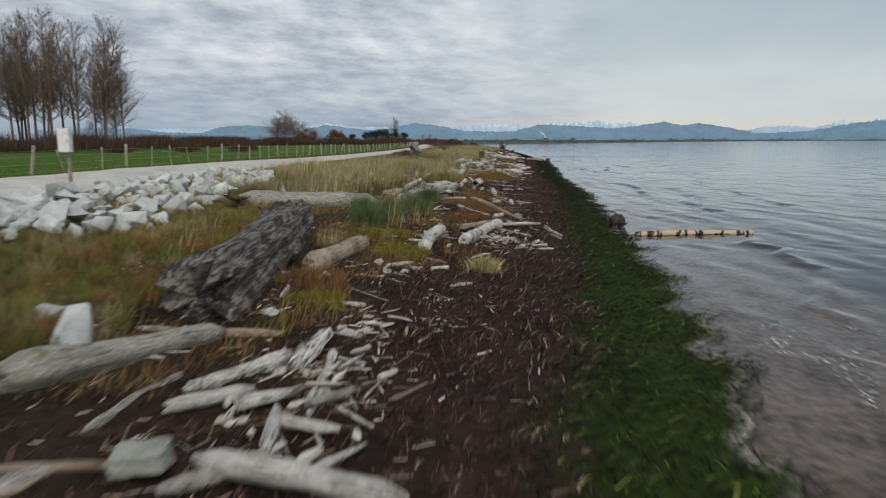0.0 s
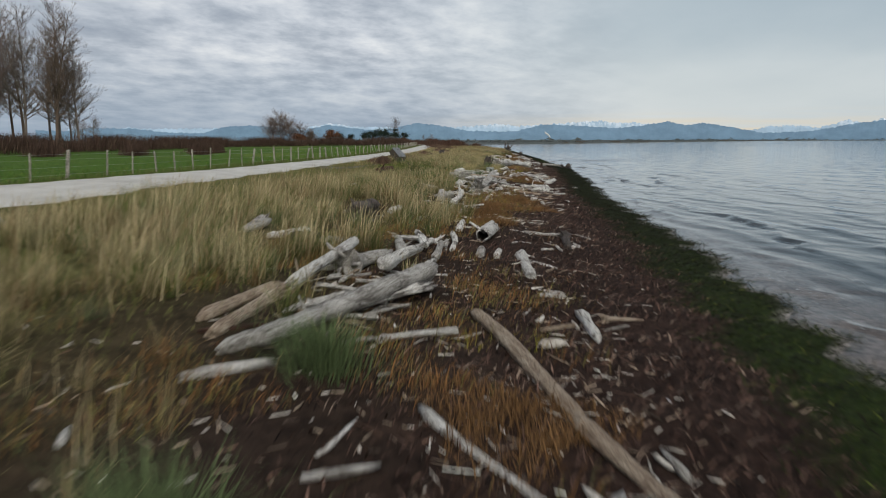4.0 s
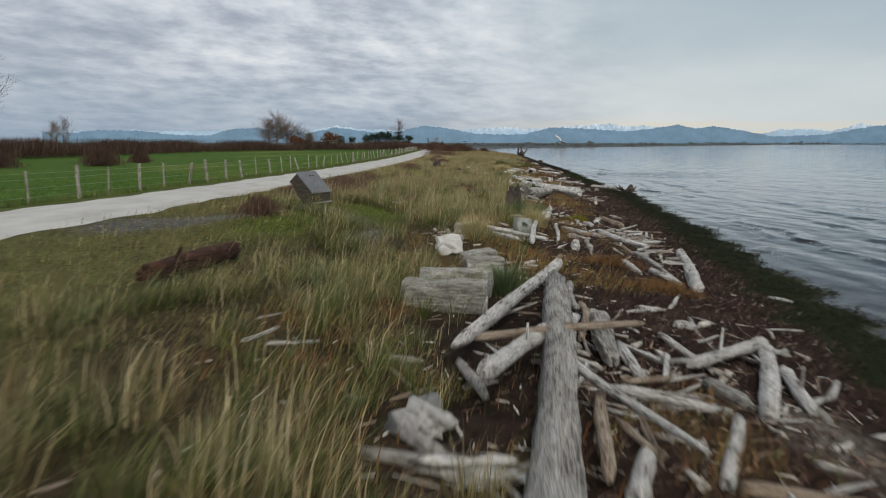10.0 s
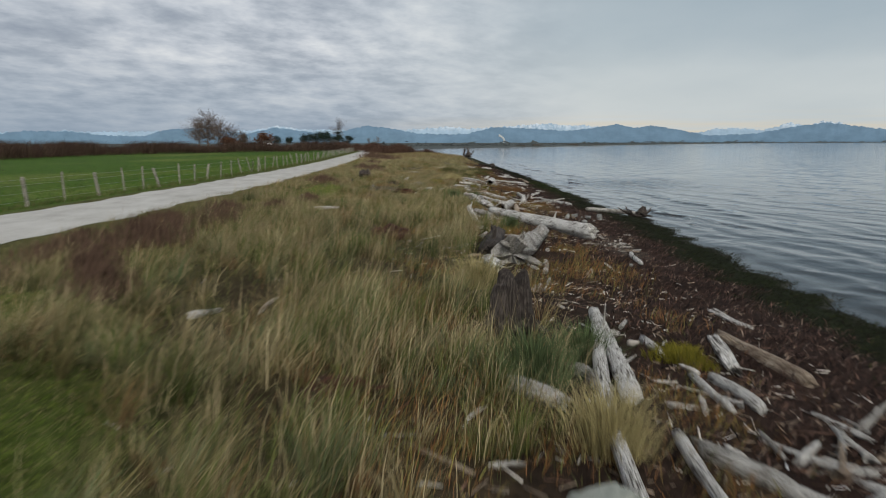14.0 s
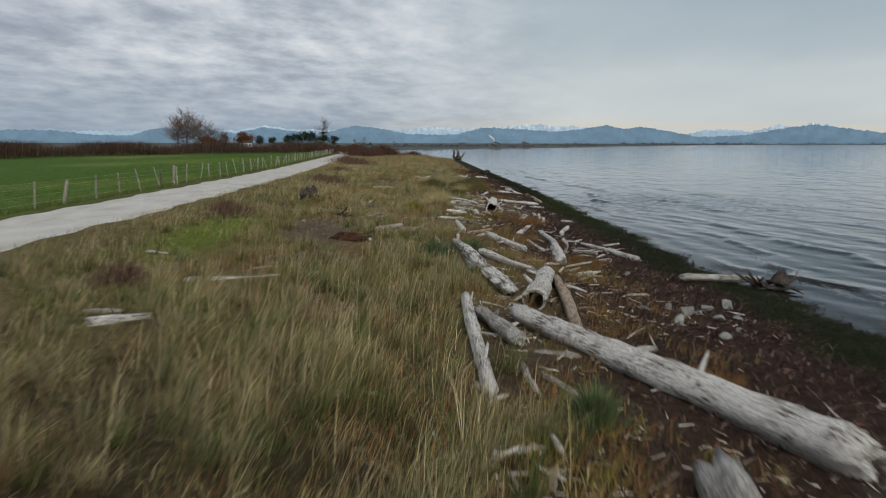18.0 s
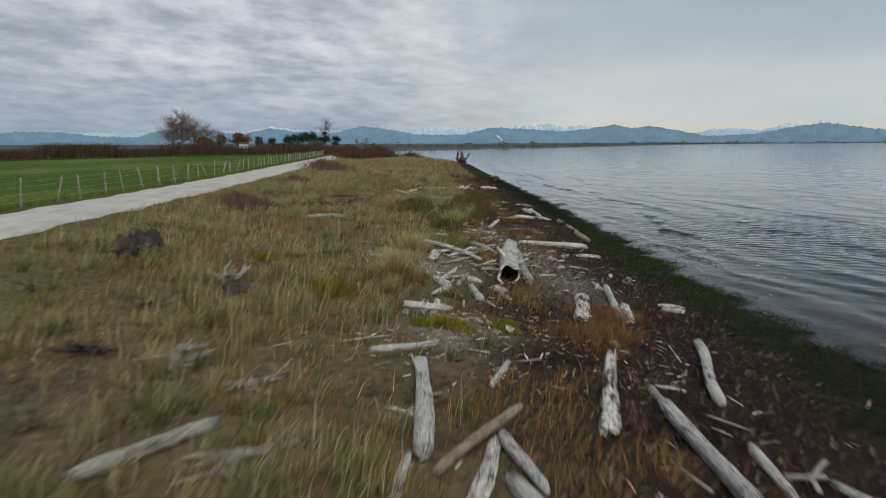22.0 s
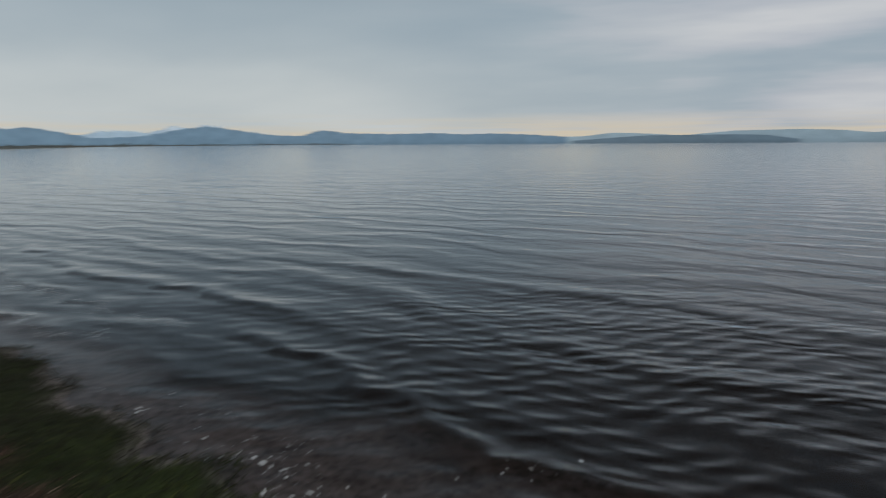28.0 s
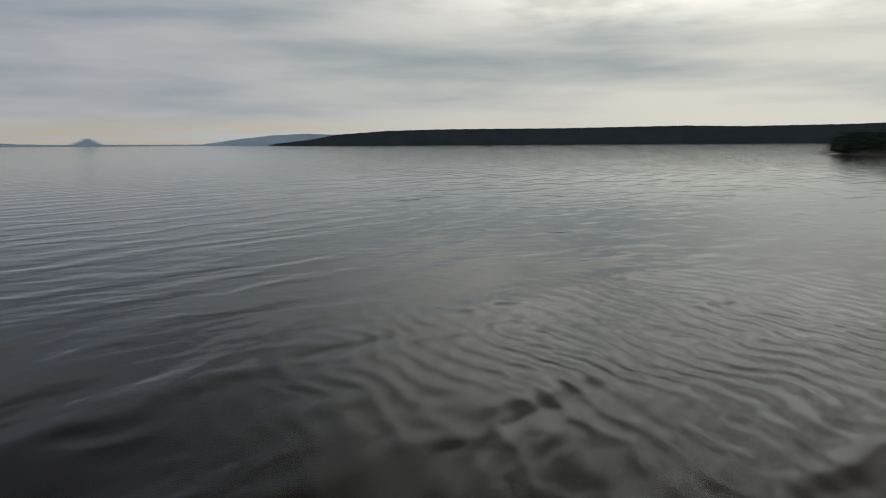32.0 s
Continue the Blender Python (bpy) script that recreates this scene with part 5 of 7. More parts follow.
root_tangle(-6.3, 20.4, 0.60, WOOD_DARK, "dark rotting root end below the rock bank", 11)
root_tangle(11.3, 101.6, 0.62, WOOD_DARK, "black tangled root plate at the water's edge", 14, 1.0)
root_tangle(12.6, 240.0, 1.7, WOOD_DARK, "large spiky dark root plate at the water's edge", 18, 2.2)
root_tangle(0.39, 109.7, 0.52, WOOD_MOSS, "grey lichened root plate tipped over in dry grass", 13, 0.6)
root_tangle(1.8, 107.0, 0.39, WOOD_GREY, "bleached grey root plate lying in dry grass", 7)
root_tangle(-0.6, 110.3, 0.35, WOOD_DARK, "dark rotten root plate in dry grass", 9)
root_tangle(-0.1, 115.5, 0.49, WOOD_MOSS, "grey lichened root plate tipped over in dry grass", 12, 0.6)
root_tangle(-0.85, 113.1, 0.35, WOOD_DARK, "dark rotten root plate in dry grass", 9)
root_tangle(1.3, 109.2, 0.42, WOOD_GREY, "grey root plate lying in dry grass")
root_tangle(-3.4, 114.3, 0.35, WOOD_DARK, "dark rotten root plate in dry grass", 8)
root_tangle(4.6, 139.5, 0.49, WOOD_GREY, "grey root plate on the dry bank")
root_tangle(0.1, 133.0, 0.49, WOOD_DARK, "dark rotten root plate in dry grass", 9)
root_tangle(-0.75, 35.6, 0.35, WOOD_PALE, "bleached root plate among driftwood", 10)
root_tangle(-2.6, 40.6, 0.42, WOOD_DARK, "dark rotten root plate in dune grass", 9, 0.8)
root_tangle(0.35, 54.5, 0.42, WOOD_PALE, "bleached root plate beside a pale block", 9)
root_tangle(0.6, 85.4, 0.35, WOOD_GREY, "grey root plate in dune grass", 9)
root_tangle(-1.1, 99.6, 0.42, WOOD_DARK, "dark rotten root plate in dry grass", 9)


def rotten_mound(x, y, rx, ry, h, turn, mat, label):
    """What is left of a log: a crumbling, furrowed heap of rotten wood."""
    rnd = random.Random(int(abs(x * 19 + y * 23)))
    bm = bmesh.new()
    bmesh.ops.create_icosphere(bm, subdivisions=4, radius=1)
    off = [rnd.uniform(0, 6) for _ in range(6)]
    for v in bm.verts:
        p = v.co
        n = 0.16 * math.sin(5 * p.x + off[0]) * math.sin(6 * p.y + off[1]) + 0.10 * math.sin(13 * p.y + off[2]) * math.sin(9 * p.z + off[3]) + rnd.uniform(-0.06, 0.06)
        v.co = Vector((p.x * rx * (1 + n), p.y * ry * (1 + n), max(p.z, -0.3) * h * (1 + 1.6 * n)))
    ob = part("rotten_stump", bm, mat)
    ob.matrix_world = pose(x, y, float(height(x, y)) + 0.02, 0, 0, turn)
    for k in range(7):
        chunk = part("chunk", limb_mesh(rnd.uniform(0.15, 0.4), 0.05, 0.03, "slab", rnd), mat, ob)
        chunk.matrix_basis = pose(rnd.uniform(-1, 1) * rx, rnd.uniform(-1, 1) * ry, h * 0.2, 0, rnd.uniform(-30, 10), rnd.uniform(-40, 40))
    return tagged(ob, label, "stump", "stumps along the shore")


rotten_mound(-0.3, 73.9, 0.32, 0.2, 0.16, 20, WOOD_RED, "crumbling red-brown rotten wood in the grass")
rotten_mound(-0.15, 86.3, 0.6, 0.42, 0.30, 50, WOOD_RED, "large crumbling dark red rotten stump in the grass")
rotten_mound(-0.1, 104.3, 0.5, 0.2, 0.18, -20, WOOD_RED, "crumbling dark red rotten log in the grass")


def stick_library():
    rnd = random.Random(77)
    out = []
    for k in range(26):
        kind = rnd.choice(("pale", "pale", "slab", "slab", "flare", "plank"))
        bm = limb_mesh(1.0, rnd.uniform(0.05, 0.11), rnd.uniform(0.03, 0.09), kind, rnd)
        me = bpy.data.meshes.new("driftwood_piece")
        bm.to_mesh(me)
        bm.free()
        me.materials.append((WOOD_PALE, WOOD_PALE, WOOD_PALE, WOOD_GREY, WOOD_TAN)[k % 5])
        out.append(me)
    return out


STICKS = stick_library()
# heaps of broken wood: place, half widths, number of pieces, longest piece
HEAPS = ((-1.3, 7.0, 0.5, 1.1, 22, 0.5), (-1.7, 5.8, 0.6, 0.6, 12, 0.5), (-1.35, 9.4, 0.5, 0.8, 10, 0.35), (-1.2, 13.0, 0.6, 0.7, 8, 0.4), (0.3, 18.7, 0.8, 1.1, 30, 0.5), (1.3, 18.5, 0.5, 0.8, 16, 0.45),
         (1.9, 24.0, 0.5, 1.5, 12, 0.6), (-1.6, 29.4, 0.8, 1.8, 16, 1.0), (1.6, 29.5, 0.6, 2.4, 12, 0.7), (-1.6, 31.0, 0.8, 1.6, 10, 0.9), (-0.4, 48.0, 0.5, 3.0, 12, 0.6), (1.5, 53.0, 1.5, 2.8, 30, 0.9), (3.4, 50.0, 0.5, 3.0, 14, 0.6),
         (4.5, 59.0, 0.7, 2.4, 18, 0.8), (1.3, 41.6, 0.6, 0.8, 10, 0.4), (0.1, 43.6, 0.4, 1.4, 10, 0.5), (2.3, 58.3, 1.1, 2.0, 34, 0.9), (3.5, 57.2, 0.8, 1.4, 14, 0.7), (5.1, 70.0, 0.7, 3.4, 26, 0.9),
         (1.1, 64.2, 0.8, 1.9, 14, 0.6), (4.9, 72.4, 1.0, 2.4, 28, 1.0), (1.4, 70.2, 0.8, 1.8, 20, 0.35), (-0.3, 69.0, 0.5, 0.9, 10, 0.4), (2.6, 88.4, 0.7, 1.9, 16, 0.6), (1.2, 85.6, 0.7, 0.9, 8, 0.6),
         (6.5, 88.4, 0.6, 1.5, 10, 0.5), (3.9, 95.0, 0.8, 2.4, 14, 0.7), (4.8, 119.5, 0.8, 2.3, 26, 0.8), (5.9, 122.5, 0.6, 1.4, 12, 0.6), (7.3, 106.0, 0.8, 2.4, 14, 0.6), (6.0, 100.0, 1.0, 2.8, 14, 0.8),
         (4.3, 113.2, 0.6, 1.0, 10, 0.5), (7.2, 121.6, 1.0, 2.8, 14, 0.3), (5.6, 126.5, 0.8, 2.0, 14, 0.7), (6.3, 135.0, 1.2, 4.0, 14, 0.8), (3.6, 77.5, 0.9, 3.0, 12, 0.6), (2.9, 82.0, 0.9, 2.0, 10, 0.6))


def heaps():
    """Larger pieces lie as things of their own, the short broken ends as one litter."""
    litter = bmesh.new()
    for x, y, rx, ry, n, longest in HEAPS:
        rnd = random.Random(int(abs(x * 101 + y * 57)))
        main = rnd.uniform(30, 120)
        for k in range(n):
            px, py = x + rnd.gauss(0, 0.6) * rx, y + rnd.gauss(0, 0.6) * ry
            ln = longest * rnd.uniform(0.3, 1.0)
            thick = rnd.uniform(0.35, 0.8) * (0.5 + 0.5 * longest)
            turn, pz = rnd.gauss(main, 40), max(float(height(px, py)), 0.02) + 0.025 + rnd.choice((0, 0, 0.03, 0.06))
            m = pose(px, py, pz, 0, rnd.uniform(-7, 7), turn) @ pose(0, 0, 0, rnd.uniform(0, 360)) @ Matrix.Diagonal((ln, thick, thick, 1))
            me = rnd.choice(STICKS)
            if ln < 0.40:
                have = len(litter.verts)
                litter.from_mesh(me)
                litter.verts.ensure_lookup_table()
                for v in litter.verts[have:]:
                    v.co = m @ v.co
                continue
            ob = new("driftwood_piece", me)
            ob.matrix_world = m
            tagged(ob, "broken bleached piece of driftwood in a loose heap", "driftwood", "broken driftwood pieces in heaps")
    tagged(part("driftwood_litter", litter, WOOD_SHORT), "short broken ends of bleached driftwood", "driftwood", kind="stuff")


WOOD_SHORT = blotch_material("short_bleached_wood", ((0.32, (0.17, 0.13, 0.10)), (0.48, (0.50, 0.46, 0.41)), (0.62, (0.74, 0.71, 0.66))), 3.0, 30, 0.6)
heaps()


# ---- path furniture ----
def fence():
    rnd = random.Random(8)
    ys = []
    y = 16.0
    while y < 262:
        ys.append(y)
        y += rnd.uniform(2.1, 3.1)
    pts = []
    for y in ys:
        x = float(np.interp(y, (0, 45, 57, 70, 84, 120, 145, 170, 262), (-17.6, -16.2, -15.3, -14.7, -14.3, -12.8, -12.2, -12.3, -15.6)))
        bm = bmesh.new()
        r, h = rnd.choice((0.04, 0.045, 0.05, 0.08)), rnd.uniform(1.08, 1.28)
        bmesh.ops.create_cone(bm, cap_ends=True, segments=9, radius1=r, radius2=r * 0.9, depth=h + 0.3, matrix=Matrix.Translation((0, 0, h / 2 - 0.15)))
        for v in bm.verts:
            if v.co.z > h * 0.5:
                v.co.z += rnd.uniform(-0.03, 0.03)
        post = part("fence_post", bm, WOOD_POST)
        lean = rnd.choice((3, 4, 5, 9, 18))
        z = float(height(x, y))
        post.matrix_world = pose(x, y, z, rnd.uniform(-lean, lean), rnd.uniform(-lean, lean), rnd.uniform(0, 360))
        tagged(post, "leaning weathered wooden fence post beside the field" if lean > 8 else "weathered wooden fence post beside the field", "fence post", "posts of the field fence")
        pts.append((x, y, z))
    for x, y, turn, tilt in ((-12.6, 127.0, 20, 48), (-12.4, 129.5, 200, 40), (-12.3, 151.0, 30, 45)):
        bm = bmesh.new()
        bmesh.ops.create_cone(bm, cap_ends=True, segments=8, radius1=0.045, radius2=0.04, depth=1.7, matrix=Matrix.Translation((0, 0, 0.6)))
        brace = part("fence_brace", bm, WOOD_POST)
        brace.matrix_world = pose(x, y, float(height(x, y)), tilt, 0, turn)
        tagged(brace, "slanting wooden brace propping the field fence", "fence brace")
    for k, level in enumerate((0.25, 0.55, 0.85, 1.05)):
        bm = bmesh.new()
        rows = []
        for x, y, z in pts:
            rows.append([bm.verts.new((x + 0.05 + 0.004 * math.cos(a), y, z + level + 0.004 * math.sin(a))) for a in (0, 2.1, 4.2)])
        for a, b in zip(rows, rows[1:]):
            for j in range(3):
                bm.faces.new((a[j], a[(j + 1) % 3], b[(j + 1) % 3], b[j]))
        tagged(part("fence_wire", bm, STEEL), "thin galvanised wire strung along the field fence", "wire", "wires of the field fence")


m, s = material("galvanised_steel")
surface(s, s.ramp(s.noise(s.n("ShaderNodeTexCoord").outputs["Object"], 20.0), (0.4, (0.30, 0.31, 0.32)), (0.6, (0.42, 0.43, 0.44))), 0.5, metal=0.8)
STEEL = m
m, s = material("white_painted_steel")
surface(s, s.ramp(s.noise(s.n("ShaderNodeTexCoord").outputs["Object"], 9.0, 5.0), (0.35, (0.55, 0.55, 0.53)), (0.6, (0.74, 0.74, 0.72))), 0.45)
PAINT = m
m, s = material("dark_stained_timber")
surface(s, s.ramp(s.noise(s.scaled(s.n("ShaderNodeTexCoord").outputs["Object"], 1, 1, 9), 4.0, 5.0), (0.35, (0.030, 0.024, 0.018)), (0.65, (0.075, 0.062, 0.048))), 0.7)
STAIN = m
m, s = material("grey_sign_panel")
surface(s, s.ramp(s.noise(s.n("ShaderNodeTexCoord").outputs["Object"], 6.0, 5.0), (0.35, (0.12, 0.125, 0.13)), (0.65, (0.175, 0.18, 0.19))), 0.4)
PANEL = m
fence()


def slab(name, sx, sy, sz, mat, parent, m, label="", bevel=0.008):
    bm = bmesh.new()
    bmesh.ops.create_cube(bm, size=1, matrix=Matrix.Diagonal((sx, sy, sz, 1)))
    bmesh.ops.bevel(bm, geom=list(bm.edges), offset=bevel, segments=2, affect="EDGES")
    ob = part(name, bm, mat, parent, label)
    ob.matrix_basis = m
    return ob


def lectern_sign(x, y, turn):
    """A low timber lectern with a sloping grey panel, as wide as a metre."""
    base = new("lectern_sign")
    base.matrix_world = pose(x, y, float(height(x, y)) + 0.02, 0, 0, turn)
    tagged(base, "dark timber lectern with a sloping grey panel beside the path", "sign")
    w, d, back, front = 1.05, 0.62, 0.9, 0.32
    bm = bmesh.new()
    prof = ((-d / 2, 0), (0.02, 0), (d / 2 + 0.18, back - 0.24), (d / 2 - 0.08, back), (-d / 2, front))
    left = [bm.verts.new((-w / 2, a, b)) for a, b in prof]
    right = [bm.verts.new((w / 2, a, b)) for a, b in prof]
    bm.faces.new(left[::-1])
    bm.faces.new(right)
    for k in range(5):
        bm.faces.new((left[k], left[(k + 1) % 5], right[(k + 1) % 5], right[k]))
    bmesh.ops.recalc_face_normals(bm, faces=bm.faces)
    bmesh.ops.bevel(bm, geom=list(bm.edges), offset=0.012, segments=2, affect="EDGES")
    part("body", bm, STAIN, base, "dark stained timber body")
    slope = math.atan2(back - front, d - 0.08)
    n = math.hypot(back - front, d - 0.08)
    face = pose(0, -0.04, (back + front) / 2 + 0.025, math.degrees(slope))
    panel = slab("panel", w + 0.04, n + 0.06, 0.03, PANEL, base, face, "sloping grey metal panel")
    for k in (-1, 1):
        slab("text_bar", 0.09, 0.05, 0.006, STAIN, panel, pose(0.12 + k * 0.08, n * 0.3, 0.019), "dark unreadable mark", 0.001)
    slab("foot", w + 0.02, 0.06, 0.05, CONCRETE, base, pose(0, -d / 2 - 0.015, 0.03), "pale concrete footing")


lectern_sign(-4.5, 71.6, 70)


def box_post(x, y):
    base = new("sensor_post")
    base.matrix_world = pose(x, y, float(height(x, y)))
    tagged(base, "white painted steel post with a box near its top", "post")
    bm = bmesh.new()
    bmesh.ops.create_cone(bm, cap_ends=True, segments=16, radius1=0.05, radius2=0.05, depth=1.75, matrix=Matrix.Translation((0, 0, 0.875)))
    part("pole", bm, WOOD_POST, base, "slim grey pole")
    box = slab("box", 0.30, 0.22, 0.62, PAINT, base, pose(0.0, -0.14, 1.46), "white steel box", 0.015)
    slab("latch", 0.03, 0.02, 0.08, STEEL, box, pose(0.11, -0.115, 0.0), "small steel latch", 0.004)
    slab("cap", 0.2, 0.2, 0.03, STEEL, base, pose(0, 0, 1.76), "flat steel cap")
    slab("base_plate", 0.26, 0.26, 0.02, STEEL, base, pose(0, 0, 0.01), "bolted base plate")


box_post(-10.35, 19.5)

# ---- grass, weed and litter ----
def blades(name, x, y, z, h, lean, width, tone, label, cat="grass", flat=0.0, mat=None, wind=None, tip_tone=None):
    """Many thin tapering blades in one mesh."""
    n = len(x)
    a = rng.uniform(0, 2 * np.pi, n)
    wind = 0.35 + rng.normal(0, 0.9, n) if wind is None else wind
    dx, dy = np.cos(wind), np.sin(wind)
    px, py = -np.sin(a), np.cos(a)
    base = np.stack([x, y, z - 0.02], 1)
    side = np.stack([px, py, np.zeros(n)], 1) * width[:, None]
    out = np.stack([dx, dy, np.zeros(n)], 1) * (h * lean)[:, None]
    up = np.stack([np.zeros(n), np.zeros(n), h * np.sqrt(np.clip(1 - lean ** 2, 0.004, 1))], 1)
    mid = base + up * 0.62 + out * 0.35
    tip = base + up * (1 - flat * 0.5) + out
    v = np.stack([base - side, base + side, mid - side * 0.75, mid + side * 0.75, tip], 1).reshape(-1, 3)
    k = np.arange(n)[:, None] * 5
    quads, tris = k + np.array([[0, 1, 3, 2]]), k + np.array([[2, 3, 4]])
    cols = np.repeat(tone, 5, 0)
    if tip_tone is not None:
        cols[4::5] = tip_tone
        cols[2::5] = cols[3::5] = 0.65 * tone + 0.35 * tip_tone
    ob = from_arrays(name, v, quads, mat or BLADE, cols, tris)
    return tagged(ob, label, cat, kind="stuff")


def scatter(n, d_lo, d_hi, y_lo, y_hi, keep):
    """Places on the shore strip by distance from the waterline, thinned by keep(x, y)."""
    y = rng.uniform(y_lo, y_hi, n)
    x = shore(y) - rng.uniform(d_lo, d_hi, n)
    k = rng.random(n) < keep(x, y)
    return x[k], y[k]


def tones(n, *choices, spread=0.25):
    w = np.array([c[0] for c in choices], float)
    pickd = rng.choice(len(choices), n, p=w / w.sum())
    base = np.array([c[1] for c in choices])[pickd]
    return np.clip(base * (1 + rng.normal(0, spread, (n, 1))), 0.004, 0.9)


def tuft_mask(x, y, s=1.0, p=0.0):
    return waves2(x * 0.9 * s + p, y * 0.8 * s - p) * 0.6 + waves2(x * 2.2 * s + 1, y * 2.0 * s + p) * 0.4


def bare_of_tufts(x, y):
    """Nought on the open patches of moss, grit and sand, one elsewhere."""
    k = np.ones_like(x)
    for px, py, wx, wy, s, tone in PATCHES:
        k = k * (1 - np.exp(-((((x - px) / wx) ** 2 + ((y - py) / wy) ** 2) ** 1.6)))
    for px, py, r in ((-0.2, 66.4, 0.9), (0.1, 60.7, 1.0), (0.5, 64.2, 0.9), (0.4, 62.3, 0.8), (0.1, 69.2, 0.8), (0.1, 55.0, 0.9), (1.8, 71.0, 0.8), (1.4, 69.6, 1.0), (-0.2, 86.1, 0.8), (-0.2, 104.3, 0.9), (-1.0, 69.0, 0.7)):
        k = k * (1 - np.exp(-((((x - px) / r) ** 2 + ((y - py) / (1.3 * r)) ** 2) ** 1.6)))
    for x1, y1, x2, y2, r in LOGS:
        ux, uy = x2 - x1, y2 - y1
        u = np.clip(((x - x1) * ux + (y - y1) * uy) / (ux * ux + uy * uy + 1e-6), 0, 1)
        k = k * smoothstep(r + 0.05, r + 0.35, np.hypot(x - x1 - u * ux, y - y1 - u * uy))
    return k ** 1.5


def dune_grass():
    def keep(x, y):
        side = x - lane(y)
        d = shore(y) - x
        m = smoothstep(-0.12, 0.28, tuft_mask(x, y, 0.8)) * 0.93 + 0.07
        tall = np.interp(y, (18, 26, 60, 80, 95, 110, 130, 165), (0.15, 1, 1, 1, 0.9, 0.8, 0.8, 0.7))
        return m * tall * bare_of_tufts(x, y) * smoothstep(0.0, 2.3, side - np.interp(y, (18, 40, 48, 58, 66, 72, 95), (2.2, 2.2, 4.2, 5.8, 6.2, 4.2, 2.6))) * smoothstep(0.0, 1.0, (d - np.interp(y, (116, 126), (5.6, 3.4))) / np.interp(y, (116, 126), (2.6, 2.2)) + 0.46 * tuft_mask(x, y, 0.5, 4))

    cx, cy = scatter(36000, 5.5, 19, 12, 178, keep)
    m = len(cx)
    per = rng.integers(30, 70, m)
    who = np.repeat(np.arange(m), per)
    n = len(who)
    ang = rng.uniform(0, 2 * np.pi, n)
    off = np.abs(rng.normal(0, 1, n)) * rng.uniform(0.05, 0.16, m)[who]
    x, y = cx[who] + off * np.cos(ang), cy[who] + off * np.sin(ang)
    tall = np.interp(cy, (15, 30, 50, 58, 66, 74, 90, 105, 140, 178), (0.5, 0.74, 0.78, 0.64, 0.6, 0.74, 0.72, 0.46, 0.48, 0.5)) * rng.uniform(0.5, 1.15, m)
    h = tall[who] * rng.uniform(0.45, 1.1, n)
    # stems green, olive, blue-green, rust or straw; most blades bleach to straw at the tip
    stems = np.array(((0.105, 0.09, 0.04), (0.046, 0.062, 0.017), (0.066, 0.090, 0.040), (0.09, 0.052, 0.024), (0.08, 0.074, 0.027)))
    tips = np.array(((0.52, 0.43, 0.25), (0.175, 0.20, 0.062), (0.22, 0.255, 0.13), (0.28, 0.18, 0.085), (0.38, 0.31, 0.15)))
    greener = smoothstep(-0.1, 0.5, tuft_mask(cx, cy, 0.35, 9)) + 0.45 * smoothstep(52, 57, cy) * smoothstep(70, 65, cy)
    u = rng.random(m)
    sort = np.where(u < 0.36 + 0.26 * greener, 1, np.where(u < 0.50 + 0.30 * greener, 2, np.where(u < 0.76, 0, np.where(u < 0.85, 3, 4))))
    shade = (1 + rng.normal(0, 0.22, (n, 1))) * rng.uniform(0.75, 1.2, m)[who][:, None]
    t, tp = stems[sort][who], tips[sort][who]
    dry = rng.random(n) < 0.16
    t[dry], tp[dry] = (0.16, 0.13, 0.065), (0.52, 0.43, 0.25)
    t, tp = np.clip(t * shade, 0.004, 0.9), np.clip(tp * shade, 0.004, 0.9)
    wind = np.where(rng.random(n) < 0.45, 0.5 + rng.normal(0, 0.6, n), ang + rng.normal(0, 0.5, n))
    blades("dune_grass", x, y, height(x, y), h, np.clip(rng.uniform(0.22, 0.86, n) + off, 0, 0.95), rng.uniform(0.0022, 0.0055, n), t, "tall straw and green dune grass in tufts on the bank", "dune grass", wind=wind, tip_tone=tp)
    # pale dead stalks stand above the tufts
    who = np.repeat(np.arange(m), np.where(rng.random(m) < 0.6, np.where(cy < 56, rng.integers(4, 11, m), rng.integers(2, 7, m)), 0))
    n = len(who)
    x, y = cx[who] + rng.normal(0, 0.11, n), cy[who] + rng.normal(0, 0.11, n)
    h = np.maximum(tall[who], 0.42) * rng.uniform(0.85, 1.35, n)
    t = tones(n, (0.5, (0.52, 0.43, 0.26)), (0.35, (0.42, 0.33, 0.19)), (0.15, (0.28, 0.18, 0.10)), spread=0.18)
    blades("dune_grass_stalks", x, y, height(x, y), h, rng.uniform(0.05, 0.6, n), rng.uniform(0.0022, 0.0042, n) * np.where(y < 56, 1.5, 1.0), t, "pale dead stalks standing above the dune grass", "dune grass", wind=0.4 + rng.normal(0, 1.0, n))


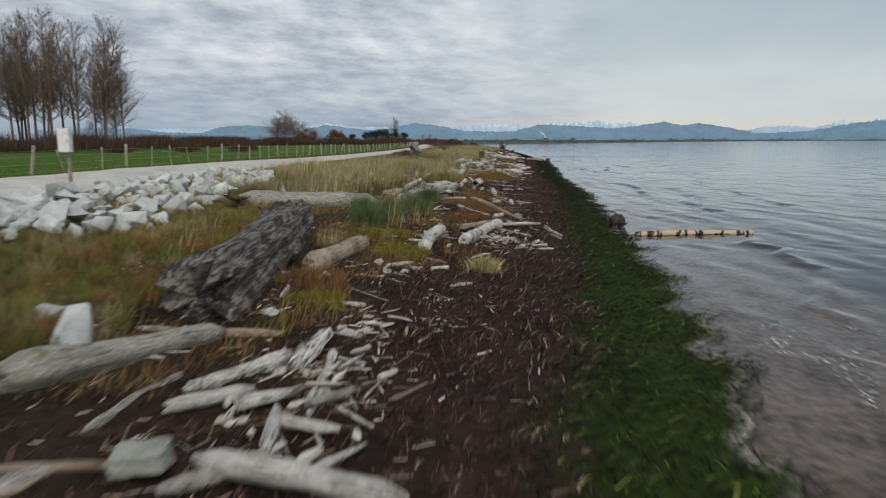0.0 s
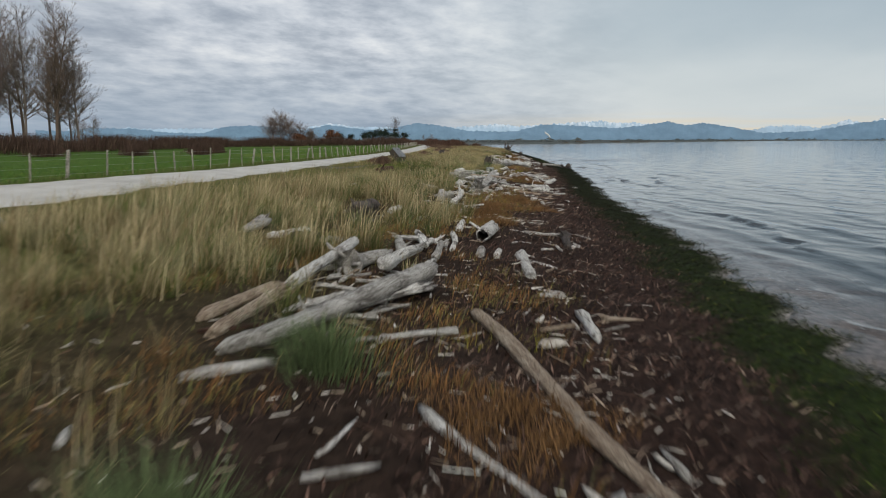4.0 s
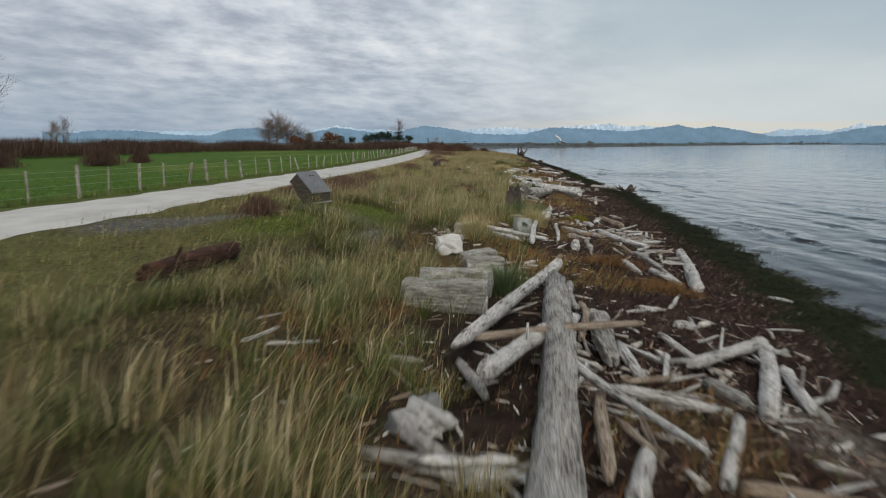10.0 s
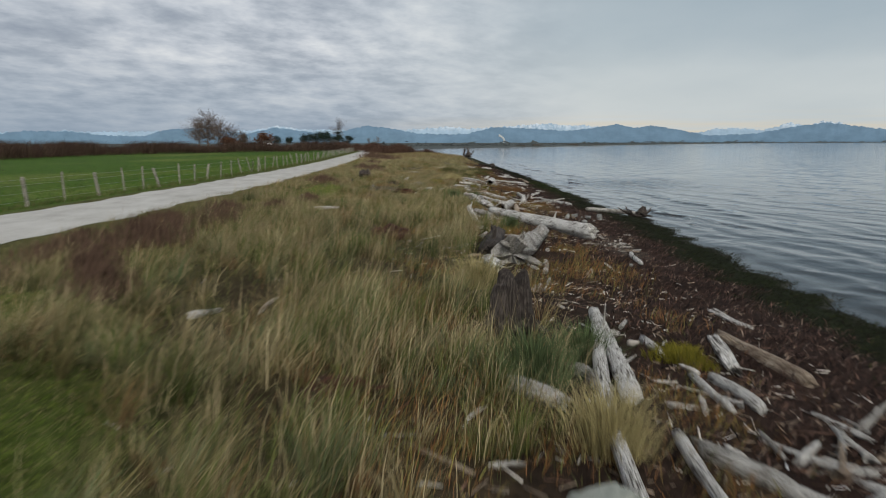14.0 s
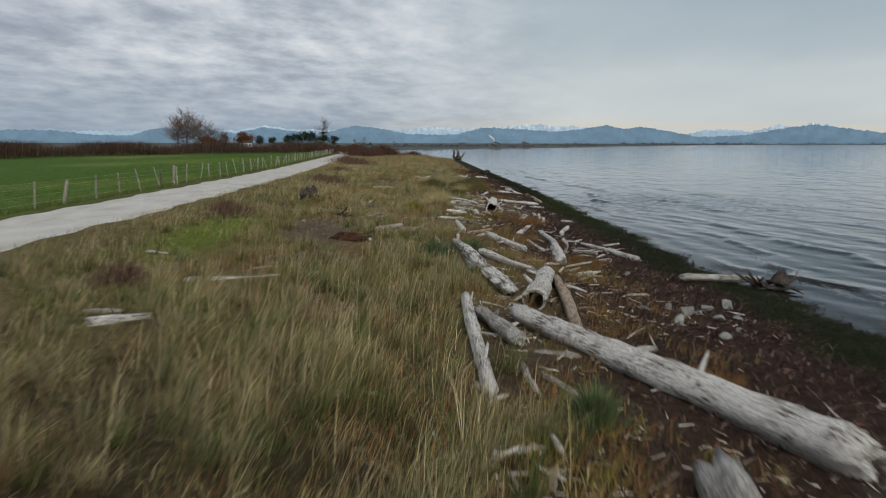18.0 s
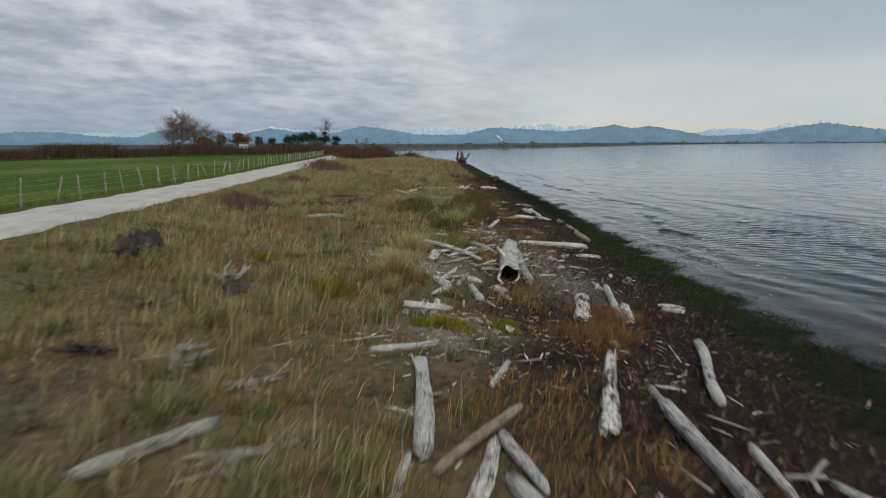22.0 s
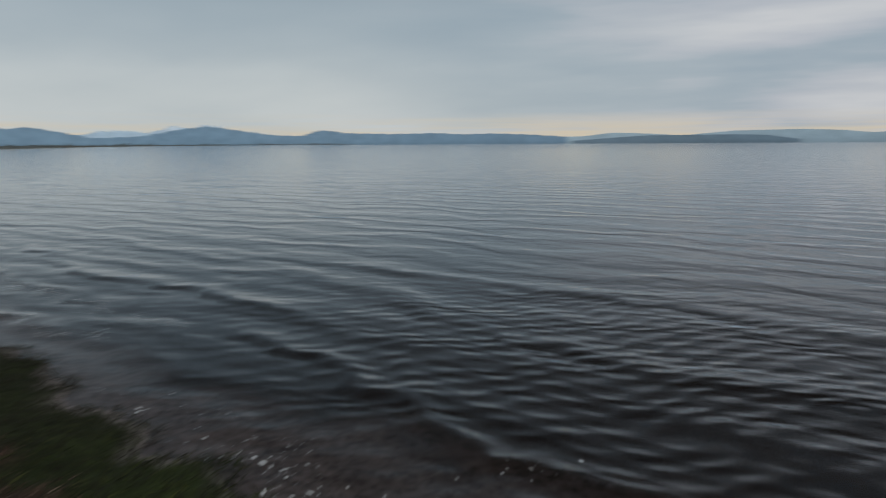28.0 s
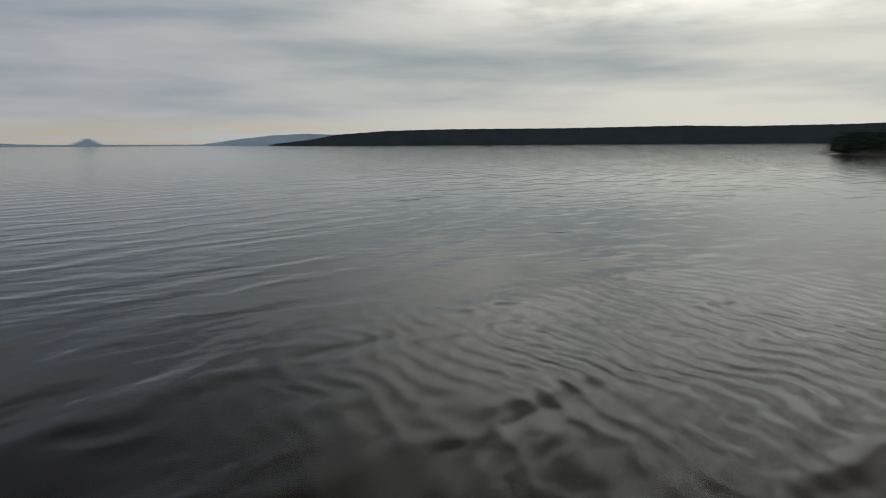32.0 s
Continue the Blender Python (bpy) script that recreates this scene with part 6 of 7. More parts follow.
def low_plants():
    def keep(x, y):
        d = shore(y) - x
        return smoothstep(-0.12, 0.25, tuft_mask(x, y, 0.7, 7)) * smoothstep(0.0, 1.8, d - np.interp(y, (116, 126), (3.6, 2.8))) * smoothstep(0.0, 2.5, np.interp(y, (85, 98), (11, 15)) - d) * (0.15 + 0.85 * bare_of_tufts(x, y))

    x, y = scatter(620000, 3.6, 14, 6, 170, keep)
    n = len(x)
    t = tones(n, (0.45, (0.23, 0.115, 0.045)), (0.3, (0.17, 0.12, 0.048)), (0.15, (0.24, 0.22, 0.065)), (0.1, (0.10, 0.11, 0.045)))
    gold = smoothstep(0.45, 0.75, tuft_mask(x, y, 0.6, 21))[:, None]
    t = t * (1 - gold) + np.array((0.23, 0.205, 0.03)) * gold
    blades("low_shore_plants", x, y, height(x, y), rng.uniform(0.06, 0.34, n), rng.uniform(0.35, 0.95, n), rng.uniform(0.002, 0.006, n), t, "low rust-brown and olive shore plants", "shore plants")


def turf():
    def keep(x, y):
        side = x - lane(y)
        return smoothstep(1.6, 2.2, side) * smoothstep(10.0, 6.0, side + 1.2 * tuft_mask(x, y, 0.4, 3)) * 0.8 + np.where(y > 88, 0.55, 0.15)

    x, y = scatter(420000, 7, 21.5, 5, 178, keep)
    k = ((x - lane(y)) > 1.7) & (rng.random(len(x)) < 0.25 + 0.75 * bare_of_tufts(x, y))
    x, y = x[k], y[k]
    n = len(x)
    t = tones(n, (0.40, (0.075, 0.092, 0.026)), (0.26, (0.11, 0.115, 0.036)), (0.24, (0.16, 0.13, 0.066)), (0.10, (0.13, 0.075, 0.033)))
    tip = np.clip(t * 1.3 + rng.uniform(0.0, 0.9, (n, 1)) * (0.30, 0.235, 0.125), 0, 0.8)
    blades("turf", x, y, height(x, y), rng.gamma(2.2, 0.055, n).clip(0.04, 0.36), rng.uniform(0.2, 0.8, n), rng.uniform(0.003, 0.008, n), t, "short green and straw turf beside the path", tip_tone=tip)
    k = rng.random(n) < np.interp(y, (5, 60, 88, 105, 178), (0.05, 0.06, 0.14, 0.22, 0.24)) * smoothstep(-0.2, 0.35, tuft_mask(x, y, 0.5, 23))
    x, y = x[k], y[k]
    n = len(x)
    t = tones(n, (0.55, (0.56, 0.46, 0.28)), (0.30, (0.44, 0.33, 0.19)), (0.15, (0.26, 0.16, 0.09)), spread=0.18)
    blades("dry_stalks", x, y, height(x, y), rng.gamma(3.0, 0.10, n).clip(0.12, 0.65), rng.uniform(0.1, 0.75, n), rng.uniform(0.0022, 0.0045, n), t, "dry tan stalks standing in the turf")


def field_grass():
    y = rng.uniform(15, 250, 120000)
    x = lane(y) - 3.3 - rng.exponential(9.0, len(y))
    n = len(x)
    t = tones(n, (0.70, (0.075, 0.150, 0.026)), (0.30, (0.14, 0.175, 0.045)))
    blades("field_grass", x, y, height(x, y), rng.uniform(0.06, 0.16, n), rng.uniform(0.2, 0.8, n), rng.uniform(0.008, 0.02, n), t, "bright green pasture grass")
    y = rng.uniform(15, 262, 16000)
    x = np.interp(y, (0, 45, 57, 70, 84, 120, 145, 170, 262), (-17.6, -16.2, -15.3, -14.7, -14.3, -12.8, -12.2, -12.3, -15.6)) + rng.normal(0, 0.3, len(y))
    n = len(x)
    t = tones(n, (0.5, (0.14, 0.135, 0.06)), (0.5, (0.08, 0.11, 0.03)))
    blades("fence_grass", x, y, height(x, y), rng.uniform(0.12, 0.42, n), rng.uniform(0.2, 0.8, n), rng.uniform(0.005, 0.012, n), t, "rough grass along the foot of the fence")


def sea_weed():
    x, y = scatter(120000, -0.35, 2.5, 2, 178, lambda x, y: smoothstep(2.5, 1.4, shore(y) - x + 0.35 * tuft_mask(x, y)) * smoothstep(-0.35, 0.05, shore(y) - x + 0.3 * tuft_mask(x, y, 1.7, 3)))
    n = len(x)
    t = tones(n, (0.48, (0.016, 0.028, 0.005)), (0.18, (0.038, 0.060, 0.010)), (0.05, (0.12, 0.14, 0.03)), (0.28, (0.014, 0.011, 0.008)), spread=0.45)
    old = np.interp(y, (0, 14, 30, 45, 110, 122, 132, 138), (0.0, 0.0, 0.45, 0.8, 0.85, 0.3, 0.4, 0.97))[:, None]
    t = t * (1 - old) + np.array((0.014, 0.014, 0.008)) * old
    blades("green_weed", x, y, np.maximum(height(x, y), 0.01) + 0.02 + 0.09 * np.clip(tuft_mask(x, y, 1.5, 31), 0, 1), rng.uniform(0.08, 0.30, n), rng.uniform(0.93, 0.998, n), rng.uniform(0.005, 0.016, n), t, "wet green sea lettuce and eelgrass along the waterline", "seaweed", 0.4)
    x, y = scatter(190000, 1.3, 7.5, 2, 178, lambda x, y: smoothstep(1.3, 2.1, shore(y) - x) * smoothstep(7.5, 4.5, shore(y) - x))
    n = len(x)
    t = tones(n, (0.42, (0.046, 0.027, 0.021)), (0.30, (0.105, 0.064, 0.050)), (0.08, (0.24, 0.18, 0.14)), (0.20, (0.014, 0.009, 0.008)), spread=0.45)
    blades("brown_wrack", x, y, height(x, y) + 0.01 + 0.07 * np.clip(tuft_mask(x, y, 1.9, 17), 0, 1), rng.uniform(0.06, 0.26, n), rng.uniform(0.80, 0.995, n), rng.uniform(0.004, 0.013, n), t, "matted dark brown dried eelgrass wrack", "seaweed", 0.4)


def chips():
    """Splinters of bark and wood, too many to count."""
    n = 26000
    y = rng.uniform(3, 172, n)
    x = shore(y) - np.abs(rng.normal(5.8, 2.0, n))
    k = rng.random(n) < smoothstep(-0.5, 0.5, tuft_mask(x, y, 0.8, 13) + 0.25 * np.sin(y * 0.8)) * smoothstep(2.0, 3.4, shore(y) - x) * np.interp(y, (120, 130), (1, 0.35))
    x, y = x[k], y[k]
    ln = rng.gamma(1.5, 0.028, len(x)) + 0.015
    for hx, hy, rx, ry, many, longest in HEAPS:
        q = many * 6
        x, y = np.r_[x, hx + rng.normal(0, 0.75, q) * rx], np.r_[y, hy + rng.normal(0, 0.75, q) * ry]
        ln = np.r_[ln, rng.gamma(2.0, 0.035, q) + 0.02]
    n = len(x)
    a, el = rng.uniform(0, np.pi, n), rng.uniform(-0.2, 0.25, n)
    w = rng.uniform(0.003, 0.011, n)
    ux = np.stack([np.cos(a) * np.cos(el), np.sin(a) * np.cos(el), np.sin(el)], 1)
    uy = np.stack([-np.sin(a), np.cos(a), np.zeros(n)], 1)
    uz = np.cross(ux, uy)
    c = np.stack([x, y, height(x, y) + w * 0.5 + 0.01], 1)
    v = []
    for sx in (-1, 1):
        for sy, sz in ((-1, -0.6), (1, -0.5), (0.7, 0.6), (-0.8, 0.5)):
            v.append(c + ux * (ln * sx)[:, None] + uy * (w * sy * (1.0 if sx < 0 else 0.7))[:, None] + uz * (w * sz)[:, None])
    v = np.stack(v, 1).reshape(-1, 3)
    b = np.arange(n)[:, None, None] * 8
    f = np.array([[0, 1, 2, 3], [7, 6, 5, 4], [0, 4, 5, 1], [1, 5, 6, 2], [2, 6, 7, 3], [3, 7, 4, 0]])
    t = tones(n, (0.34, (0.62, 0.575, 0.52)), (0.34, (0.32, 0.25, 0.19)), (0.32, (0.15, 0.09, 0.065)), spread=0.35)
    tagged(from_arrays("wood_chips", v, (b + f[None]).reshape(-1, 4), LITTER, np.repeat(t, 8, 0)), "scattered pale splinters and chips of driftwood", "wood chips", kind="stuff")


def foam():
    """Flecks of foam where the small waves break."""
    n = 30000
    y = rng.uniform(2, 172, n)
    k = np.clip(np.sin(y * 0.264) + 0.5 * np.sin(y * 0.71 + 1) + 0.3 * np.sin(y * 2.3), 0, 1)
    keep = rng.random(n) < k
    y = y[keep]
    n = len(y)
    x = shore(y) + np.where(rng.random(n) < 0.5, 1.35 + 0.55 * np.sin(y * 0.33), 2.95 + 0.55 * np.sin(y * 0.27 + 2)) + rng.normal(0, 0.16, n)
    # a broken lace of bubbles over the shallows by the bend
    more = 1500
    my = rng.normal(128.5, 3.6, more)
    x, y = np.r_[x, shore(my) + 0.25 + np.abs(rng.normal(0, 0.5, more)) + 0.25 * np.sin(my * 3.1)], np.r_[y, my]
    n = len(y)
    z = 0.03 + rng.uniform(0, 0.02, n)
    r = rng.gamma(1.5, 0.0045, n) + 0.003
    v = []
    for a in (0.3, 1.6, 2.9, 4.2, 5.5):
        v.append(np.stack([x + r * np.cos(a) * rng.uniform(0.6, 1.3, n), y + 2.0 * r * np.sin(a) * rng.uniform(0.6, 1.3, n), z], 1))
    v.append(np.stack([x, y, z + r * 0.2], 1))
    v = np.stack(v, 1).reshape(-1, 3)
    b = np.arange(n)[:, None, None] * 6
    f = np.array([[j, (j + 1) % 5, 5] for j in range(5)])
    t = tones(n, (1.0, (0.48, 0.50, 0.51)), spread=0.2)
    tagged(from_arrays("sea_foam", v, None, LITTER, np.repeat(t, 6, 0), (b + f[None]).reshape(-1, 3)), "white flecks of foam on the small breaking waves", "foam", kind="stuff")


def moss():
    """Bright short moss and grass on the open green patches."""
    xs, ys = [], []
    for px, py, wx, wy, s, tone in PATCHES:
        if tone in (GREEN, LUSH):
            q = int(wx * wy * 5200)
            xs.append(px + rng.normal(0, 0.62, q) * wx)
            ys.append(py + rng.normal(0, 0.62, q) * wy)
    x, y = np.concatenate(xs), np.concatenate(ys)
    n = len(x)
    t = tones(n, (0.55, (0.085, 0.125, 0.022)), (0.25, (0.135, 0.16, 0.035)), (0.2, (0.20, 0.17, 0.085))) * np.where(y > 95, 1.45, 1.0)[:, None]
    blades("moss_turf", x, y, height(x, y), rng.uniform(0.02, 0.08, n), rng.uniform(0.2, 0.8, n), rng.uniform(0.004, 0.010, n), t, "bright green moss and short grass on open patches")


def grit():
    """Small stones on the open patches, too many to count."""
    xs, ys = [], []
    for px, py, wx, wy, s, tone in PATCHES:
        if tone not in (GREEN, LUSH):
            q = int(wx * wy * 230)
            xs.append(px + rng.normal(0, 0.7, q) * wx)
            ys.append(py + rng.normal(0, 0.7, q) * wy)
    x, y = np.concatenate(xs), np.concatenate(ys)
    n = len(x)
    r = rng.gamma(2.0, 0.005, n) + 0.005
    c = np.stack([x, y, height(x, y) + r * 0.3], 1)
    way = np.array(((1, 0, 0), (0, 1, 0), (-1, 0, 0), (0, -1, 0), (0, 0, 0.7), (0, 0, -0.5)))
    v = (c[:, None] + way[None] * r[:, None, None] * rng.uniform(0.6, 1.3, (n, 6, 1))).reshape(-1, 3)
    f = np.array([(0, 1, 4), (1, 2, 4), (2, 3, 4), (3, 0, 4), (1, 0, 5), (2, 1, 5), (3, 2, 5), (0, 3, 5)])
    t = tones(n, (0.5, (0.16, 0.14, 0.118)), (0.25, (0.28, 0.26, 0.23)), (0.25, (0.09, 0.07, 0.055)))
    tagged(from_arrays("pebbles", v, None, LITTER, np.repeat(t, 6, 0), (np.arange(n)[:, None, None] * 6 + f[None]).reshape(-1, 3)), "small grey and brown pebbles on bare ground", "pebbles", kind="stuff")


def bank_plants():
    """Rust and olive clumps between the rock bank and the wood."""
    m = 900
    cy = rng.uniform(4.5, 24, m)
    low = np.interp(cy, (4, 9, 13, 15, 21.7, 31), (-9.5, -8.9, -7.5, -6.4, -7.0, -7.9))
    cx = low + rng.uniform(-0.1, 1, m) * (np.interp(cy, (4, 9, 18, 24), (-4.3, -3.6, -4.6, -4.4)) - low)
    per = rng.integers(60, 130, m)
    who = np.repeat(np.arange(m), per)
    n = len(who)
    ang, off = rng.uniform(0, 2 * np.pi, n), np.abs(rng.normal(0, 0.16, n))
    x, y = cx[who] + off * np.cos(ang), cy[who] + off * np.sin(ang)
    kinds = np.array(((0.17, 0.16, 0.035), (0.20, 0.105, 0.045), (0.10, 0.12, 0.03), (0.26, 0.22, 0.12), (0.12, 0.075, 0.04)))
    t = kinds[rng.choice(5, m, p=(0.28, 0.26, 0.2, 0.14, 0.12))][who]
    t = np.clip(t * (1 + rng.normal(0, 0.25, (n, 1))), 0.004, 0.9)
    h = rng.uniform(0.16, 0.42, m)[who] * rng.uniform(0.5, 1.1, n)
    blades("bank_plants", x, y, height(x, y), h, np.clip(rng.uniform(0.1, 0.7, n) + off, 0, 0.92), rng.uniform(0.002, 0.006, n), t, "rust-brown and olive plants below the rock bank", "shore plants", wind=ang + rng.normal(0, 0.5, n))


def clump(x, y, r, h, tone, label, name="grass_clump", n=900, loose=False):
    """One tuft or low bush of blades."""
    rnd = np.random.default_rng(int(abs(x * 71 + y * 37)))
    ang, off = rnd.uniform(0, 2 * np.pi, n), np.abs(rnd.normal(0, 0.5, n)) * r
    wind, lean = ang + rnd.normal(0, 0.4, n), np.clip(rnd.uniform(0.05, 0.5, n) + off / (r * 3), 0, 0.92)
    if loose:
        off = np.sqrt(rnd.random(n)) * r * (1 + 0.4 * np.sin(3 * ang + x))
        wind, lean = rnd.uniform(0, 2 * np.pi, n), rnd.uniform(0.3, 0.93, n)
        h = h * (1 - 0.55 * (off / r / 1.4) ** 2)
    t = np.clip(np.array(tone) * (1 + rnd.normal(0, 0.28, (n, 1))), 0.004, 0.9)
    px, py = x + off * np.cos(ang), y + off * np.sin(ang)
    ob = blades(name, px, py, height(px, py), h * rnd.uniform(0.45, 1.1, n), lean, rnd.uniform(0.003, 0.007, n), t, label, "plant", wind=wind)
    del ob["kind"]
    ob["group"] = "clumps among the driftwood"


BLUE, GOLD, RUST, STRAW = (0.095, 0.13, 0.058), (0.17, 0.15, 0.022), (0.17, 0.095, 0.042), (0.40, 0.34, 0.17)
for x, y, r, h in ((-2.4, 18.7, 0.45, 0.75), (-2.0, 20.4, 0.5, 0.7), (-1.5, 23.0, 0.5, 0.7), (-2.9, 21.5, 0.45, 0.6), (-1.2, 26.5, 0.5, 0.6), (0.9, 61.6, 0.3, 0.6), (1.9, 74.6, 0.4, 0.7), (2.7, 75.8, 0.35, 0.6), (3.6, 90.5, 0.3, 0.5), (3.4, 103.3, 0.35, 0.5), (2.3, 101.6, 0.45, 0.5)):
    clump(x, y, r, h, BLUE, "blue-green dune grass clump among driftwood")
for x, y, r, h in ((-2.15, 16.8, 0.4, 0.3), (-1.2, 15.0, 0.55, 0.34), (-1.5, 17.4, 0.4, 0.25), (1.9, 114.7, 0.5, 0.4), (3.9, 112.6, 0.45, 0.25), (4.9, 113.0, 0.3, 0.2), (-0.1, 118.3, 0.3, 0.2), (-2.0, 10.3, 0.4, 0.25), (4.2, 76.3, 0.4, 0.3)):
    clump(x, y, r, h, GOLD, "yellow-green low succulent clump on the wrack", "shore_plant_clump", 1500, True)
for x, y, r, h in ((0.2, 22.0, 0.8, 0.4), (0.6, 25.6, 0.8, 0.4), (0.9, 43.2, 0.5, 0.5), (1.3, 45.6, 0.6, 0.5), (0.9, 40.6, 0.5, 0.5), (2.2, 49.2, 0.7, 0.5), (2.9, 46.6, 0.5, 0.4), (-2.3, 11.4, 0.5, 0.45), (4.2, 63.8, 0.6, 0.4), (3.6, 66.5, 0.6, 0.4), (6.3, 112.6, 0.7, 0.5), (7.0, 114.4, 0.6, 0.45), (6.4, 103.0, 0.7, 0.45), (5.6, 92.4, 0.6, 0.4), (3.0, 116.4, 0.5, 0.6)):
    clump(x, y, r * 1.15, h * 0.8, RUST, "rust-brown dried shore plant among driftwood", "shore_plant_clump", 1500, True)
for x, y, r, h in ((7.3, 143.5, 0.9, 0.6), (5.8, 137.4, 0.9, 0.6), (5.0, 132.7, 0.8, 0.6), (6.5, 133.4, 0.6, 0.5), (4.8, 129.5, 0.9, 0.6), (5.6, 131.0, 0.7, 0.55), (3.6, 131.8, 0.9, 0.6), (3.6, 134.8, 0.8, 0.6), (6.3, 140.4, 0.9, 0.6), (4.6, 126.9, 0.6, 0.5), (6.3, 136.0, 0.6, 0.5)):
    clump(x, y, r, h, (0.095, 0.095, 0.036), "dense olive-green shore plant on the bank", "shore_plant_clump", 2600, True)
for x, y, r, h in ((7.3, 131.0, 0.45, 0.3), (7.4, 127.6, 0.45, 0.3), (6.6, 134.6, 0.5, 0.4), (5.6, 129.2, 0.5, 0.4), (7.0, 138.0, 0.6, 0.4)):
    clump(x, y, r, h, (0.15, 0.085, 0.038), "rust-brown dried shore plant on the bank", "shore_plant_clump", 1500, True)
for x, y, r, h in ((0.4, 14.0, 0.3, 0.35), (0.4, 68.4, 0.4, 0.7), (2.3, 72.9, 0.4, 0.7), (1.7, 80.3, 0.5, 0.7), (2.9, 117.6, 0.4, 0.7), (3.4, 121.2, 0.5, 0.6), (4.9, 129.0, 0.5, 0.6)):
    clump(x, y, r, h, STRAW, "straw-coloured dune grass clump among driftwood")


def far_grass():
    """Rough grass and dead stalks out along the point."""
    x, y = scatter(60000, 2.8, 22, 172, 300, lambda x, y: smoothstep(1.8, 2.6, x - lane(y)) * (0.35 + 0.65 * smoothstep(-0.3, 0.3, tuft_mask(x, y, 0.5, 6))))
    n = len(x)
    t = tones(n, (0.45, (0.34, 0.28, 0.15)), (0.3, (0.19, 0.11, 0.06)), (0.25, (0.14, 0.16, 0.06)))
    blades("far_grass", x, y, height(x, y), rng.uniform(0.15, 0.6, n), rng.uniform(0.1, 0.7, n), rng.uniform(0.006, 0.016, n), t, "rough tan grass and dead stalks along the point")


far_grass()
foam()
moss()
grit()
bank_plants()
dune_grass()
low_plants()
turf()
field_grass()
sea_weed()
chips()


# ---- shrubs, hedge and trees ----
def twigs(n, cx, cy, cz, rx, ry, h, rnd):
    """Corners and faces of upright twigs fanning out of one root."""
    a, r = rnd.uniform(0, 2 * np.pi, n), np.abs(rnd.normal(0, 0.55, n))
    x, y = cx + rx * r * np.cos(a), cy + ry * r * np.sin(a)
    hh = h * np.sqrt(np.clip(1 - 0.6 * r ** 2, 0.12, 1)) * rnd.uniform(0.4, 1.15, n)
    return x, y, hh


def shrub(x, y, r, h, tone, label, n=1400):
    rnd = np.random.default_rng(int(abs(x * 13 + y * 7)))
    px, py, hh = twigs(n, x, y, 0, r, r, h, rnd)
    z0 = float(height(x, y))
    k = rnd.random(n)
    base = z0 + hh * k * 0.6
    t = np.clip(np.array(tone) * (1 + rnd.normal(0, 0.3, (n, 1))), 0.004, 0.9)
    ob = blades("shrub", px, py, base, hh * (1 - k * 0.6) * 0.9, rnd.uniform(0.05, 0.6, n), rnd.uniform(0.004, 0.012, n) * max(1, h), t, label, "shrub")
    ob["kind"] = ""
    del ob["kind"]
    ob["group"] = "shrubs along the bank"


for x, y, r, h in ((-6.4, 81.5, 1.2, 0.6), (-5.6, 83.8, 1.3, 0.65), (-6.2, 85.6, 1.2, 0.6), (-5.0, 87.6, 1.1, 0.6), (-7.0, 79.0, 0.8, 0.5), (-5.6, 90.5, 1.3, 0.7), (-6.4, 87.5, 1.1, 0.6), (-4.4, 93.0, 1.0, 0.6), (-6.9, 83.5, 0.8, 0.5), (-5.4, 80.2, 0.7, 0.55), (-3.9, 97.2, 0.6, 0.5), (-4.9, 110, 1.0, 0.6),
                   (-3.0, 130.5, 1.1, 0.7), (-4.2, 133, 1.2, 0.7), (-3.4, 168, 2.4, 1.1), (-4.9, 173, 2.2, 1.0), (-6.2, 180, 2.6, 1.2), (-4.4, 150, 1.2, 0.7), (-3.9, 77.0, 0.6, 0.6), (-5.3, 68.5, 0.6, 0.6)):
    shrub(x, y, r, h, (0.125, 0.08, 0.058), "leafless brown wild rose shrub on the grassy bank")
for x, y, r, h in ((-6, 225, 3.5, 2.0), (-2, 236, 3.0, 1.7), (-9, 243, 3.8, 2.4), (-4, 252, 4, 2.4), (-12.5, 285, 4, 2.6), (-18, 300, 5, 3.0), (-25, 318, 6, 3.2), (3, 246, 2.5, 1.2)):
    shrub(x, y, r, h, (0.085, 0.05, 0.036), "large leafless brown shrub near the point", 3000)
for x, y, r, h in ((-36.5, 122, 1.9, 2.3), (-38, 134, 1.1, 1.8), (-42, 114, 1.9, 2.1), (-49, 106, 2.2, 2.4)):
    shrub(x, y, r, h * 0.85, (0.085, 0.055, 0.042), "dense dark brown leafless shrub in the field", 3000)


def point_woods():
    """Dark woods and scrub on the low point behind."""
    n = 9000
    u = rng.random(n) ** 1.6
    y = -98 - u * 330
    x = shore(y) - 1.5 - rng.exponential(9.0, n)
    top = (5.5 + 6.0 * u) * (0.7 + 0.3 * np.sin(x * 0.21) * np.sin(y * 0.13)) * smoothstep(0.0, 12.0, shore(y) - x + 6)
    z = height(x, y) + top * rng.random(n)
    s = 0.35 + 0.6 * u
    v = (np.stack([x, y, z], 1)[:, None] + rng.normal(0, 1, (n, 3, 3)) * s[:, None, None]).reshape(-1, 3)
    tagged(from_arrays("point_woods", v, None, CONIFER, None, np.arange(n * 3).reshape(-1, 3)), "dark woods along the low point behind the beach", "trees", kind="stuff")


point_woods()


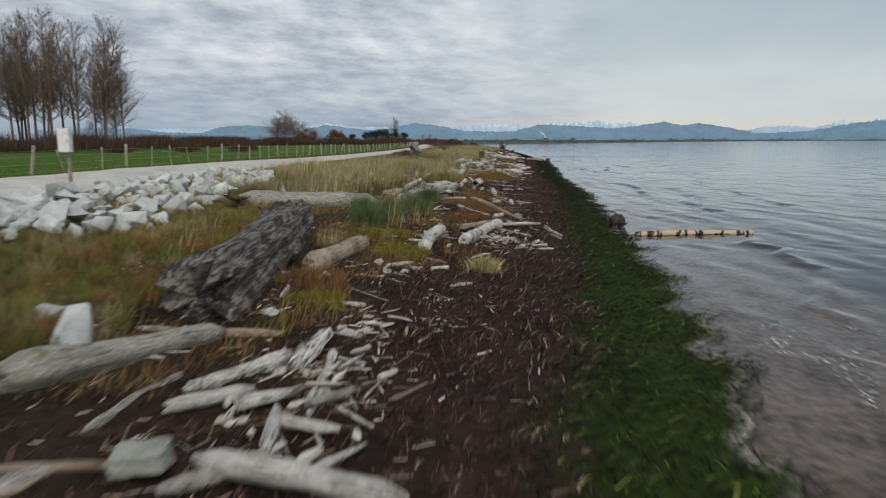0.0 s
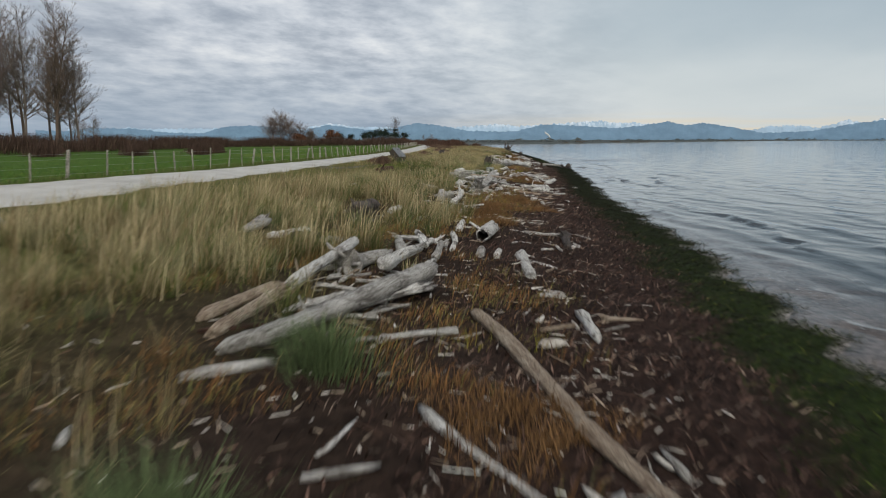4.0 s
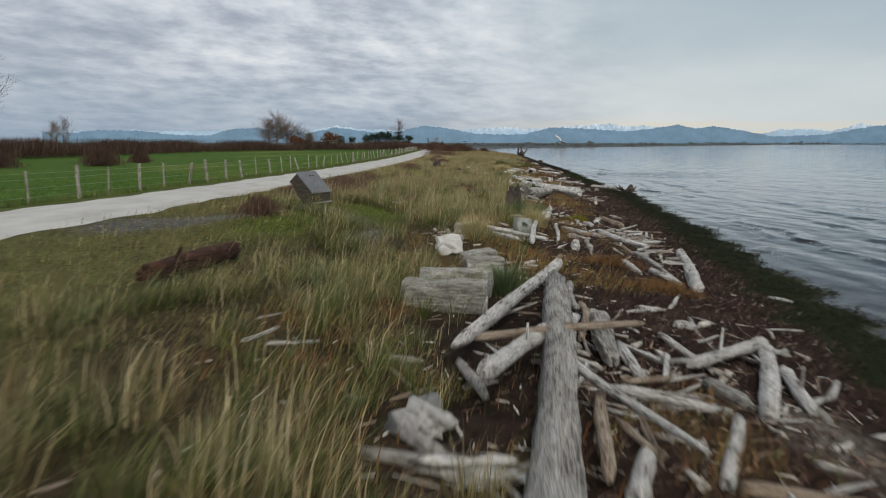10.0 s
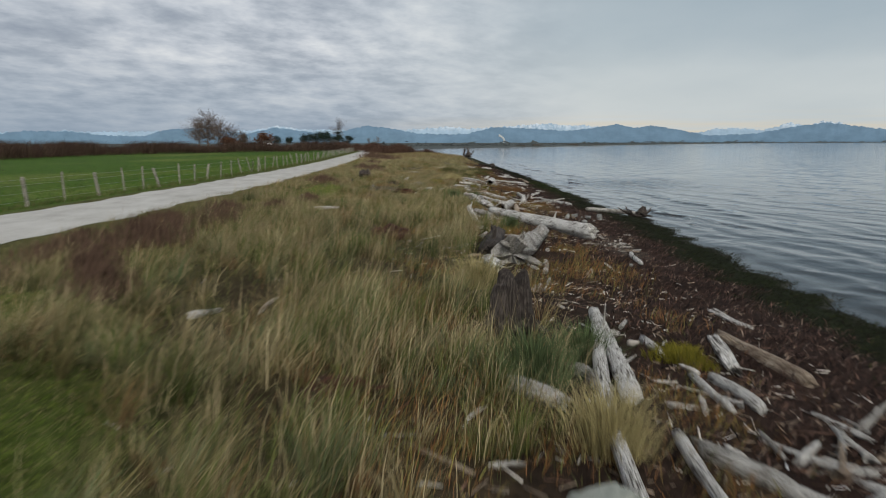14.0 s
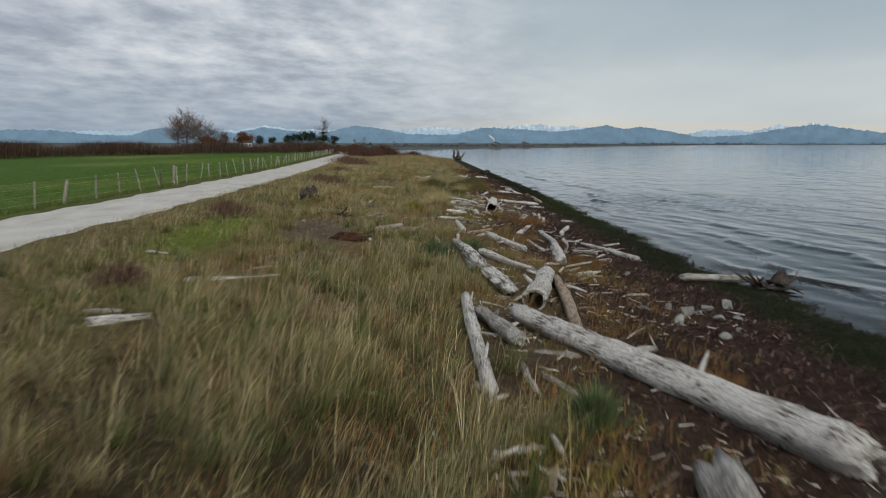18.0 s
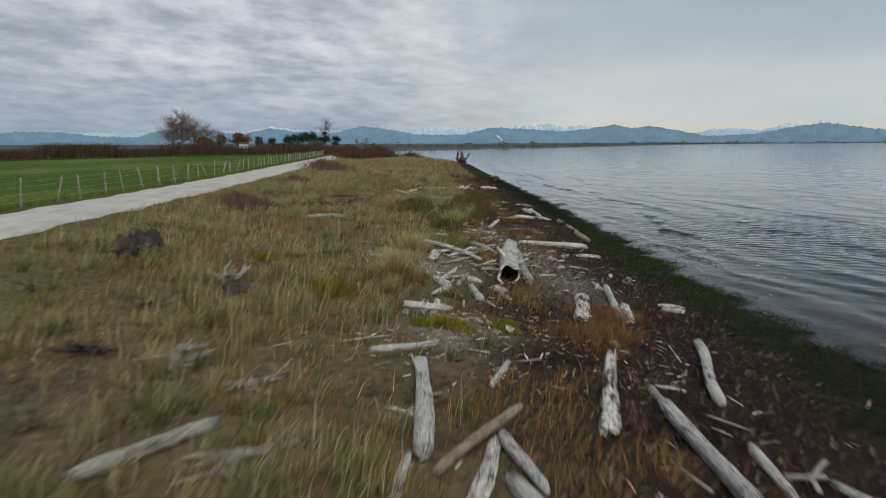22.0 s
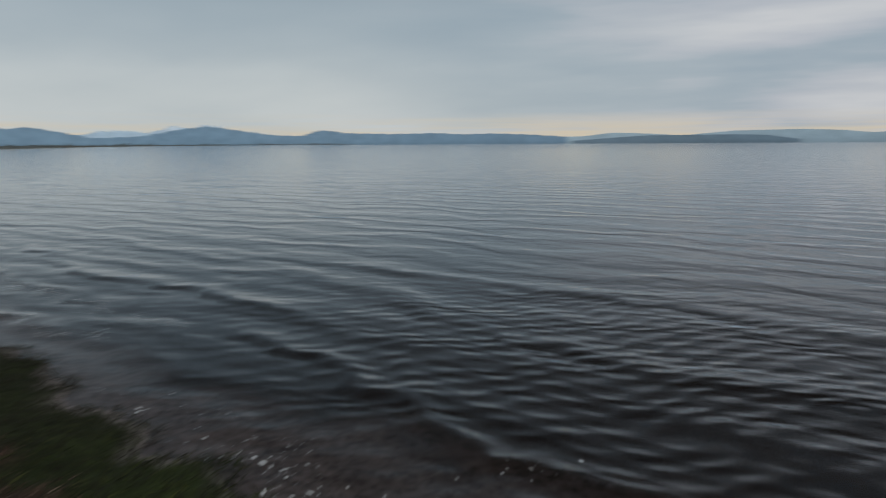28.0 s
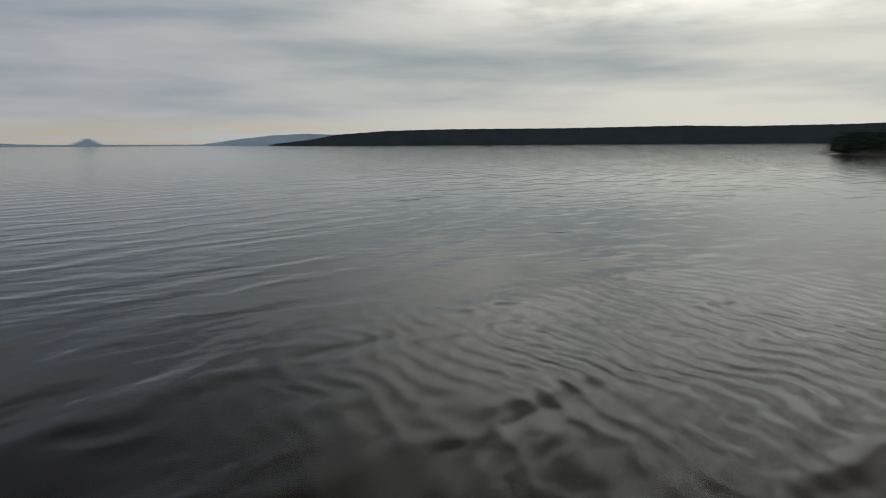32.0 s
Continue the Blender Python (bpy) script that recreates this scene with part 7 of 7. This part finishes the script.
def hedge():
    line = np.array([(-70, 30), (-68, 80), (-66, 130), (-66, 180), (-68, 225), (-52, 262), (-36, 285), (-22, 318)], float)
    seg = np.cumsum(np.r_[0, np.hypot(*np.diff(line, axis=0).T)])
    n = 60000
    u = rng.uniform(0, seg[-1], n)
    x, y = np.interp(u, seg, line[:, 0]) + rng.normal(0, 2.6, n), np.interp(u, seg, line[:, 1]) + rng.normal(0, 2.2, n)
    top = 2.3 + 0.7 * np.sin(u * 0.21) + 0.5 * np.sin(u * 0.63)
    k = rng.random(n)
    t = tones(n, (0.7, (0.06, 0.036, 0.028)), (0.3, (0.10, 0.07, 0.05)), spread=0.35)
    blades("hedge", x, y, height(x, y) + top * k * 0.6, top * (1 - 0.5 * k), rng.uniform(0.05, 0.8, n), rng.uniform(0.012, 0.035, n), t, "long leafless reddish-brown hedge beyond the field", "hedge")


hedge()


def tube(bm, a, b, r1, r2, sides):
    """One tapering length of branch."""
    q = (b - a).to_track_quat("Z", "X").to_matrix()
    rows = []
    for p, r in ((a, r1), (b, r2)):
        rows.append([bm.verts.new(p + q @ Vector((r * math.cos(2 * math.pi * k / sides), r * math.sin(2 * math.pi * k / sides), 0))) for k in range(sides)])
    for k in range(sides):
        bm.faces.new((rows[0][k], rows[0][(k + 1) % sides], rows[1][(k + 1) % sides], rows[1][k]))


def bare_tree(name, h, seed, mat, label, spread=0.16, first=0.25, boughs=46, trunk_r=0.24, rise=(0.25, 1.1)):
    """A leafless tree: leaning trunk, limbs, and a crown of fine twigs."""
    rnd = random.Random(seed)
    base = new(name)
    bt, bc = bmesh.new(), bmesh.new()
    spine, p = [], Vector((0, 0, -0.3))
    way = Vector((rnd.uniform(-0.05, 0.05), rnd.uniform(-0.05, 0.05), 1))
    for i in range(11):
        spine.append(p.copy())
        way += Vector((rnd.uniform(-0.05, 0.05), rnd.uniform(-0.05, 0.05), 0))
        p = p + way.normalized() * h / 10.4
    for i in range(10):
        tube(bt, spine[i], spine[i + 1], trunk_r * (1 - i / 10.5), trunk_r * (1 - (i + 1) / 10.5) + 0.01, 8)
    for _ in range(boughs):
        u = rnd.uniform(first, 0.98) * 10
        i = min(9, int(u))
        at = spine[i].lerp(spine[i + 1], u - i)
        az = rnd.uniform(0, 2 * math.pi)
        n = h * spread * (1.25 - u / 10) * rnd.uniform(0.6, 1.3) + 0.5
        d = Vector((math.cos(az), math.sin(az), rnd.uniform(*rise))).normalized()
        q, r = at, 0.02 + 0.30 * trunk_r * (1 - u / 11)
        for s in range(4):
            e = q + d * n / 4
            tube(bc, q, e, r, r * 0.7, 4)
            for _ in range(3):
                b = (d + Vector((rnd.uniform(-1, 1), rnd.uniform(-1, 1), rnd.uniform(-0.4, 0.9))) * 0.75).normalized()
                e2 = e + b * n * rnd.uniform(0.14, 0.34)
                tube(bc, e, e2, r * 0.5, r * 0.25, 3)
                for _ in range(3):
                    b2 = (b + Vector((rnd.uniform(-1, 1), rnd.uniform(-1, 1), rnd.uniform(-0.5, 0.8))) * 0.8).normalized()
                    tube(bc, e.lerp(e2, rnd.uniform(0.4, 1)), e2 + b2 * n * rnd.uniform(0.08, 0.2), r * 0.28, 0.012, 3)
            q, r = e, r * 0.7
            d = (d + Vector((rnd.uniform(-0.3, 0.3), rnd.uniform(-0.3, 0.3), 0.15))).normalized()
    part("trunk", bt, mat, base)
    part("crown", bc, mat, base, "fine bare twigs")
    return tagged(base, label, "tree", "")


TREES = [bare_tree("poplar_tree", 25, 40 + k, BARE_GREY if k % 2 else BARE_TWIG, "tall leafless poplar behind the field hedge", 0.21, 0.22, 74, 0.27, (0.4, 1.6)) for k in range(3)]
OAK = bare_tree("bare_tree", 18, 77, BARE_TWIG, "broad leafless tree far beyond the field", 0.5, 0.12, 95, 0.42, (0.0, 1.0))
SMALL = bare_tree("bare_tree", 16, 78, BARE_GREY, "slender leafless tree by the far path", 0.42, 0.2, 48, 0.33)


def at_ground(x, y, turn=0.0, size=1.0, drop=0.0):
    return pose(x, y, float(height(x, y)) - drop, 0, 0, turn) @ Matrix.Diagonal((size, size, size, 1))


def place(ob, x, y, turn, size):
    new_one = copy_thing(ob, Matrix.Identity(4))
    new_one.matrix_world = at_ground(x, y, turn, size)
    return new_one


for k, (x, y, sz) in enumerate(((-84.3, 153, 1.06), (-69.7, 154, 0.80), (-72.4, 151, 0.95), (-74.4, 155, 1.0), (-78.5, 152, 0.98), (-81.4, 157, 1.02), (-87.8, 151, 1.0), (-92.5, 153, 0.98),
                               (-90, 160, 0.9), (-96.1, 150, 1.05), (-99.6, 155, 1.0), (-104, 150, 1.08), (-86, 161, 0.94), (-76.5, 160, 0.8), (-95, 162, 1.0), (-108, 156, 1.0), (-80, 163, 0.9), (-83, 149, 0.86), (-89.3, 156, 1.04), (-93.7, 158, 0.95), (-97.5, 164, 0.9), (-101.5, 160, 1.0), (-73.2, 158, 0.72), (-106, 163, 0.95))):
    t = place(TREES[k % 3], x, y, k * 67, sz * 1.08)
    t["group"] = "poplars beside the field"
for t in TREES:
    t.matrix_world = at_ground(-118 - 4 * TREES.index(t), 152 + 5 * TREES.index(t), 20, 1.0)
    t["group"] = "poplars beside the field"
OAK.matrix_world = at_ground(-126, 530, 0, 1.2)
SMALL.matrix_world = at_ground(-59, 640, 0, 1.25)
for x, y, turn, sz in ((-121, 536, 50, 1.0), (-113, 534, 140, 0.75), (-133, 536, 200, 1.0), (-107, 540, 30, 0.55)):
    place(OAK, x, y, turn, sz)
for x, y, turn, sz in ((-150, 320, 20, 0.7), (-24, 540, 90, 0.5), (-29, 545, 200, 0.45), (-160, 330, 70, 0.6), (-210, 420, 0, 0.8)):
    place(SMALL, x, y, turn, sz)


def leafy(name, x, y, w, h, mat, label, seed, n=1500, clear=0.1):
    """A tree whose crown is many small leaf clumps round its limbs."""
    rnd = np.random.default_rng(seed)
    base = new(name)
    base.matrix_world = at_ground(x, y)
    bm = bmesh.new()
    tube(bm, Vector((0, 0, -0.3)), Vector((0, 0, h * 0.6)), w * 0.06, w * 0.02, 7)
    for k in range(6):
        a = k * 1.05
        tube(bm, Vector((0, 0, h * (0.15 + 0.06 * k))), Vector((math.cos(a) * w * 0.35, math.sin(a) * w * 0.35, h * (0.35 + 0.07 * k))), w * 0.02, w * 0.008, 5)
    part("trunk", bm, BARE_TWIG, base)
    lobes = rnd.normal(0, 1, (11, 3)) * (w * 0.2, w * 0.2, h * 0.14) + (0, 0, h * 0.58)
    c = lobes[rnd.integers(0, 11, n)] + rnd.normal(0, 1, (n, 3)) * (w * 0.12, w * 0.12, h * 0.10)
    c[:, 2] = np.clip(c[:, 2], h * clear, h * 1.02)
    s = w * 0.035
    v = (c[:, None] + rnd.normal(0, s, (n, 3, 3))).reshape(-1, 3)
    crown = from_arrays("crown", v, None, mat, None, np.arange(n * 3).reshape(-1, 3))
    crown.parent = base
    return tagged(base, label, "tree", "trees around the far farm")


for k, (x, y, w, h) in enumerate(((-62, 585, 10, 10.5), (-70, 590, 9, 10), (-54, 590, 9, 9.5), (-76, 580, 7, 8.5), (-86, 585, 6, 7), (-93, 580, 6, 7), (-112, 560, 7, 9), (-101, 575, 5, 7), (-48, 600, 7, 8))):
    leafy("conifer_tree", x, y, w, h, CONIFER, "dark rounded conifer beside the far farm", 60 + k)
for k, (x, y, w, h) in enumerate(((-80.5, 470, 9, 8.2), (-113, 520, 9, 6.5), (-108, 518, 6, 5))):
    leafy("russet_tree", x, y, w, h, RUSSET, "russet autumn tree beside the far farm", 90 + k)


def house(x, y, w, d, h, turn, label, wall_mat):
    base = new("house")
    base.matrix_world = at_ground(x, y, turn)
    tagged(base, label, "house", "far buildings")
    slab("wall", w, d, h, wall_mat, base, pose(0, 0, h / 2), "", 0.05)
    bm = bmesh.new()
    e = 0.4
    a = [bm.verts.new(p) for p in ((-w / 2 - e, -d / 2 - e, h), (w / 2 + e, -d / 2 - e, h), (w / 2 + e, d / 2 + e, h), (-w / 2 - e, d / 2 + e, h), (-w / 2 - e, 0, h + d * 0.35), (w / 2 + e, 0, h + d * 0.35))]
    for f in ((0, 1, 5, 4), (2, 3, 4, 5), (0, 4, 3), (1, 2, 5), (3, 2, 1, 0)):
        bm.faces.new([a[k] for k in f])
    part("roof", bm, STAIN, base, "dark pitched roof")
    for k in (-1, 1):
        win = slab("window", w * 0.16, 0.06, h * 0.35, STAIN, base, pose(k * w * 0.25, -d / 2 - 0.02, h * 0.55), "dark window pane", 0.01)
        slab("sill", w * 0.18, 0.12, 0.06, PAINT, win, pose(0, -0.05, -h * 0.19), "pale window sill", 0.01)
    slab("door", w * 0.12, 0.06, h * 0.7, STAIN, base, pose(0, -d / 2 - 0.02, h * 0.36), "dark door", 0.01)


house(-76.4, 460, 4.0, 3.2, 2.6, 10, "small white shed beyond the field hedge", PAINT)


# ---- the far low shore ----
def far_shore():
    bx = np.array((-400, -60, -30, 5, 60, 125, 300, 610, 1100, 2200, 3600), float)
    by = np.array((380, 400, 440, 520, 610, 710, 1080, 1650, 2350, 3200, 3700), float)
    u = np.linspace(0, len(bx) - 1, 220)
    x, y = np.interp(u, np.arange(len(bx)), bx), np.interp(u, np.arange(len(bx)), by)
    n = len(u)
    rows = [np.stack([x, y, np.full(n, -0.4)], 1), np.stack([x - 4, y + 10, np.full(n, 0.9)], 1), np.stack([x - 30, y + 60, np.full(n, 1.3)], 1), np.stack([x - 900, y + 2400, np.full(n, 1.6)], 1)]
    k = np.arange(n - 1)
    q = np.concatenate([np.stack([k + r * n, k + 1 + r * n, k + 1 + (r + 1) * n, k + (r + 1) * n], -1) for r in range(3)])
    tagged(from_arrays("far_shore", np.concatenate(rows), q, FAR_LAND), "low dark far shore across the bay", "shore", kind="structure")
    m = 2600
    uu = rng.uniform(1.5, len(bx) - 1, m)
    tx, ty = np.interp(uu, np.arange(len(bx)), bx), np.interp(uu, np.arange(len(bx)), by)
    back = rng.uniform(15, 90, m)
    tx, ty = tx - back * 0.3, ty + back
    far = np.hypot(tx, ty) / 900
    hgt = np.clip(rng.gamma(2.0, 1.0, m) * (0.4 + 0.4 * far) * (0.5 + 0.5 * np.sin(uu * 7) ** 2), 0.6, 9)
    v = []
    for c in range(5):
        off = rng.normal(0, 1, (m, 3, 3)) * np.stack([hgt * 0.55, hgt * 0.3, hgt * 0.28], 1)[:, None]
        v.append(np.stack([tx, ty, 1.0 + hgt * 0.45], 1)[:, None] + off)
    v = np.concatenate(v).reshape(-1, 3)
    v[:, 2] = np.maximum(v[:, 2], 0.8)
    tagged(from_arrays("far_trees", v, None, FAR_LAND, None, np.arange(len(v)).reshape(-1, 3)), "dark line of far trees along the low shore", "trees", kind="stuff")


far_shore()
rnd = random.Random(31)
for k in range(26):
    u = rnd.uniform(0.05, 0.75)
    bx = 30 + u * 900
    by = float(np.interp(bx, (5, 60, 125, 300, 610, 1100), (520, 610, 710, 1080, 1650, 2350))) + rnd.uniform(14, 40)
    house(bx, by, rnd.uniform(7, 15) * (0.6 + u), rnd.uniform(6, 9), rnd.uniform(2.5, 4.5) * (0.7 + u), rnd.uniform(-30, 30), "far white waterfront building across the bay", PAINT)


# ---- steam over the far works ----
def steam(x, y, h):
    """A thin curl of white steam, built of many small puffs."""
    rnd = random.Random(4)
    bm = bmesh.new()
    for k in range(26):
        u = k / 25
        r = h * (0.035 + 0.06 * u) * rnd.uniform(0.7, 1.2)
        bmesh.ops.create_icosphere(bm, subdivisions=2, radius=r, matrix=Matrix.Translation((h * (0.25 * math.sin(u * 4) - 0.3 * u) + rnd.uniform(-1, 1) * r * 0.5, 0, u * h)) @ Matrix.Diagonal((1, 1, 1.5, 1)))
    for v in bm.verts:
        v.co += Vector((rnd.uniform(-1, 1), rnd.uniform(-1, 1), rnd.uniform(-1, 1))) * h * 0.012
    ob = part("steam_plume", bm, PAINT)
    ob.matrix_world = pose(x, y, 3.0)
    tagged(ob, "thin curl of white steam over the far shore", "steam", kind="stuff")


steam(89, 835, 8)
